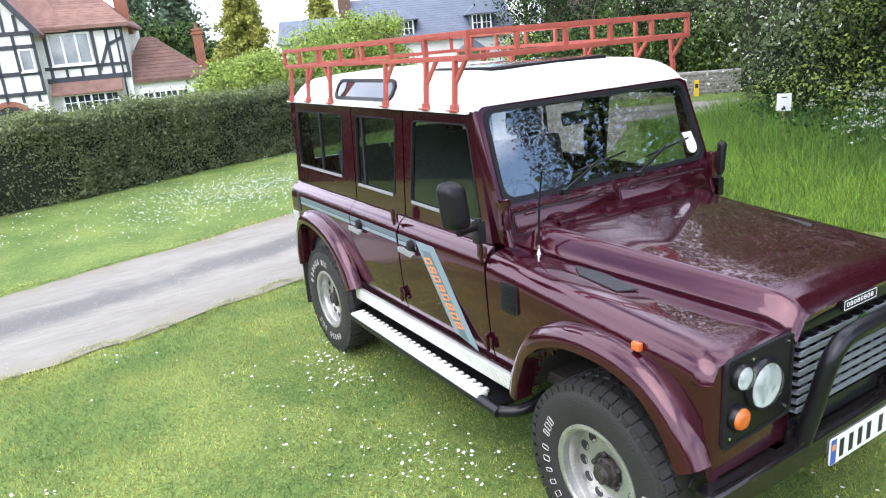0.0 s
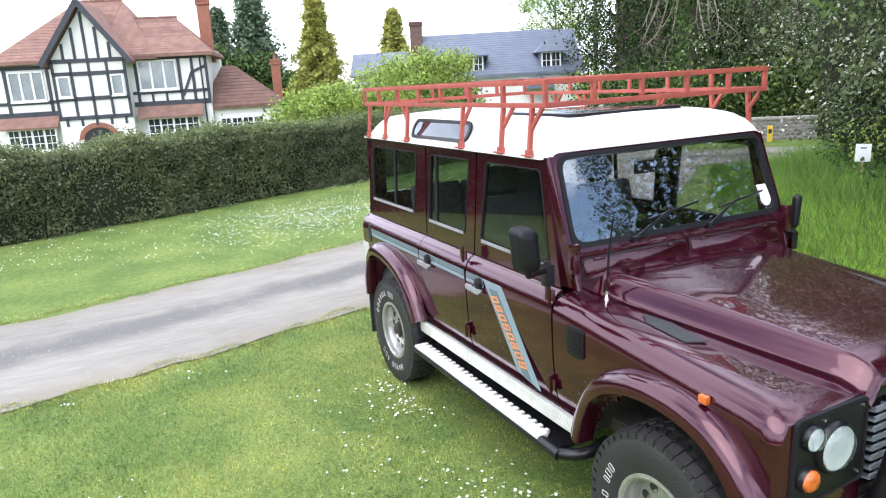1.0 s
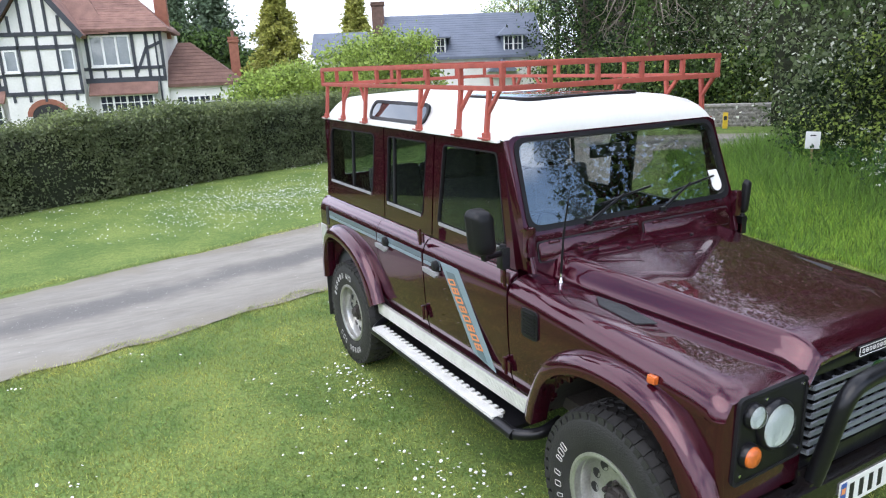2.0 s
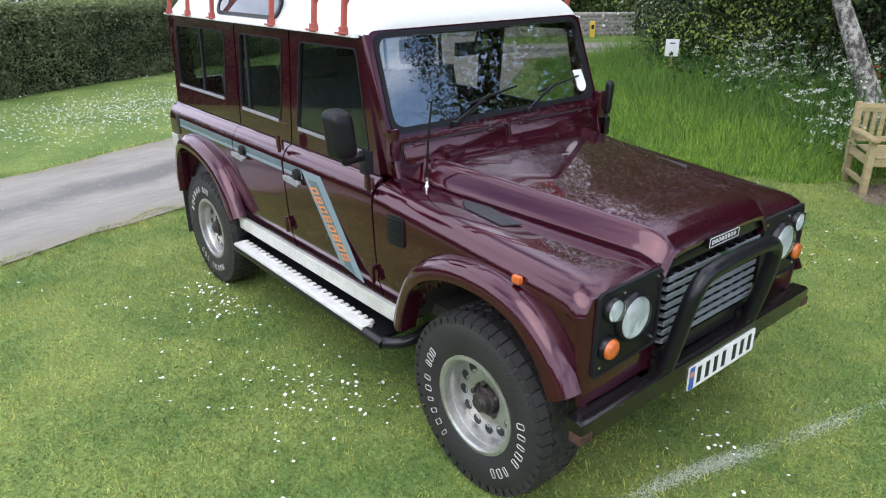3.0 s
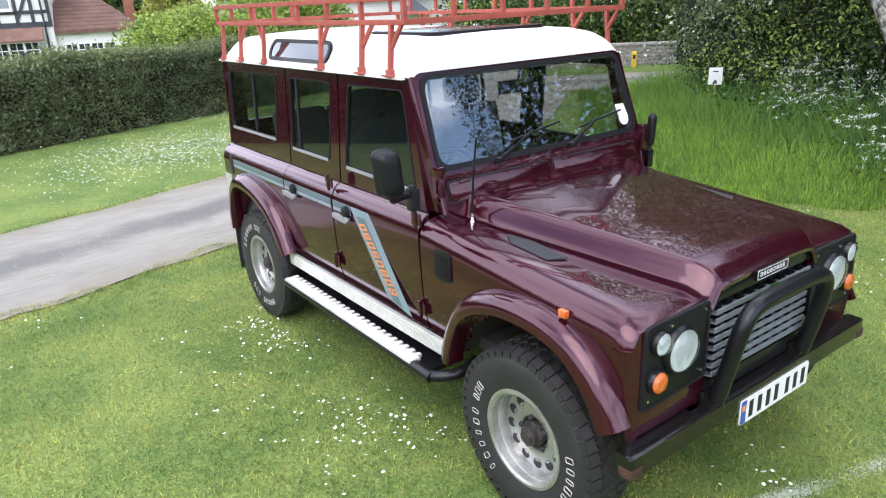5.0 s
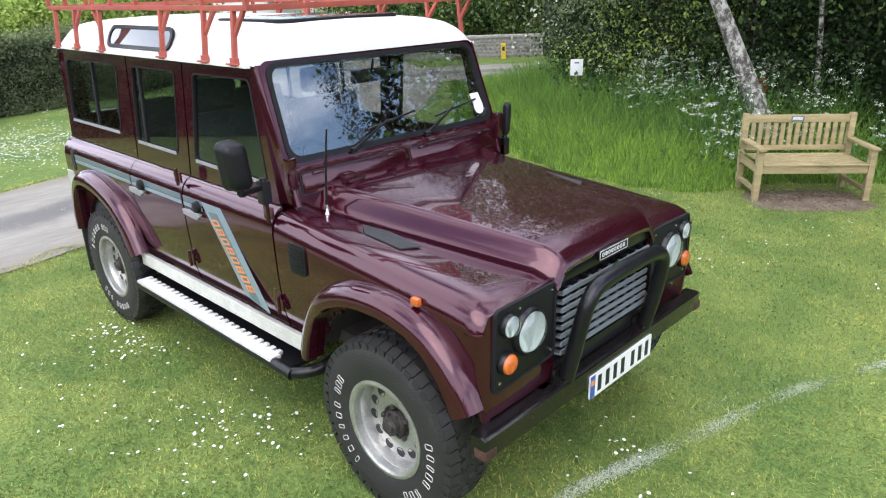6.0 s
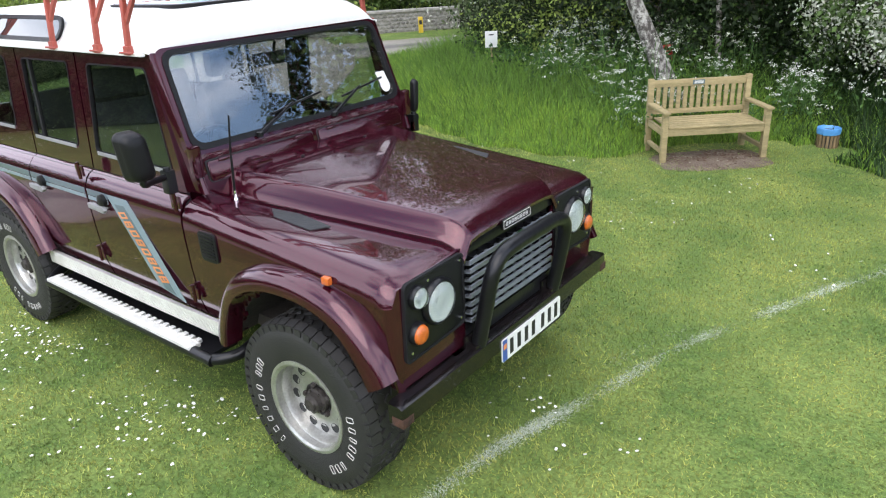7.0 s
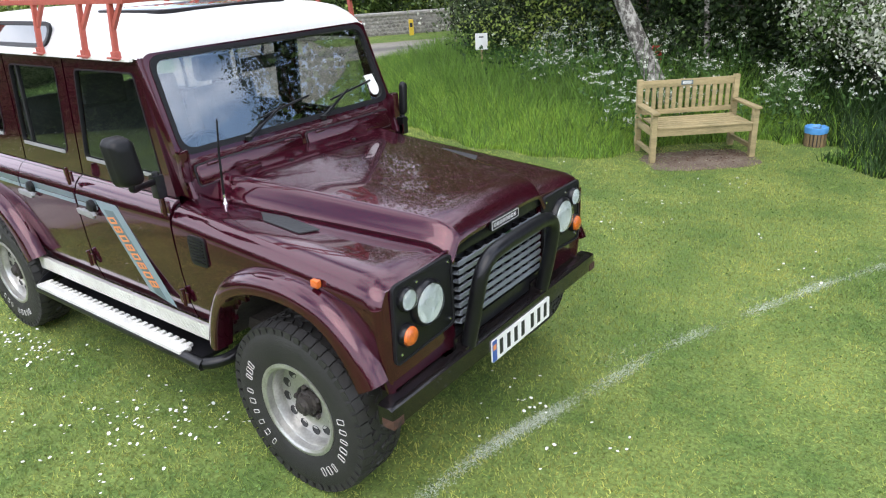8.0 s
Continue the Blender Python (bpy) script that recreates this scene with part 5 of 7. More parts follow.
for x in (-2.45,):
    bm = bmesh.new()
    box(bm, (x - 0.25, -0.62, 0.84), (x + 0.22, 0.62, 0.98), 0.05)
    seat = part("rear_seat", bm, M_SEAT, cabin, "grey cloth rear bench seat")
    for y in (-0.42, 0.0, 0.42):
        bm = bmesh.new()
        box(bm, (-0.06, -0.19, 0), (0.06, 0.19, 0.56), 0.05, m=pose(x - 0.24, y, 0.92, 0, -10, 0))
        part("seat_back", bm, M_SEAT, seat)

# ---- roof rack ----
RX0, RX1, RY, Z0, Z1 = -3.30, -0.885, 0.728, 2.058, 2.165
rack = tagged(new("roof_rack"), "faded red steel roof rack clamped to the white roof gutters", "roof rack")
def bar(a, b, w=0.026, name="rail", label=""):
    """A square steel bar between two points."""
    a, b = Vector(a), Vector(b)
    d = b - a
    bm = bmesh.new()
    q = d.to_track_quat("Z", "Y").to_matrix().to_4x4()
    box(bm, (-w / 2, -w / 2, 0), (w / 2, w / 2, d.length), 0.003, m=Matrix.Translation(a) @ q)
    return part(name, bm, M_RED, rack, label)
for z in (Z0, Z1):
    for s in (-1, 1):
        bar((RX0, s * RY, z), (RX1 + 0.013, s * RY, z), 0.024)
    for x in (RX0, RX1):
        bar((x, -RY, z + 0.001), (x, RY, z + 0.001), 0.026)
LEGS = (-3.20, -2.87, -2.48, -1.70, -1.26, -0.995)
for s in (-1, 1):
    for x in (RX0, -3.0, -2.66, -2.3, -1.98, -1.62, -1.26, RX1):
        bar((x, s * RY, Z0), (x, s * RY, Z1), 0.022, "upright")
    for k, x in enumerate(LEGS):
        bar((x, s * 0.752, 1.828), (x, s * RY, Z0), 0.022, "leg")
        bm = bmesh.new()
        box(bm, (x - 0.022, s * 0.740, 1.811), (x + 0.022, s * 0.766, 1.850), 0.004)
        tube(bm, [(x - 0.05, s * 0.768, 1.822), (x + 0.055, s * 0.768, 1.822)], 0.005, 6)
        part("gutter_clamp", bm, M_RED, rack)
        dx = 0.10 if k in (1, 4) else -0.10 if k == 2 else 0.09
        if k != 0:
            bar((x, s * 0.738, 1.940), (x + dx, s * RY, Z0 - 0.005), 0.018, "brace")
for y in (-0.45, -0.15, 0.15, 0.45):
    bar((RX1, y, Z0), (RX1, y, Z1), 0.022, "upright")
    bar((RX0, y, Z0), (RX0, y, Z1), 0.022, "upright")


# ---- garden bench, litter tub, signs ----
M_TEAK = mat("weathered_bench_wood", (0.42, 0.330, 0.170), rough=0.8, tint=(0.205, 0.175, 0.085), scale=3, bump=0.2, bump_scale=25, stretch=(1, 1, 6))


def build_bench():
    b = thing("garden_bench", (-0.15, 4.975, 0.0), 39.5, label="weathered teak garden bench with slatted back and small plaque", category="bench")
    W, D = 0.535, 0.53
    def piece(name, p0, p1, bev=0.006, m=None, label=""):
        bm = bmesh.new()
        box(bm, p0, p1, bev, m)
        return part(name, bm, M_TEAK, b, label)
    for s in (-1, 1):
        piece("front_leg", (s * W - 0.03, -0.03, 0), (s * W + 0.03, 0.03, 0.60))
        piece("back_leg", (s * W - 0.03, D - 0.03, 0), (s * W + 0.03, D + 0.03, 0.92))
        piece("armrest", (s * W - 0.04, -0.06, 0.60), (s * W + 0.04, D - 0.03, 0.63), 0.01)
        piece("side_rail", (s * W - 0.018, 0.03, 0.33), (s * W + 0.018, D - 0.03, 0.41))
        piece("stretcher", (s * W - 0.018, 0.03, 0.10), (s * W + 0.018, D - 0.03, 0.15))
    piece("front_rail", (-W + 0.03, -0.02, 0.33), (W - 0.03, 0.012, 0.42))
    for k in range(6):
        y = -0.035 + k * 0.09
        piece("seat_slat", (-W + 0.035, y, 0.42), (W - 0.035, y + 0.075, 0.44))
    top = piece("top_rail", (-W + 0.03, D - 0.018, 0.81), (W - 0.03, D + 0.018, 0.90))
    piece("bottom_rail", (-W + 0.03, D - 0.018, 0.47), (W - 0.03, D + 0.018, 0.53))
    for k in range(13):
        x = -W + 0.085 + k * (2 * W - 0.17) / 12
        piece("back_slat", (x - 0.022, D - 0.010, 0.53), (x + 0.022, D + 0.010, 0.81), 0.004)
    bm = bmesh.new()
    box(bm, (-0.085, D - 0.026, 0.83), (0.045, D - 0.018, 0.885), 0.003)
    pl = part("plaque", bm, M_DECALD, top, "small grey memorial plaque with pale bars")
    for z in (0.846, 0.858, 0.870):
        bm = bmesh.new()
        box(bm, (-0.07, D - 0.0275, z - 0.003), (0.03, D - 0.0255, z + 0.003))
        part("plaque_bar", bm, M_WHITE, pl, "", 0)
    b.scale = (1.0, 1.0, 0.86)
    return b


build_bench()
# trodden earth with fallen leaves and petals under the bench
bm = bmesh.new()
at = pose(-0.15, 4.975, 0, 0, 0, 39.5)
rows = []
for t in (0.0, 0.45, 0.80, 1.0):
    rows.append([bm.verts.new(at @ Vector((-0.02 + t * 0.59 * math.copysign(abs(math.cos(a)) ** 0.55, math.cos(a)) * (1 + 0.07 * noise.noise(Vector((math.cos(a) * 3, math.sin(a) * 3, 1)))), 0.0 + t * 0.37 * math.copysign(abs(math.sin(a)) ** 0.55, math.sin(a)) * (1 + 0.10 * noise.noise(Vector((math.cos(a) * 3, math.sin(a) * 3, 5)))), 0.016 - 0.013 * t ** 3))) for a in (2 * math.pi * k / 48 for k in range(48))])
for a, b in zip(rows, rows[1:]):
    for k in range(48):
        if a is rows[0]:
            continue
        bm.faces.new((a[k], a[(k + 1) % 48], b[(k + 1) % 48], b[k]))
bm.faces.new(rows[1])
bmesh.ops.delete(bm, geom=rows[0], context="VERTS")
tagged(part("bare_earth", bm, mat("trodden_earth", (0.215, 0.170, 0.125), rough=1.0, tint=(0.090, 0.060, 0.042), scale=5, bump=0.5, bump_scale=60), None, "bare trodden brown earth under the bench"), category="earth", kind="structure")
for name, count, tone, size, lab in (("fallen_leaves", 520, (0.115, 0.060, 0.034), 0.020, "brown fallen leaves on the bare earth"), ("fallen_petals", 70, (0.55, 0.52, 0.43), 0.013, "pale fallen petals on the bare earth")):
    q = [tuple(at @ Vector((a, b, 0.020))) for a, b in zip(RNG.uniform(-0.52, 0.50, count), RNG.normal(0.08, 0.15, count))]
    v, f = leaf_quads(np.array(q), size, flat=0.95, long=1.6)
    v[:, 2] = 0.021 + 0.25 * (v[:, 2] - 0.020)
    v[:, 2] = np.maximum(v[:, 2], 0.0185)
    soup(name, v, f, mat(name + "_litter", tone, rough=0.9, vary=0.4, scale=30), label=lab, category="leaf litter", kind="stuff")

tub = thing("litter_tub", (0.74, 6.05, -0.02), 10, label="round wooden slatted tub lined with a blue bag", category="bin")
bm = bmesh.new()
lathe(bm, [(0.001, 0.0), (0.14, 0.0), (0.15, 0.30), (0.001, 0.30)], (0, 0, 0), 18, "z")
part("tub_body", bm, M_CABIN, tub)
for k in range(18):
    bm = bmesh.new()
    box(bm, (-0.019, -0.008, 0), (0.019, 0.008, 0.33), 0.003, m=Matrix.Rotation(2 * math.pi * k / 18, 4, "Z") @ Matrix.Translation((0, -0.160, 0)))
    part("stave", bm, mat("tub_wood", (0.26, 0.18, 0.09), rough=0.8, vary=0.35, random_tint=0.25) if k == 0 else bpy.data.materials["tub_wood"], tub)
bm = bmesh.new()
rings = []
for r, z in ((0.178, 0.25), (0.186, 0.30), (0.180, 0.345), (0.165, 0.355), (0.150, 0.34), (0.13, 0.27), (0.10, 0.22), (0.001, 0.20)):
    rings.append([bm.verts.new(((r + 0.008 * noise.noise(Vector((k * 0.9, z * 30, 1)))) * math.cos(2 * math.pi * k / 28), (r + 0.008 * noise.noise(Vector((k * 0.9, z * 30, 5)))) * math.sin(2 * math.pi * k / 28), z + 0.012 * noise.noise(Vector((k * 0.7, r * 9, 2))))) for k in range(28)])
for a, b in zip(rings, rings[1:]):
    for k in range(28):
        bm.faces.new((a[k], a[(k + 1) % 28], b[(k + 1) % 28], b[k]))
tub.scale = (0.66, 0.66, 0.66)
part("bag", bm, mat("blue_plastic_bag", (0.09, 0.30, 0.62), rough=0.35, vary=0.2, scale=20), tub, "crumpled bright blue plastic bag")

bin_post = thing("dog_waste_bin", (-1.96, 8.30, 0), 20, label="red metal waste bin with dark lid on a post", category="bin")
bm = bmesh.new()
box(bm, (-0.075, -0.07, 0.47), (0.075, 0.07, 0.74), 0.015)
part("bin_body", bm, mat("red_bin_paint", (0.50, 0.03, 0.03), rough=0.4, vary=0.2), bin_post, "red painted bin")
bm = bmesh.new()
box(bm, (-0.085, -0.080, 0.74), (0.085, 0.080, 0.78), 0.012)
part("bin_lid", bm, M_BLACK, bin_post)
bm = bmesh.new()
tube(bm, [(0, 0.085, 0), (0, 0.085, 0.72)], 0.022, 8)
part("post", bm, M_BLACK, bin_post)

sign = thing("small_notice", (-4.88, 7.85, -0.06), 35, label="small white notice on a stake in the tall grass", category="sign")
bm = bmesh.new()
box(bm, (-0.105, -0.006, 0.70), (0.105, 0.006, 0.97), 0.003)
board = part("notice_board", bm, M_WHITE, sign, "white card")
bm = bmesh.new()
box(bm, (-0.04, -0.009, 0.90), (0.04, -0.005, 0.918))
part("notice_bar", bm, M_INKSHADE, board, "", 0)
bm = bmesh.new()
box(bm, (-0.018, 0.006, 0), (0.018, 0.03, 0.95), 0.003)
part("stake", bm, M_TEAK, sign)
marker = thing("marker_post", (-11.95, 14.55, 0), 40, label="short yellow marker post beside the flint wall", category="post")
bm = bmesh.new()
box(bm, (-0.07, -0.04, 0), (0.07, 0.04, 0.46), 0.012)
part("post_body", bm, mat("yellow_post_paint", (0.75, 0.52, 0.04), rough=0.5, vary=0.2), marker)
bm = bmesh.new()
box(bm, (-0.04, -0.046, 0.24), (0.04, -0.040, 0.36))
part("post_mark", bm, M_INKSHADE, marker, "", 0)


# ---- tall grass and cow parsley ----
def edge_y(x):
    """Where the mown lawn ends."""
    return np.interp(x, [-12, -9, -6.5, -4.9, -3.2, -1.75, -1.3, -1.0, -0.87, -0.05, 0.3, 0.55, 0.9, 1.4, 3, 8, 14], [11.5, 9.2, 6.5, 5.1, 4.5, 4.3, 4.35, 4.75, 5.2, 5.95, 5.95, 5.75, 5.45, 5.15, 4.9, 5.4, 6.3])


def blades(n, x0, x1, y1, h0, h1, ramp, w, shaded=0):
    """Grass behind the lawn; the last argument splits it for the trees' painted shade: 1 keeps what stands under them,
    -1 what stands clear of them.
    """
    x = RNG.uniform(x0, x1, n)
    back = np.full(n, y1) if y1 > 2 else edge_y(x) + y1
    y = edge_y(x) + RNG.power(0.8, n) * (back - edge_y(x)) + 0.12 * np.sin(x * 5.3) * np.sin(x * 2.1 + 1)
    deep = np.clip((y - edge_y(x)) / ramp, 0.08, 1)
    h = RNG.uniform(h0, h1, n) * (0.13 + 0.87 * deep)
    # share of blades that take the trees' shade as a darker colour
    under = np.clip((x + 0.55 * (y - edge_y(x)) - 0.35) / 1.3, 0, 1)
    k = (RNG.uniform(size=n) < (under if shaded > 0 else 1 + shaded * 0.9 * under)) & (np.hypot(x - 0.78, y - 5.75) > 0.34) & off_road(x, y, 2.1) & ~((np.abs(x + 9.8) < 2.2) & (y > 9.5))
    x, y, h = x[k], y[k], h[k]
    n = len(x)
    a = RNG.uniform(0, 2 * np.pi, n)
    s = np.stack([np.cos(a) * w, np.sin(a) * w, np.zeros(n)], 1) * RNG.uniform(0.6, 1.3, (n, 1))
    b = np.stack([x, y, np.zeros(n)], 1)
    ln = RNG.normal(0, 0.16, (n, 2)) * h[:, None]
    m = b + np.stack([ln[:, 0], ln[:, 1], h * 0.6], 1)
    t = b + np.stack([ln[:, 0] * 2.4, ln[:, 1] * 2.4, h], 1)
    v = np.stack([b - s, b + s, m + s * 0.8, m - s * 0.8, t + s * 0.12, t - s * 0.12], 1).reshape(-1, 3)
    o = np.arange(n)[:, None] * 6
    f = np.concatenate([o + [0, 1, 2, 3], o + [3, 2, 4, 5]])
    return v, f


v, f = blades(66000, -10, 5.5, 11.5, 0.26, 0.72, 2.1, 0.0060, -1)
soup("tall_grass", v, f, M_TALL, label="tall uncut green grass behind the lawn", category="grass", kind="stuff")

M_FRESH = leaf_mat("fresh_grass_blades", (0.360, 0.535, 0.072), (0.195, 0.355, 0.044), 0.5, 0.42)
lift_normals(M_FRESH, 0.45)
v, f = blades(38000, -8.0, 3.0, 1.5, 0.10, 0.46, 1.7, 0.0050, -1)
soup("fresh_grass", v, f, M_FRESH, label="bright fresh grass along the lawn's edge", category="grass", kind="stuff")

M_UMBEL = mat("cow_parsley_flowers", (0.74, 0.76, 0.67), rough=0.8, vary=0.1)
M_STEM = leaf_mat("cow_parsley_leaves", (0.095, 0.185, 0.046), (0.050, 0.110, 0.026), 0.3)
stems, um, lv = [], [], []
drifts = [(RNG.uniform(-6.8, 3.6), RNG.uniform(1.6, 5.6), RNG.uniform(0.25, 0.75), int(RNG.integers(2, 10))) for k in range(34)]
drifts += [(-1.35, 1.9, 0.30, 12), (-1.0, 1.2, 0.25, 8), (0.22, 0.75, 0.18, 14), (0.45, 1.7, 0.22, 9), (-0.95, 0.45, 0.16, 5), (-2.7, 2.3, 0.40, 9), (-4.3, 3.0, 0.35, 8)]
for cx, off, wide, count in drifts:
    for k in range(count):
        x = RNG.normal(cx, wide)
        y = edge_y(x) + max(0.15, RNG.normal(off, wide))
        if not off_road(x, y, 2.2) or (x > 0.55 and k % 5) or (abs(x + 4.55) < 0.5 and y < 8.0) or math.hypot(x - 0.15, y - 5.2) < 0.55 or math.hypot(x - 0.76, y - 5.85) < 0.42:
            continue
        h = RNG.uniform(0.62, 1.12) * min(1.0, 0.45 + (y - edge_y(x)) / 3.5)
        for j in range(int(RNG.integers(4, 9))):
            c = np.array([x, y, h]) + np.array([RNG.normal(0, 0.12), RNG.normal(0, 0.12), RNG.uniform(-0.26, 0.05)])
            b0 = np.array([x, y, h * 0.45])
            w = np.array([0.004, 0.002, 0])
            stems += [b0 - w, b0 + w, c + w * 0.6, c - w * 0.6]
            r = RNG.uniform(0.022, 0.050)
            um.append(RNG.normal(size=(18, 3)) * [r * 0.55, r * 0.55, r * 0.28] + c)
        stems += [np.array([x - 0.006, y, 0]), np.array([x + 0.006, y, 0]), np.array([x + 0.004, y, h * 0.5]), np.array([x - 0.004, y, h * 0.5])]
        lv.append(np.stack([RNG.normal(x, 0.16, 40), RNG.normal(y, 0.16, 40), RNG.uniform(0.12, max(0.2, h * 0.88), 40)], 1))
stems = np.array(stems)
soup("cow_parsley_stems", stems, np.arange(len(stems)).reshape(-1, 4), M_STEM, label="green stems of cow parsley", category="wild flowers", kind="stuff")
v, f = leaf_quads(np.concatenate(um), 0.0115, flat=0.35, long=1.2)
soup("cow_parsley_flowers", v, f, M_UMBEL, label="white flat flower heads of cow parsley", category="wild flowers", kind="stuff")
v, f = leaf_quads(np.concatenate(lv), 0.028, flat=0.3, long=2.2)
soup("cow_parsley_leaves", v, f, M_STEM, label="feathery green cow parsley leaves", category="wild flowers", kind="stuff")
# nettles and low growth, coloured dark to fill the shade under the trees
n = 26000
x = RNG.uniform(-7.5, 9, n)
y = edge_y(x) + RNG.uniform(2.4, 7.0, n)
k = ~((np.abs(x + 9.0) < 2.6) & (y > 9))
z = RNG.uniform(0.05, 0.85, n) * (0.75 + 0.35 * np.array([noise.noise(Vector((a * 0.8, b * 0.8, 2))) for a, b in zip(x, y)]))
v, f = leaf_quads(np.stack([x, y, z], 1)[k], 0.05, flat=0.4, long=1.6)
soup("undergrowth", v, f, leaf_mat("undergrowth_leaves", (0.050, 0.110, 0.026), (0.024, 0.060, 0.015)), label="weedy undergrowth, its green darkened for the shade below trees", category="plants", kind="stuff")


# the trees' shade is put into this blade colour
M_SHADY = leaf_mat("shade_toned_grass_blades", (0.038, 0.082, 0.019), (0.020, 0.048, 0.011), 0.25, 0.40)
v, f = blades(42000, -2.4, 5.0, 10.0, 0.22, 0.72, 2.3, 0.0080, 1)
soup("shady_grass", v, f, M_SHADY, label="soft grass and nettles, coloured dark for the trees' shade", category="grass", kind="stuff")


# ---- hedge ----
M_HEDGE = leaf_mat("hedge_leaves", (0.182, 0.212, 0.106), (0.094, 0.120, 0.062), 0.25, 0.30)
# near-black stands for the shade deep inside hedge and wood
M_LEAFSHADE = mat("foliage_depth_shade", (0.030, 0.037, 0.018), rough=1.0, vary=0.4)
hedge = tagged(new("clipped_hedge"), "long clipped dark green garden hedge across the lane", "hedge")
hp = smooth_line([(-8.8, -14, 0), (-10.2, -8.5, 0), (-11.9, -3.9, 0), (-13.0, -1.0, 0), (-14.0, 1.6, 0), (-14.9, 4.2, 0), (-16.6, 7.2, 0)], 10)
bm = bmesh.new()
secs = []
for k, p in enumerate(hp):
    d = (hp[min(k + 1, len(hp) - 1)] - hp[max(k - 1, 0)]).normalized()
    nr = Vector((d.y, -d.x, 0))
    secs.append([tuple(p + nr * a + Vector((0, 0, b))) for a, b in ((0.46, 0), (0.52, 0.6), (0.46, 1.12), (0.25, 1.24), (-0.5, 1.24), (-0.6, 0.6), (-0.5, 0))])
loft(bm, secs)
# solid core, its dark colour giving the shade between the leaves
part("hedge_core", bm, M_LEAFSHADE, hedge, "", 0)
n = 200000
P = np.array([tuple(p) for p in hp])
t = RNG.uniform(0, len(hp) - 1.001, n)
c = P[t.astype(int)] * (1 - t % 1)[:, None] + P[t.astype(int) + 1] * (t % 1)[:, None]
dd = P[t.astype(int) + 1] - P[t.astype(int)]
dd /= np.linalg.norm(dd, axis=1, keepdims=True)
nr = np.stack([dd[:, 1], -dd[:, 0], dd[:, 2] * 0], 1)
u = RNG.uniform(0, 1, n)
front = u < 0.64
zz = np.where(front, RNG.uniform(0.02, 1.36, n), RNG.normal(1.34, 0.05, n))
oo = np.where(front, RNG.normal(0.56, 0.06, n) - 0.10 * np.clip(zz - 1.1, 0, 1), RNG.uniform(-0.5, 0.54, n))
lump = np.array([noise.noise(Vector((a * 0.9, b * 0.9, e * 1.1))) + 0.55 * noise.noise(Vector((a * 3.1, b * 3.1, e * 3.1))) for a, b, e in zip(c[:, 0], c[:, 1], zz)])
c = c + nr * (oo + 0.14 * lump)[:, None]
sprig = (RNG.uniform(size=n) < 0.10) & ~front
c[:, 2] = zz + np.where(front, 0, 0.15 * lump) + np.where(sprig, RNG.uniform(0, 0.17, n), 0)
gaps = RNG.uniform(size=n) < np.clip(0.75 + 1.1 * lump, 0.30, 1.0)
c = c[gaps | ~front]
v, f = leaf_quads(c, 0.031, long=1.7)
o = soup("hedge_leaves", v, f, M_HEDGE, hedge)
o["kind"] = "stuff"
# top sprigs, their paler green standing in for light on the hedge
top = c[c[:, 2] > 1.30]
top = top[RNG.integers(0, len(top), 16000)] + RNG.normal(0, 0.03, (16000, 3))
top[:, 2] += np.abs(RNG.normal(0.02, 0.05, 16000))
v, f = leaf_quads(top, 0.034, long=1.9)
o = soup("new_growth", v, f, leaf_mat("hedge_lit_sprigs", (0.250, 0.300, 0.120), (0.150, 0.190, 0.075), 0.35, 0.3), hedge, label="sprigs on the hedge's top, paler for the light there")
o["kind"] = "stuff"


# ---- trees ----
M_BARK = mat("grey_brown_bark", (0.14, 0.115, 0.09), rough=0.95, tint=(0.06, 0.05, 0.04), scale=5, bump=0.8, bump_scale=18, stretch=(1, 1, 0.25))
M_BIRCH = mat("birch_bark", (0.40, 0.385, 0.35), rough=0.85, tint=(0.055, 0.048, 0.042), scale=15, bump=0.6, bump_scale=24, stretch=(1.0, 1.0, 0.62))
birch_ramp = M_BIRCH.node_tree.nodes["Color Ramp"].color_ramp.elements
birch_ramp[0].position, birch_ramp[1].position = 0.46, 0.56
LEAF = {
    # dark: green lowered to carry the shade within the crowns
    "dark": leaf_mat("shade_dark_tree_leaves", (0.026, 0.050, 0.014), (0.011, 0.024, 0.007)),
    "mid": leaf_mat("mid_green_leaves", (0.120, 0.190, 0.050), (0.068, 0.120, 0.032), 0.35, 0.32),
    "grey": leaf_mat("grey_green_leaves", (0.180, 0.225, 0.105), (0.090, 0.125, 0.055)),
    "light": leaf_mat("light_green_leaves", (0.410, 0.500, 0.125), (0.255, 0.350, 0.080), 0.45),
    "gold": leaf_mat("golden_conifer_sprays", (0.460, 0.450, 0.110), (0.240, 0.265, 0.070), 0.3),
    "fir": leaf_mat("fir_needles", (0.150, 0.205, 0.125), (0.085, 0.130, 0.075), 0.2),
    "blossom": leaf_mat("white_blossom", (0.74, 0.76, 0.66), (0.60, 0.63, 0.52), 0.3, 0.12),
}


REPEATS = {"woodland_tree": "trees of the wood", "woodland_shrub": "shrubs under the wood", "roadside_tree": "trees beyond the lane", "garden_shrub": "garden shrubs", "garden_bush": "bushes behind the hedge", "golden_conifer": "golden conifers", "dark_fir": "firs behind the house", "birch_tree": "birches", "overhanging_tree": "overhanging trees"}


def limb_line(a, b, bend, steps=5):
    a, b = Vector(a), Vector(b)
    m = (a + b) / 2 + Vector((RNG.normal(0, bend), RNG.normal(0, bend), abs(RNG.normal(0, bend))))
    return [a.lerp(m, t).lerp(m.lerp(b, t), t) for t in (k / steps for k in range(steps + 1))]


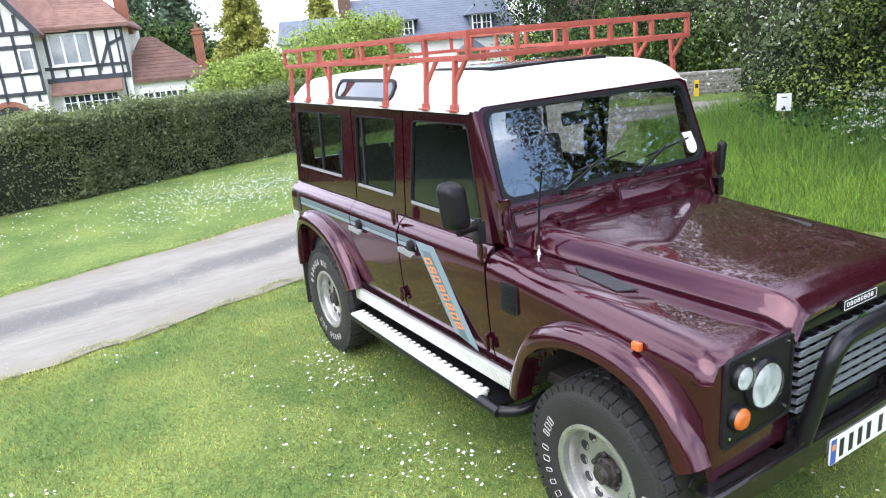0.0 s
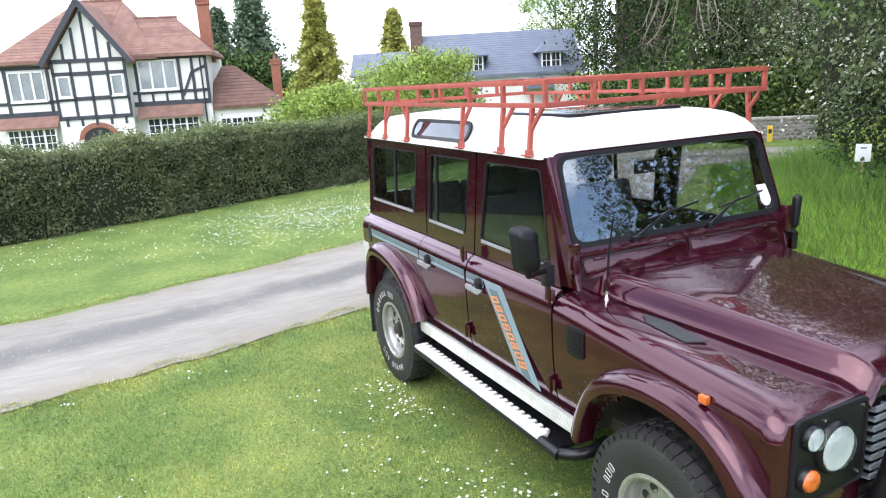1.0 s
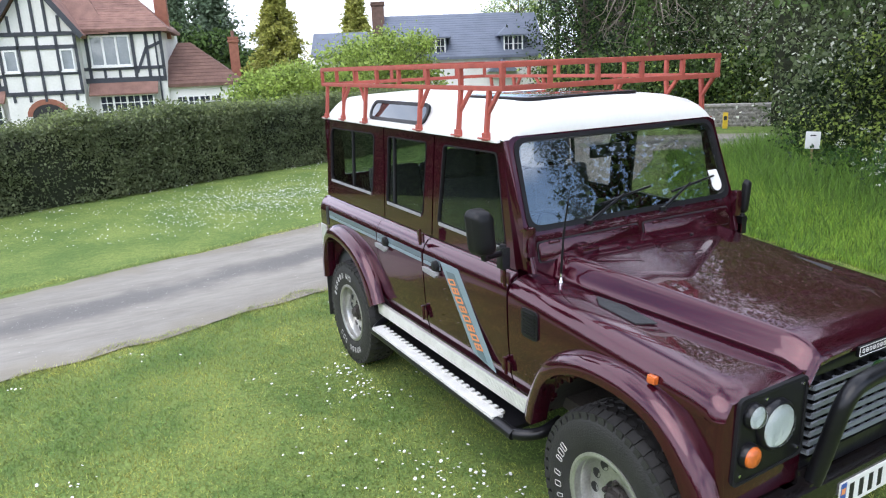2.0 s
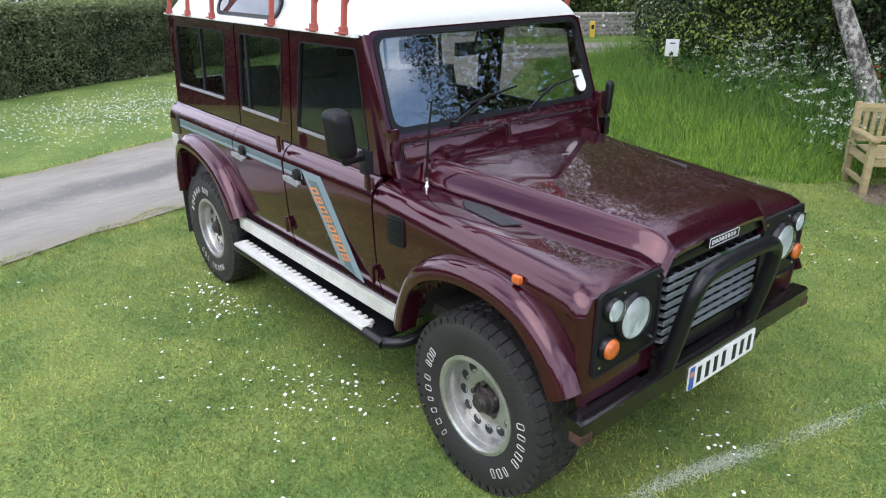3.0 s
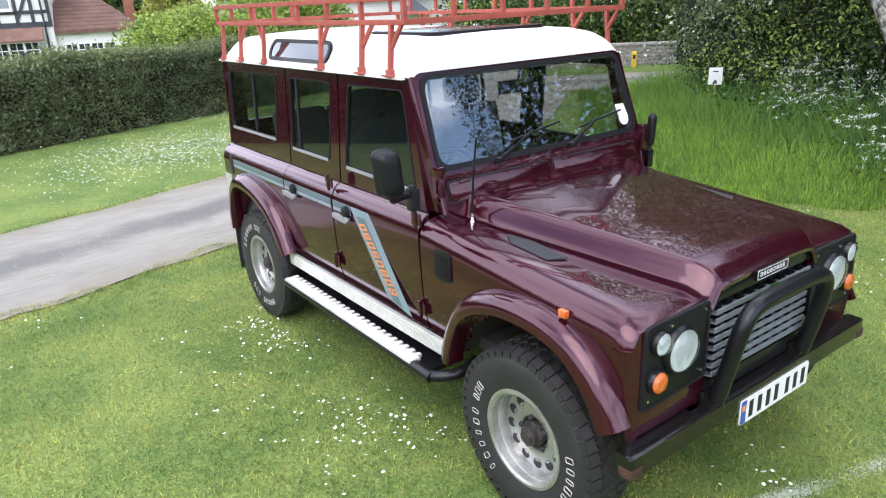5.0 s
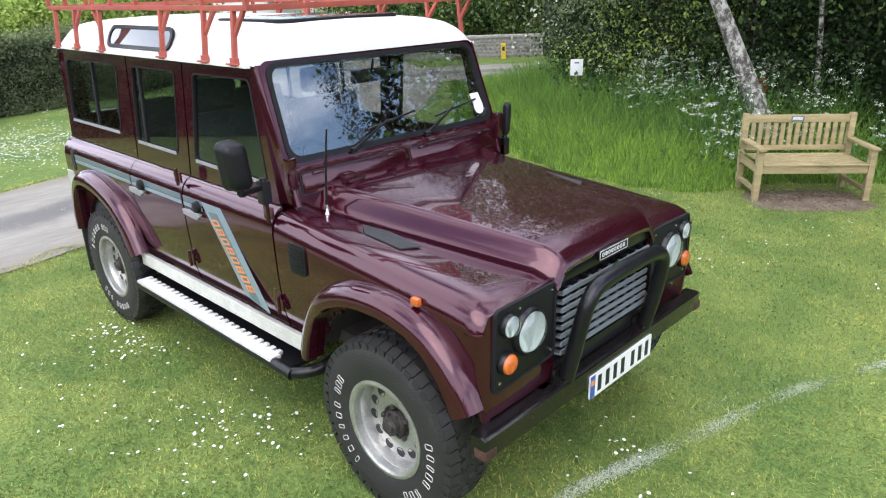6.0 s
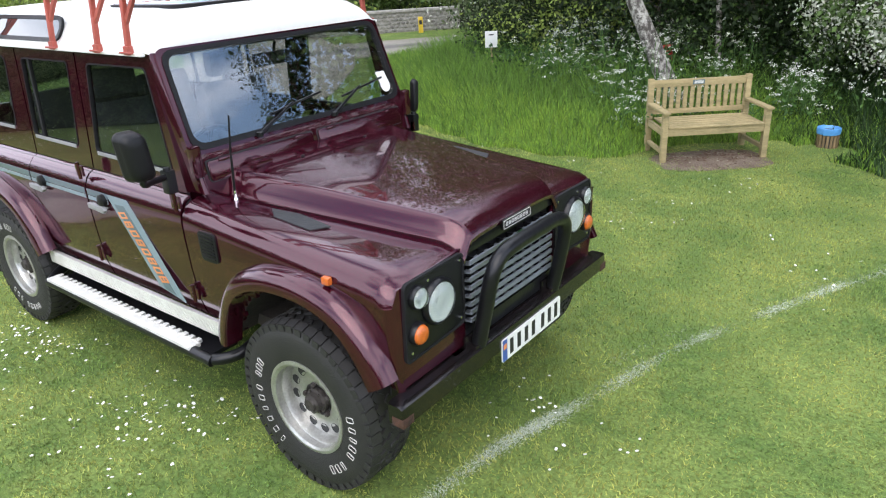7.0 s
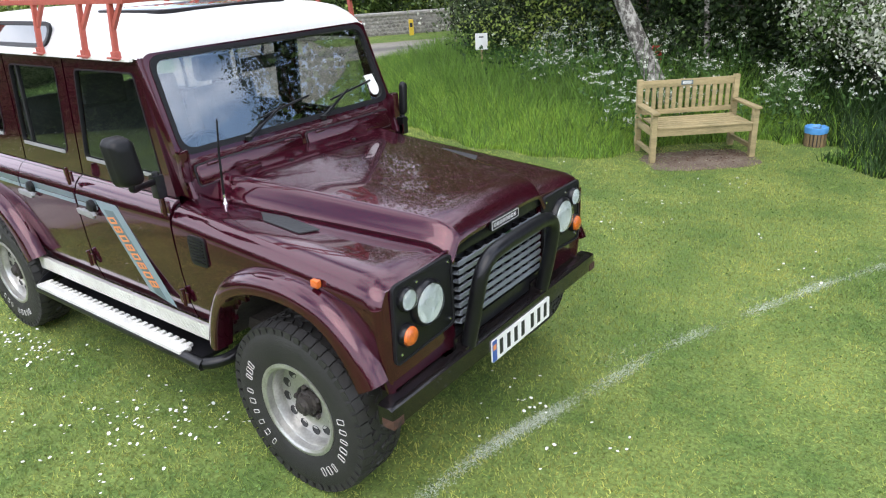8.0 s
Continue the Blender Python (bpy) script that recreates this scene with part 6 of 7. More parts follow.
def broad_tree(name, at, height, spread, trunk_r, leaves, kinds, leaf_size, label, low=0.15, clumps=70, hang=0.0, lean=(0, 0), bark=None, hollow=0.35, category="tree"):
    """A tapered trunk with limbs and a crown of many small leaves in uneven clumps."""
    t = thing(name, (at[0], at[1], 0), 0, label=label, category=category, group=REPEATS.get(name, ""))
    bm = bmesh.new()
    top = Vector((lean[0] * height, lean[1] * height, height * 0.82))
    spine = smooth_line([(0, 0, -0.05), (lean[0] * height * 0.30 + RNG.normal(0, 0.05), lean[1] * height * 0.30, height * 0.25), (lean[0] * height * 0.62, lean[1] * height * 0.62 + RNG.normal(0, 0.08), height * 0.55), tuple(top)], 5)
    tube(bm, spine, [trunk_r * (1.25 - 1.1 * (k / (len(spine) - 1)) ** 0.7) for k in range(len(spine))], 12)
    cl = []
    for k in range(clumps):
        z = RNG.uniform(low, 1.0)
        wide = spread * (0.55 + 0.55 * math.sin(math.pi * min(1, (z - low) / (1 - low) * 0.85 + 0.12)))
        a, r = RNG.uniform(0, 2 * math.pi), wide * math.sqrt(RNG.uniform(hollow ** 2, 1))
        s = spine[min(len(spine) - 1, int(z * len(spine)))]
        cl.append(Vector((s.x + r * math.cos(a), s.y + r * math.sin(a), z * height)))
    for c in cl[:min(26, clumps)]:
        s = spine[max(2, min(len(spine) - 1, int((c.z / height) * len(spine) * 0.85)))]
        ln = limb_line(s, c, 0.12 * spread)
        tube(bm, ln, [trunk_r * 0.34 * (1 - 0.85 * k / (len(ln) - 1)) for k in range(len(ln))], 6)
    part("trunk", bm, bark or M_BARK, t, "", 60)
    for kind, share in kinds:
        m = int(leaves * share)
        pick = RNG.integers(0, clumps, m)
        if kind == "blossom" or share <= 0.2:
            pick = RNG.choice(RNG.integers(0, clumps, max(3, clumps // (2 if kind == "blossom" else 4))), m)
        c = np.array([tuple(p) for p in cl])[pick]
        g = RNG.normal(size=(m, 3)) * np.array([1, 1, 0.8]) * spread * 0.17
        if hang:
            g[:, 2] -= np.abs(RNG.normal(0, hang, m))
        v, f = leaf_quads(c + g, leaf_size if kind != "blossom" else leaf_size * 0.75, hang=0.6 if hang else 0)
        v[:, 2] = np.maximum(v[:, 2], 0.03)
        part_ob = soup("crown" if kind != "blossom" else "blossom", v, f, LEAF[kind], t)
        part_ob["kind"] = "stuff"
    return t


def conifer(name, at, height, radius, leaves, kind, leaf_size, label, base=0.3):
    """A straight trunk with drooping whorls of sprays, narrowing to the tip."""
    t = thing(name, (at[0], at[1], 0), 0, label=label, category="tree", group=REPEATS.get(name, ""))
    bm = bmesh.new()
    tube(bm, [(0, 0, -0.05), (0, 0, height * 0.5), (0, 0, height * 0.97)], [radius * 0.12, radius * 0.08, 0.01], 10)
    boughs = []
    rows = 22
    for k in range(rows * 7):
        z = base + (height - base) * ((k // 7) + RNG.uniform(-0.22, 0.22)) / rows
        up = max(0.0, (z - base) / (height - base))
        r = radius * (1 - up) ** 0.92 * RNG.uniform(0.62, 1.22) + 0.10
        a = 0.9 * k + RNG.uniform(-0.35, 0.35)
        boughs.append((np.array([0, 0, z + 0.12 * r]), np.array([r * math.cos(a), r * math.sin(a), z - 0.30 * r])))
    for p, q in boughs[:40]:
        tube(bm, [tuple(p), tuple(q)], [radius * 0.03, 0.008], 5)
    part("trunk", bm, M_BARK, t)
    pick = RNG.integers(0, len(boughs), leaves)
    s = RNG.power(1.6, leaves)[:, None]
    p, q = np.array([b[0] for b in boughs])[pick], np.array([b[1] for b in boughs])[pick]
    c = p + (q - p) * s + RNG.normal(0, radius * 0.055, (leaves, 3)) * [1, 1, 0.55]
    c[:, 2] -= np.abs(RNG.normal(0, 0.05 * radius, leaves)) * s[:, 0]
    v, f = leaf_quads(c, leaf_size, flat=0.3, long=2.0)
    o = soup("crown", v, f, LEAF[kind], t)
    o["kind"] = "stuff"
    return t


def spot(az, d):
    """A place by its bearing from the lawn's edge and its distance."""
    return (2.05 - d * math.sin(radians(az)), -2.7 + d * math.cos(radians(az)))


# birch leaning over the bench
broad_tree("birch_tree", (-1.05, 6.62), 6.5, 2.3, 0.125, 9000, (("mid", 0.7), ("grey", 0.3)), 0.055, "leaning silver birch with patterned bark behind the bench", low=0.52, clumps=60, hang=0.35, lean=(-0.45, -0.06), bark=M_BIRCH)
broad_tree("birch_tree", (-1.16, 8.3), 6.0, 1.3, 0.045, 3000, (("mid", 1.0),), 0.055, "slender pale young birch at the wood's edge", low=0.5, clumps=30, hang=0.25, lean=(-0.10, 0.02), bark=M_BIRCH)
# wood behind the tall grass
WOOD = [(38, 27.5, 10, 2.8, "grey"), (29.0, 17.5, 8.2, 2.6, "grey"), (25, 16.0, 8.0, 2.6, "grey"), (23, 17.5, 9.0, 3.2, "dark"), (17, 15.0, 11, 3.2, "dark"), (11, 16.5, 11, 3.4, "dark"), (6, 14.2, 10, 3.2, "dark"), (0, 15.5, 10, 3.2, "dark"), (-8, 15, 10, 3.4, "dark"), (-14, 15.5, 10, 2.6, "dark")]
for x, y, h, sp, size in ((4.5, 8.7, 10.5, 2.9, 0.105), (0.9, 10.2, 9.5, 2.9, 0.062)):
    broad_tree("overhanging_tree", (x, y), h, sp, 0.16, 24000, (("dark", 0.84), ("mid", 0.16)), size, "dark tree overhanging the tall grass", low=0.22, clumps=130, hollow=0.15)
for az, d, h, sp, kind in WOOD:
    # clumped mid leaves read as sunlit sprays, dark ones as shaded gaps
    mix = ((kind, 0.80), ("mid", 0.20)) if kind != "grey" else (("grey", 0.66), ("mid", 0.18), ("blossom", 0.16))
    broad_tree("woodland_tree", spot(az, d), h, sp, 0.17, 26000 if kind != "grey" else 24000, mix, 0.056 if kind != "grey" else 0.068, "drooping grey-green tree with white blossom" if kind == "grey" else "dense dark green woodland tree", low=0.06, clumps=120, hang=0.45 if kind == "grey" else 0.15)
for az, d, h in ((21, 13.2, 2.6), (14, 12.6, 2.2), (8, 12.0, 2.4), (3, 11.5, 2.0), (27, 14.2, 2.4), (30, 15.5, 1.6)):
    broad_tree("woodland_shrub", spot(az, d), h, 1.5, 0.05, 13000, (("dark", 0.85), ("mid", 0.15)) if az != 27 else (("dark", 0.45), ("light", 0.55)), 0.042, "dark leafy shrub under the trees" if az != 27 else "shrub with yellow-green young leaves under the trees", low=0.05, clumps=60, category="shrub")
broad_tree("hawthorn_bush", (1.10, 7.60), 2.5, 1.20, 0.07, 24000, (("mid", 0.38), ("blossom", 0.62)), 0.036, "hawthorn in white blossom at the wood's edge", low=0.40, clumps=50, hang=0.2, category="shrub")
# plain backing sheets, near-black for the shade deep in the wood
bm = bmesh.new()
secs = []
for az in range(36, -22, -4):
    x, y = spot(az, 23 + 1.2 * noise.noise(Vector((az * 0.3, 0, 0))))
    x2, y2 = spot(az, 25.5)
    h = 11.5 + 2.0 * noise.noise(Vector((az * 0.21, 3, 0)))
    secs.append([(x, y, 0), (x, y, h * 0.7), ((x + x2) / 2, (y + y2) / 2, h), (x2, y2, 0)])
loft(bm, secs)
tagged(part("wood_backdrop", bm, M_LEAFSHADE, None, "near-black sheet for the wood's shaded depth behind the trees", 0), category="wood", kind="structure")
# far dark sheet, its unseen height darkening the bonnet's reflection
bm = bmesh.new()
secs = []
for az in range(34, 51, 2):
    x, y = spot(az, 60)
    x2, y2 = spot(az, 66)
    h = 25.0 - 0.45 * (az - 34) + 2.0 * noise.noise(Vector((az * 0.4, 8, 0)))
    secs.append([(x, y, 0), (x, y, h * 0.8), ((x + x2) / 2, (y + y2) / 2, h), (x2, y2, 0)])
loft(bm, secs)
tagged(part("far_wood_backdrop", bm, M_LEAFSHADE, None, "near-black sheet for the wood's shaded depth far beyond the lane", 0), category="wood", kind="structure")
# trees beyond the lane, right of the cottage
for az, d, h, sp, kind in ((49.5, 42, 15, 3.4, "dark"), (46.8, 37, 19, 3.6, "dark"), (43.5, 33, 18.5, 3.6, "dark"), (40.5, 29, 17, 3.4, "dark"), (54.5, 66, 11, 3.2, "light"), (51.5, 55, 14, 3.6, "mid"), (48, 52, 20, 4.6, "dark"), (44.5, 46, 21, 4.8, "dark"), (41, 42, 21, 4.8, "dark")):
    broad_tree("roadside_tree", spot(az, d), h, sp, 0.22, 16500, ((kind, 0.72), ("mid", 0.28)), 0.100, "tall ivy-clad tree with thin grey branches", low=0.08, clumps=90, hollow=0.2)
for az, d, h, sp in ((50, 26.5, 1.9, 1.8), (46, 26.0, 1.8, 1.8), (42.5, 26.6, 1.9, 1.6), (38.5, 26, 2.0, 1.6)):
    broad_tree("garden_shrub", spot(az, d), h, sp, 0.05, 7500, (("mid", 0.55), ("dark", 0.30), ("light", 0.15)), 0.08, "rounded green garden shrub behind the wall", low=0.05, clumps=60, category="shrub")
# ivy-clad tree with bare drooping branches over the wall
bare = thing("bare_branched_tree", (*spot(44.8, 27.5), 0), 0, label="ivy-clad tree with bare pale drooping branches behind the wall", category="tree")
bm = bmesh.new()
tube(bm, smooth_line([(0, 0, -0.05), (0.05, 0.1, 2.5), (-0.1, 0.2, 5.0), (0.1, 0.1, 8.0)], 4), [0.22 - 0.011 * k for k in range(13)], 10)
part("trunk", bm, M_BARK, bare)
for k in range(22):
    a, r = RNG.uniform(0, 2 * math.pi), RNG.uniform(0.6, 2.1)
    z0, z1 = RNG.uniform(4.4, 6.4), RNG.uniform(2.6, 4.2)
    e = Vector((math.cos(a), math.sin(a), 0))
    ln = [e * 0.1 + Vector((0, 0, z0)), e * r * 0.45 + Vector((0, 0, z0 + 0.45)), e * r * 0.8 + Vector((RNG.normal(0, 0.15), RNG.normal(0, 0.15), (z0 + z1) / 2)), e * r + Vector((RNG.normal(0, 0.3), RNG.normal(0, 0.3), z1)), e * (r + 0.2) + Vector((RNG.normal(0, 0.3), RNG.normal(0, 0.3), z1 - 0.25))]
    ln = smooth_line(ln, 5)
    bm = bmesh.new()
    tube(bm, ln, [0.035 * (1 - 0.8 * j / (len(ln) - 1)) for j in range(len(ln))], 6)
    for j in (7, 11, 14, 17):
        q = ln[j] + Vector((RNG.normal(0, 0.25), RNG.normal(0, 0.25), RNG.uniform(-0.6, -0.1)))
        tube(bm, [ln[j], (ln[j] + q) / 2 + Vector((0, 0, 0.06)), q], [0.014, 0.010, 0.004], 5)
    part("branch", bm, mat("bare_grey_twigs", (0.26, 0.22, 0.18), rough=0.9, vary=0.4) if k == 0 else bpy.data.materials["bare_grey_twigs"], bare)
ivy = np.stack([RNG.normal(0, 0.32, 2600), RNG.normal(0, 0.32, 2600), RNG.uniform(0.1, 5.5, 2600)], 1)
v, f = leaf_quads(ivy, 0.08)
soup("ivy", v, f, LEAF["mid"], bare)["kind"] = "stuff"
# shrubs and conifers behind the hedge
for az, d, h, sp in ((74, 21.5, 1.9, 1.2), (71.2, 22, 2.15, 1.3), (68.4, 23, 2.6, 1.4), (65.6, 24, 3.0, 1.3), (63.4, 24.5, 3.2, 1.1)):
    broad_tree("garden_bush", spot(az, d), h, sp, 0.06, 10000, (("light", 0.92), ("mid", 0.08)), 0.065, "bright light green garden bush behind the hedge", low=0.1, clumps=90, category="bush")
conifer("golden_conifer", spot(73.2, 40), 7.5, 2.3, 24000, "gold", 0.10, "tall golden-green conifer behind the hedge")
conifer("golden_conifer", spot(67.2, 62), 8.6, 3.1, 12000, "gold", 0.17, "golden-green conifer beside the slate cottage")
conifer("dark_fir", spot(80.4, 52), 8.1, 2.6, 11000, "fir", 0.14, "dark green fir behind the house")
conifer("dark_fir", spot(78.0, 50), 9.0, 4.4, 17000, "fir", 0.14, "tall dark green fir behind the annexe")
for az, d, h, sp in ((81, 46, 4.6, 1.8), (78.6, 45, 4.2, 2.0), (76, 44, 3.2, 1.6)):
    broad_tree("garden_shrub", spot(az, d), h, sp, 0.08, 6000, (("mid", 0.7), ("dark", 0.3)), 0.16, "dark rounded shrub beside the annexe", low=0.1, clumps=50, category="shrub")
# tree in front of the car, seen mirrored in its glass, and the far tree line
broad_tree("overhanging_tree", (6.9, 7.3), 9.0, 0.85, 0.08, 5200, (("dark", 1.0),), 0.040, "sparse overhanging tree mirrored in the car's windscreen", low=0.42, clumps=16, hang=0.8)
c = []
for k in range(90):
    a = radians(100 + 250 * k / 90)
    d = 48 + 6 * math.sin(k * 1.7)
    h = 5 + 2.0 * math.sin(k * 2.3) + 1.5 * math.sin(k * 0.7)
    m = 500
    q = RNG.normal(size=(m, 3)) * [2.2, 2.2, h * 0.3] + [2 - d * math.sin(a), -2.7 + d * math.cos(a), h * 0.45]
    c.append(q)
c = np.concatenate(c)
c[:, 2] = np.abs(c[:, 2])
v, f = leaf_quads(c, 0.42)
soup("distant_trees", v, f, LEAF["dark"], label="distant line of dark trees round the green", category="trees", kind="stuff")


# ---- half-timbered house ----
M_RENDER = mat("white_render", (0.80, 0.79, 0.76), rough=0.85, tint=(0.68, 0.67, 0.64), scale=1.2, bump=0.15)
M_TIMBER = mat("black_timber", (0.055, 0.060, 0.075), rough=0.7, vary=0.3, scale=4)
M_TILE = mat("red_clay_tiles", (0.29, 0.165, 0.132), rough=0.9, tint=(0.18, 0.100, 0.080), scale=2.4, bump=0.5, bump_scale=12, random_tint=0.12)
M_TILEB = mat("brown_clay_tiles", (0.185, 0.105, 0.082), rough=0.9, tint=(0.11, 0.060, 0.048), scale=2.4, bump=0.5, bump_scale=12)
M_SLATE = mat("blue_slate", (0.155, 0.180, 0.235), rough=0.6, tint=(0.115, 0.135, 0.18), scale=1.2, bump=0.3, bump_scale=10)
M_BRICK = mat("red_brick", (0.34, 0.14, 0.09), rough=0.9, tint=(0.24, 0.095, 0.065), scale=5, bump=0.3)
M_BRICKB = mat("brown_brick", (0.17, 0.105, 0.085), rough=0.9, vary=0.35, scale=5, bump=0.3)
M_PANE = mat("house_window_glass", (0.32, 0.35, 0.38), rough=0.05, spec=0.8, coat=1.0, vary=0.3, scale=2)
M_PANED = mat("dark_room_glass", (0.045, 0.052, 0.075), rough=0.05, spec=0.6, coat=0.6, vary=0.5, scale=1.6)
M_FRAME = mat("white_window_paint", (0.80, 0.80, 0.79), rough=0.5, vary=0.06)


def hip_roof(bm, x0, x1, y0, y1, z0, rx0, rx1, ry, rz, over=0.35, thick=0.12):
    """A hipped roof over a rectangle, with a ridge and thick eaves."""
    e = [(x0 - over, y0 - over, z0), (x1 + over, y0 - over, z0), (x1 + over, y1 + over, z0), (x0 - over, y1 + over, z0)]
    lo = [bm.verts.new((x, y, z - thick)) for x, y, z in e]
    hi = [bm.verts.new(p) for p in e]
    r = [bm.verts.new((rx0, ry, rz)), bm.verts.new((rx1, ry, rz))]
    bm.faces.new(lo[::-1])
    for k in range(4):
        bm.faces.new((lo[k], lo[(k + 1) % 4], hi[(k + 1) % 4], hi[k]))
    bm.faces.new((hi[0], hi[1], r[1], r[0]))
    bm.faces.new((hi[2], hi[3], r[0], r[1]))
    bm.faces.new((hi[1], hi[2], r[1]))
    bm.faces.new((hi[3], hi[0], r[0]))


def tile_rows(house, x0, x1, ya, za, yb, zb, rows, mt, fa, fb, name="tile_course"):
    """Courses of roof covering, each a thin lapped board, from the eaves to the ridge; the ends run along hips."""
    for k in range(rows):
        t0, t1 = k / rows, (k + 1) / rows + 0.02
        bm = bmesh.new()
        q = []
        for t, lift in ((t0, 0.035), (t1, 0.010)):
            y, z = ya + (yb - ya) * t, za + (zb - za) * t
            q.append(((x0 + fa * t, y, z + lift), (x1 + fb * t, y, z + lift)))
        (a, b), (d, c) = q[0], q[1]
        lo = [bm.verts.new((p[0], p[1], p[2] - 0.03)) for p in (a, b, c, d)]
        hi = [bm.verts.new(p) for p in (a, b, c, d)]
        bm.faces.new(lo[::-1]), bm.faces.new(hi)
        for j in range(4):
            bm.faces.new((lo[j], lo[(j + 1) % 4], hi[(j + 1) % 4], hi[j]))
        part(name, bm, mt, house, "", 0)


def house_window(house, x0, x1, z0, z1, y, lights, bars=0, depth=0.10):
    """A white casement window: frame, sill, mullions, bars and panes."""
    bm = bmesh.new()
    ring_frame(bm, [(x0, z0), (x1, z0), (x1, z1), (x0, z1)], [(x0 + 0.07, z0 + 0.07), (x1 - 0.07, z0 + 0.07), (x1 - 0.07, z1 - 0.07), (x0 + 0.07, z1 - 0.07)], "y", y - 0.07, y + 0.05)
    for k in range(1, lights):
        x = x0 + (x1 - x0) * k / lights
        box(bm, (x - 0.05, y - 0.065, z0 + 0.05), (x + 0.05, y + 0.045, z1 - 0.05))
    w = part("window", bm, M_FRAME, house, "white casement window", 0)
    bm = bmesh.new()
    box(bm, (x0 - 0.05, y - 0.14, z0 - 0.06), (x1 + 0.05, y + 0.02, z0), 0.01)
    part("sill", bm, M_FRAME, w)
    for k in range(lights):
        a, b = x0 + (x1 - x0) * k / lights + 0.05, x0 + (x1 - x0) * (k + 1) / lights - 0.05
        bm = bmesh.new()
        box(bm, (a, y - 0.02, z0 + 0.06), (b, y - 0.01, z1 - 0.06))
        part("pane", bm, M_PANED if bars else M_PANE, w, "", 0)
        if bars:
            bm = bmesh.new()
            box(bm, ((a + b) / 2 - 0.018, y - 0.045, z0 + 0.06), ((a + b) / 2 + 0.018, y - 0.02, z1 - 0.06))
            for j in range(1, bars):
                z = z0 + (z1 - z0) * j / bars
                box(bm, (a, y - 0.045, z - 0.018), (b, y - 0.02, z + 0.018))
            part("glazing_bar", bm, M_FRAME, w, "", 0)


def timber(house, x0, z0, x1, z1, y, w=0.13):
    """A dark beam on the wall from one point of it to another."""
    a, b = Vector((x0, z0)), Vector((x1, z1))
    d = (b - a).normalized()
    nn = Vector((-d.y, d.x)) * w / 2
    bm = bmesh.new()
    prism(bm, [tuple(a - nn), tuple(b - nn), tuple(b + nn), tuple(a + nn)], "y", y - 0.05, y + 0.02)
    part("timber", bm, M_TIMBER, house, "", 0)


def chimney(house, x, y, w, z0, z1, mt, pots=2):
    bm = bmesh.new()
    box(bm, (x - w / 2, y - w / 2, z0), (x + w / 2, y + w / 2, z1 - 0.25), 0.01)
    box(bm, (x - w / 2 - 0.06, y - w / 2 - 0.06, z1 - 0.40), (x + w / 2 + 0.06, y + w / 2 + 0.06, z1 - 0.28), 0.01)
    box(bm, (x - w / 2 - 0.04, y - w / 2 - 0.04, z1 - 0.25), (x + w / 2 + 0.04, y + w / 2 + 0.04, z1 - 0.15), 0.01)
    c = part("chimney", bm, mt, house, "brick chimney stack")
    for k in range(pots):
        bm = bmesh.new()
        lathe(bm, [(0.10, z1 - 0.16), (0.09, z1 + 0.10), (0.11, z1 + 0.14), (0.07, z1 + 0.14)], (x + (k - (pots - 1) / 2) * 0.25, y, 0), 12, "z")
        part("chimney_pot", bm, M_TILE, c)


# local x runs to the right along the front, y into the house
house = thing("timbered_house", (-30.6, 2.05, -0.62), 74.5, label="white half-timbered house with red tiled hipped roofs", category="house")
house.scale = (0.825, 0.825, 0.95)
bm = bmesh.new()
box(bm, (-12.0, 0, 0), (0.15, 7.0, 4.85))
part("wall", bm, M_RENDER, house, "", 0)
bm = bmesh.new()
hip_roof(bm, -9.9, -2.6, 0, 7.0, 4.80, -6.6, -4.3, 3.5, 7.55)
part("roof", bm, M_TILE, house, "red clay tiled hipped roof", 0)
bm = bmesh.new()
hip_roof(bm, -5.2, 0.15, 0, 5.2, 4.86, -4.6, -1.5, 2.6, 6.62)
part("roof", bm, M_TILE, house, "red clay tiled hipped roof", 0)
tile_rows(house, -5.2, 0.50, -0.35, 4.86, 2.6, 6.62, 16, M_TILE, 0.6, -2.0)
tile_rows(house, -10.25, -5.2, -0.35, 4.80, 3.5, 7.55, 20, M_TILE, 3.65, 0.9)
for x, y, z, m in ((-4.2, 2.6, 6.66, 14), (-6.6, 3.5, 7.59, 11)):
    for k in range(m):
        bm = bmesh.new()
        box(bm, (x + k * 0.2, y - 0.08, z - 0.06), (x + k * 0.2 + 0.18, y + 0.08, z + 0.06), 0.02)
        part("ridge_tile", bm, M_TILE, house)
# gabled bay
BY, BC, BH = -0.75, -5.45, 1.75
bm = bmesh.new()
prism(bm, [(BC - BH, 0), (BC + BH, 0), (BC + BH, 4.75), (BC, 6.85), (BC - BH, 4.75)], "y", BY, 0.05)
bay = part("gabled_bay", bm, M_RENDER, house, "", 0)
for s in (-1, 1):
    bm = bmesh.new()
    a, b = Vector((BC, 7.12)), Vector((BC + s * (BH + 0.35), 4.55))
    d = (b - a).normalized()
    nn = Vector((-d.y, d.x)) * 0.09
    prism(bm, [tuple(a - nn), tuple(b - nn), tuple(b + nn), tuple(a + nn)], "y", BY - 0.35, 3.2)
    part("gable_roof", bm, M_TILE, bay, "", 0)
    bm = bmesh.new()
    nn *= 1.35
    prism(bm, [tuple(a - nn), tuple(b - nn), tuple(b + nn), tuple(a + nn)], "y", BY - 0.42, BY - 0.34)
    part("barge_board", bm, M_TIMBER, bay, "black barge board", 0)
bm = bmesh.new()
tube(bm, [(BC, BY - 0.38, 6.9), (BC, BY - 0.38, 7.7)], [0.05, 0.01], 8)
part("finial", bm, M_TIMBER, bay)
L0, R0_ = BC - BH, BC + BH
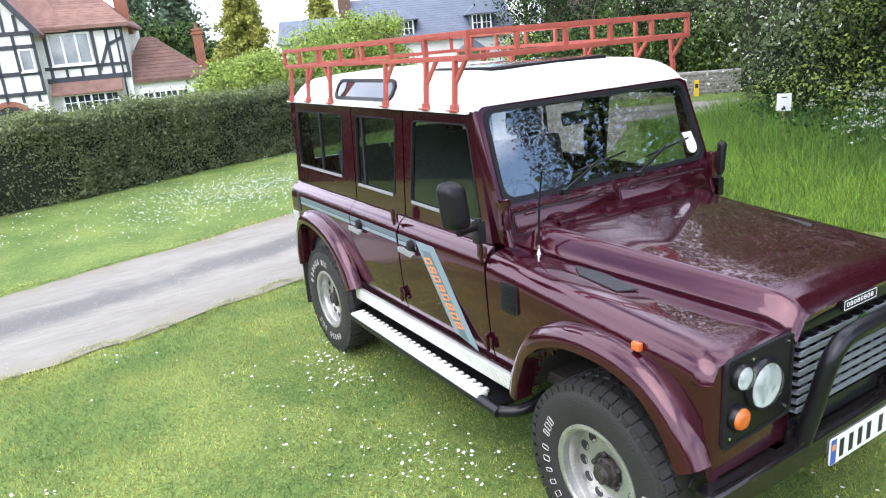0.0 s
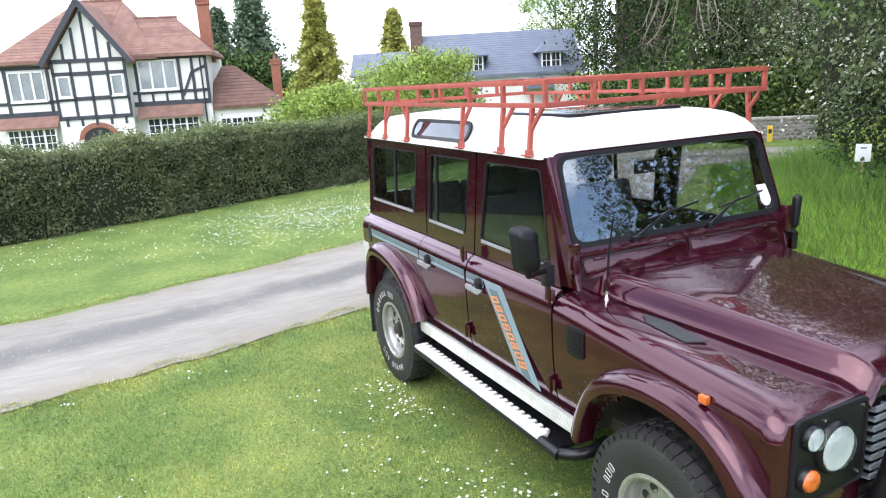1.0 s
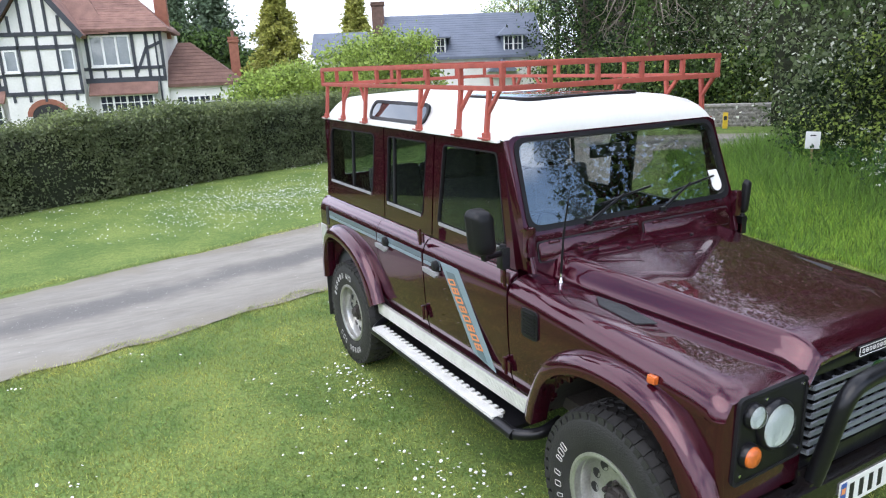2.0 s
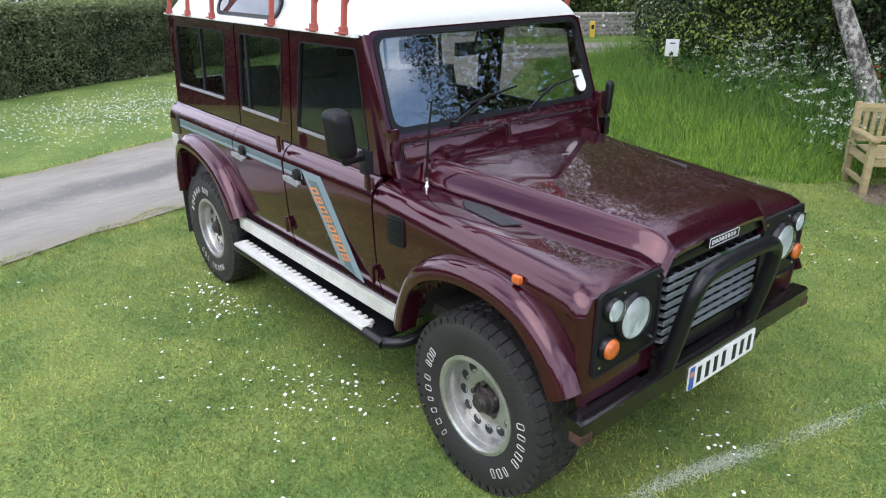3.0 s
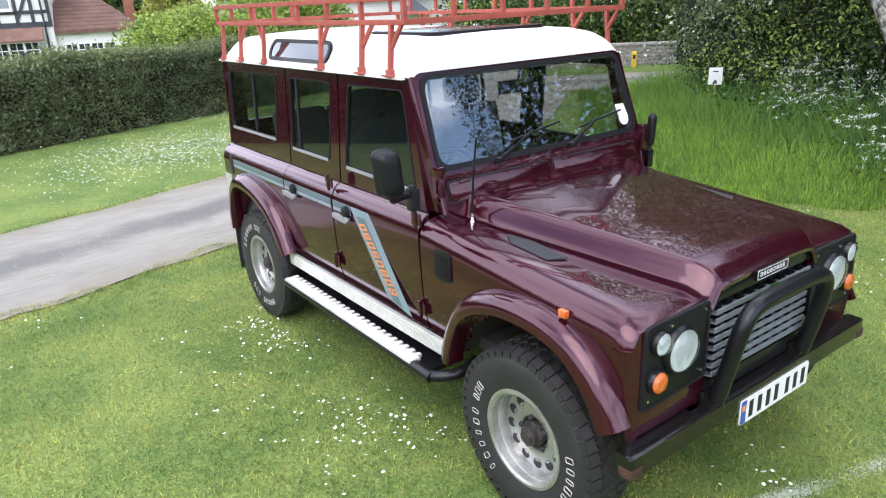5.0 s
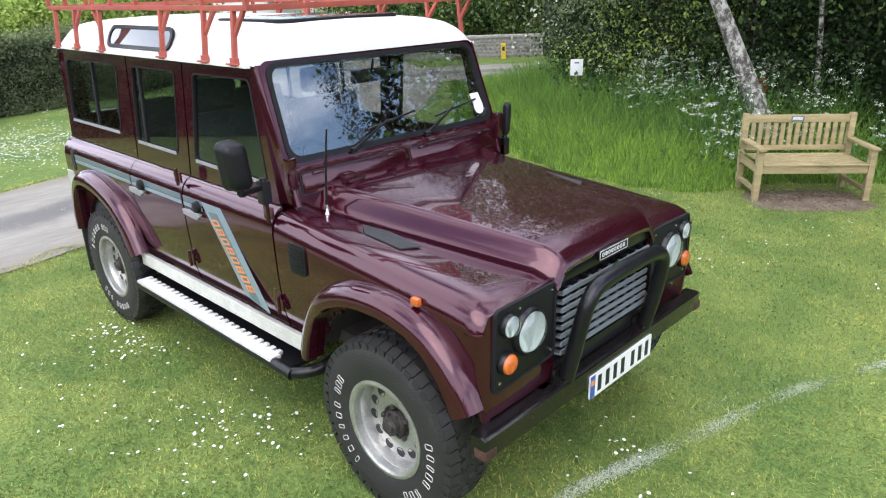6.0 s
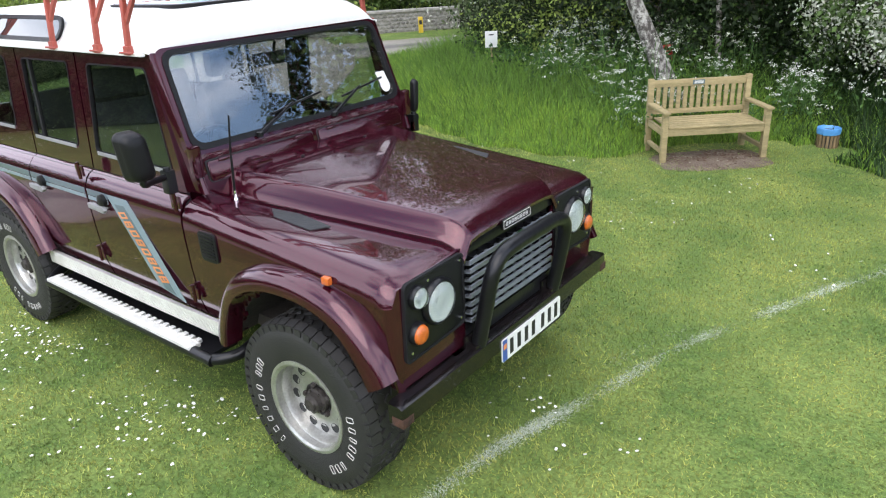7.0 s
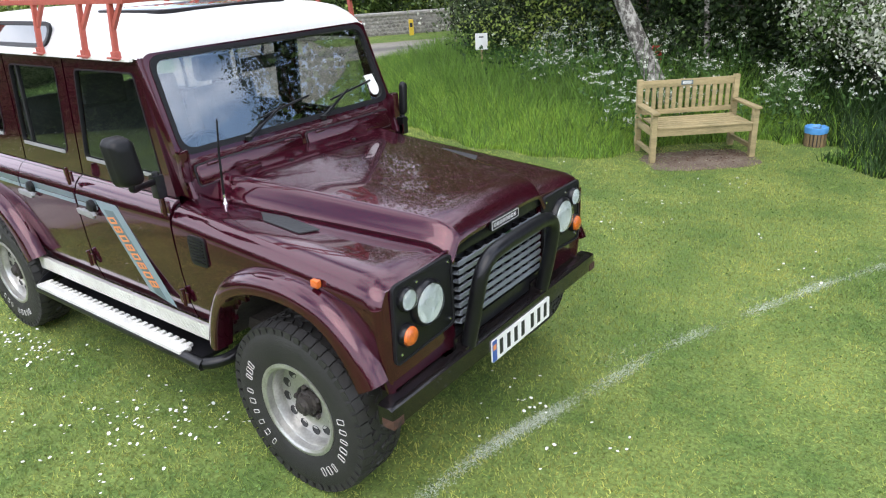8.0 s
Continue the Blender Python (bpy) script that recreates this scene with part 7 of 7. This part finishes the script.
for z in (4.72, 4.18, 3.12, 2.30):
    timber(house, L0, z, R0_, z, BY, 0.17)
for x in (L0 + 0.06, R0_ - 0.06, BC - 0.85, BC + 0.85, BC):
    timber(house, x, 2.3, x, 4.72, BY)
for dx, z in ((-1.1, 5.45), (-0.55, 6.1), (0, 6.75), (0.55, 6.1), (1.1, 5.45)):
    timber(house, BC + dx, 4.75, BC + dx, z, BY)
house_window(house, BC - 1.55, BC - 0.95, 3.2, 4.1, BY, 1)
house_window(house, BC + 0.95, BC + 1.55, 3.2, 4.1, BY, 1)
for k in range(5):
    timber(house, L0 + 0.35 + k * 0.70, 1.95, L0 + 0.35 + k * 0.70, 2.30, BY, 0.12)
# flat near-black panel stands for door and shade inside the porch
bm = bmesh.new()
prism(bm, [(BC - 0.75, 0), (BC + 0.75, 0), (BC + 0.75, 1.35)] + [(BC + 0.75 * math.cos(radians(a)), 1.35 + 0.5 * math.sin(radians(a))) for a in range(15, 180, 15)] + [(BC - 0.75, 1.35)], "y", BY - 0.015, BY + 0.02)
part("door_recess", bm, M_INKSHADE, bay, "near-black arched panel for the porch's door and shade", 0)
bm = bmesh.new()
arc = [(BC + 0.75 * math.cos(radians(a)), 1.35 + 0.5 * math.sin(radians(a))) for a in range(0, 181, 15)]
arc2 = [(BC + 0.98 * math.cos(radians(a)), 1.35 + 0.72 * math.sin(radians(a))) for a in range(180, -1, -15)]
prism(bm, arc + arc2, "y", BY - 0.04, BY + 0.02)
part("brick_arch", bm, M_BRICK, bay, "red brick arch", 0)
# right range
for z, w in ((4.72, 0.16), (3.22, 0.14), (2.72, 0.22)):
    timber(house, R0_, z, 0.15, z, 0.0, w)
for x in (-3.42, -1.28, -0.62, 0.08):
    timber(house, x, 2.75, x, 4.75, 0.0, 0.15)
for x in (-2.75, -2.05):
    timber(house, x, 2.75, x, 3.22, 0.0, 0.12)
timber(house, -1.22, 3.0, -0.66, 4.05, 0.0, 0.13)
timber(house, -0.60, 4.05, 0.10, 4.30, 0.0, 0.13)
house_window(house, -3.30, -1.42, 3.32, 4.62, 0.0, 3)
bm = bmesh.new()
prism(bm, [(-0.10, 2.62), (-0.62, 2.15), (-0.62, 2.08), (-0.05, 2.50)], "x", -3.55, -0.30)
part("window_canopy", bm, M_TILE, house, "red tiled canopy", 0)
house_window(house, -3.15, -0.55, 1.05, 2.10, -0.30, 4, 3)
bm = bmesh.new()
box(bm, (-3.2, -0.30, 0), (-0.5, 0.0, 1.05))
part("bay_base", bm, M_RENDER, house, "", 0)
bm = bmesh.new()
tube(bm, [(-0.18, -0.10, 4.75), (-0.18, -0.10, 0.2)], 0.045, 8)
part("downpipe", bm, M_TIMBER, house)
# left range
for z, w in ((4.55, 0.16), (3.05, 0.14), (2.55, 0.22)):
    timber(house, -12.0, z, L0, z, 0.0, w)
for x in (-7.65, -9.65, -10.4, -11.2):
    timber(house, x, 2.55, x, 4.6, 0.0, 0.15)
house_window(house, -9.5, -7.85, 3.12, 4.4, 0.0, 3)
bm = bmesh.new()
prism(bm, [(-0.10, 2.45), (-0.62, 2.0), (-0.62, 1.93), (-0.05, 2.33)], "x", -10.2, -7.4)
part("window_canopy", bm, M_TILE, house, "red tiled canopy", 0)
house_window(house, -9.9, -7.6, 0.95, 1.95, -0.30, 4, 3)
chimney(house, 0.0, 2.6, 0.62, 4.5, 7.55, M_BRICK, 1)
# annexe
bm = bmesh.new()
box(bm, (0.15, 0.3, 0), (3.75, 4.5, 2.32))
part("annexe_wall", bm, M_RENDER, house, "", 0)
bm = bmesh.new()
hip_roof(bm, -0.2, 3.75, 0.3, 4.5, 2.42, 0.6, 1.35, 2.4, 4.25, 0.25)
part("annexe_roof", bm, M_TILEB, house, "brown tiled hipped roof", 0)
tile_rows(house, -0.45, 4.0, 0.05, 2.42, 2.4, 4.25, 12, M_TILEB, 1.05, -2.65)
house_window(house, 0.45, 2.75, 1.0, 1.92, 0.3, 4, 3)
chimney(house, 3.55, 2.6, 0.50, 2.2, 4.65, M_BRICK, 1)

# ---- slate cottage ----
cottage = thing("slate_cottage", (-32.05, 22.85, -0.3), 64.0, label="white cottage with blue slate roof and two dormers", category="house")
cottage.scale = (1.0, 1.0, 0.87)
bm = bmesh.new()
prism(bm, [(0, 0), (7, 0), (7, 3.2), (3.5, 5.85), (0, 3.2)], "x", -8.75, 0.3)
part("wall", bm, M_RENDER, cottage, "", 0)
for s in (0, 1):
    bm = bmesh.new()
    pr = [(3.5, 6.02), (-0.35, 3.10), (-0.35, 2.98), (3.5, 5.88)]
    prism(bm, [(q if s == 0 else 7 - q, z) for q, z in pr], "x", -8.85, 0.55 if s == 0 else 0.5)
    part("roof", bm, M_SLATE, cottage, "blue-grey slate roof", 0)
tile_rows(cottage, -8.85, 0.55, -0.35, 3.12, 3.5, 6.04, 18, M_SLATE, 0, -1.3, "slate_course")
for x in (-5.85, -1.35):
    bm = bmesh.new()
    box(bm, (x - 0.62, 0.15, 3.25), (x + 0.62, 2.6, 4.45))
    d = part("dormer", bm, M_SLATE, cottage, "slate-clad dormer", 0)
    bm = bmesh.new()
    hip_roof(bm, x - 0.62, x + 0.62, 0.15, 3.2, 4.45, x - 0.02, x + 0.02, 0.95, 5.25, 0.28, 0.08)
    part("dormer_roof", bm, M_SLATE, d, "", 0)
    house_window(cottage, x - 0.56, x + 0.56, 3.30, 4.40, 0.13, 2, 2)
chimney(cottage, -9.15, 3.2, 0.75, 2.0, 7.2, M_BRICKB, 0)
bm = bmesh.new()
prism(bm, [(1.5, 0), (6, 0), (6, 3.4), (3.7, 5.0), (1.5, 3.6)], "x", -13.0, -8.9)
ext = part("side_wing", bm, M_RENDER, cottage, "", 0)
bm = bmesh.new()
prism(bm, [(3.7, 5.12), (1.2, 3.55), (1.2, 3.45), (3.7, 5.0)], "x", -13.2, -8.9)
part("side_roof", bm, M_SLATE, ext, "", 0)
bm = bmesh.new()
prism(bm, [(-3.0, 2.1), (-2.1, 2.9), (-1.2, 2.1)], "y", -1.0, 0.1)
part("porch_roof", bm, M_SLATE, cottage, "", 0)
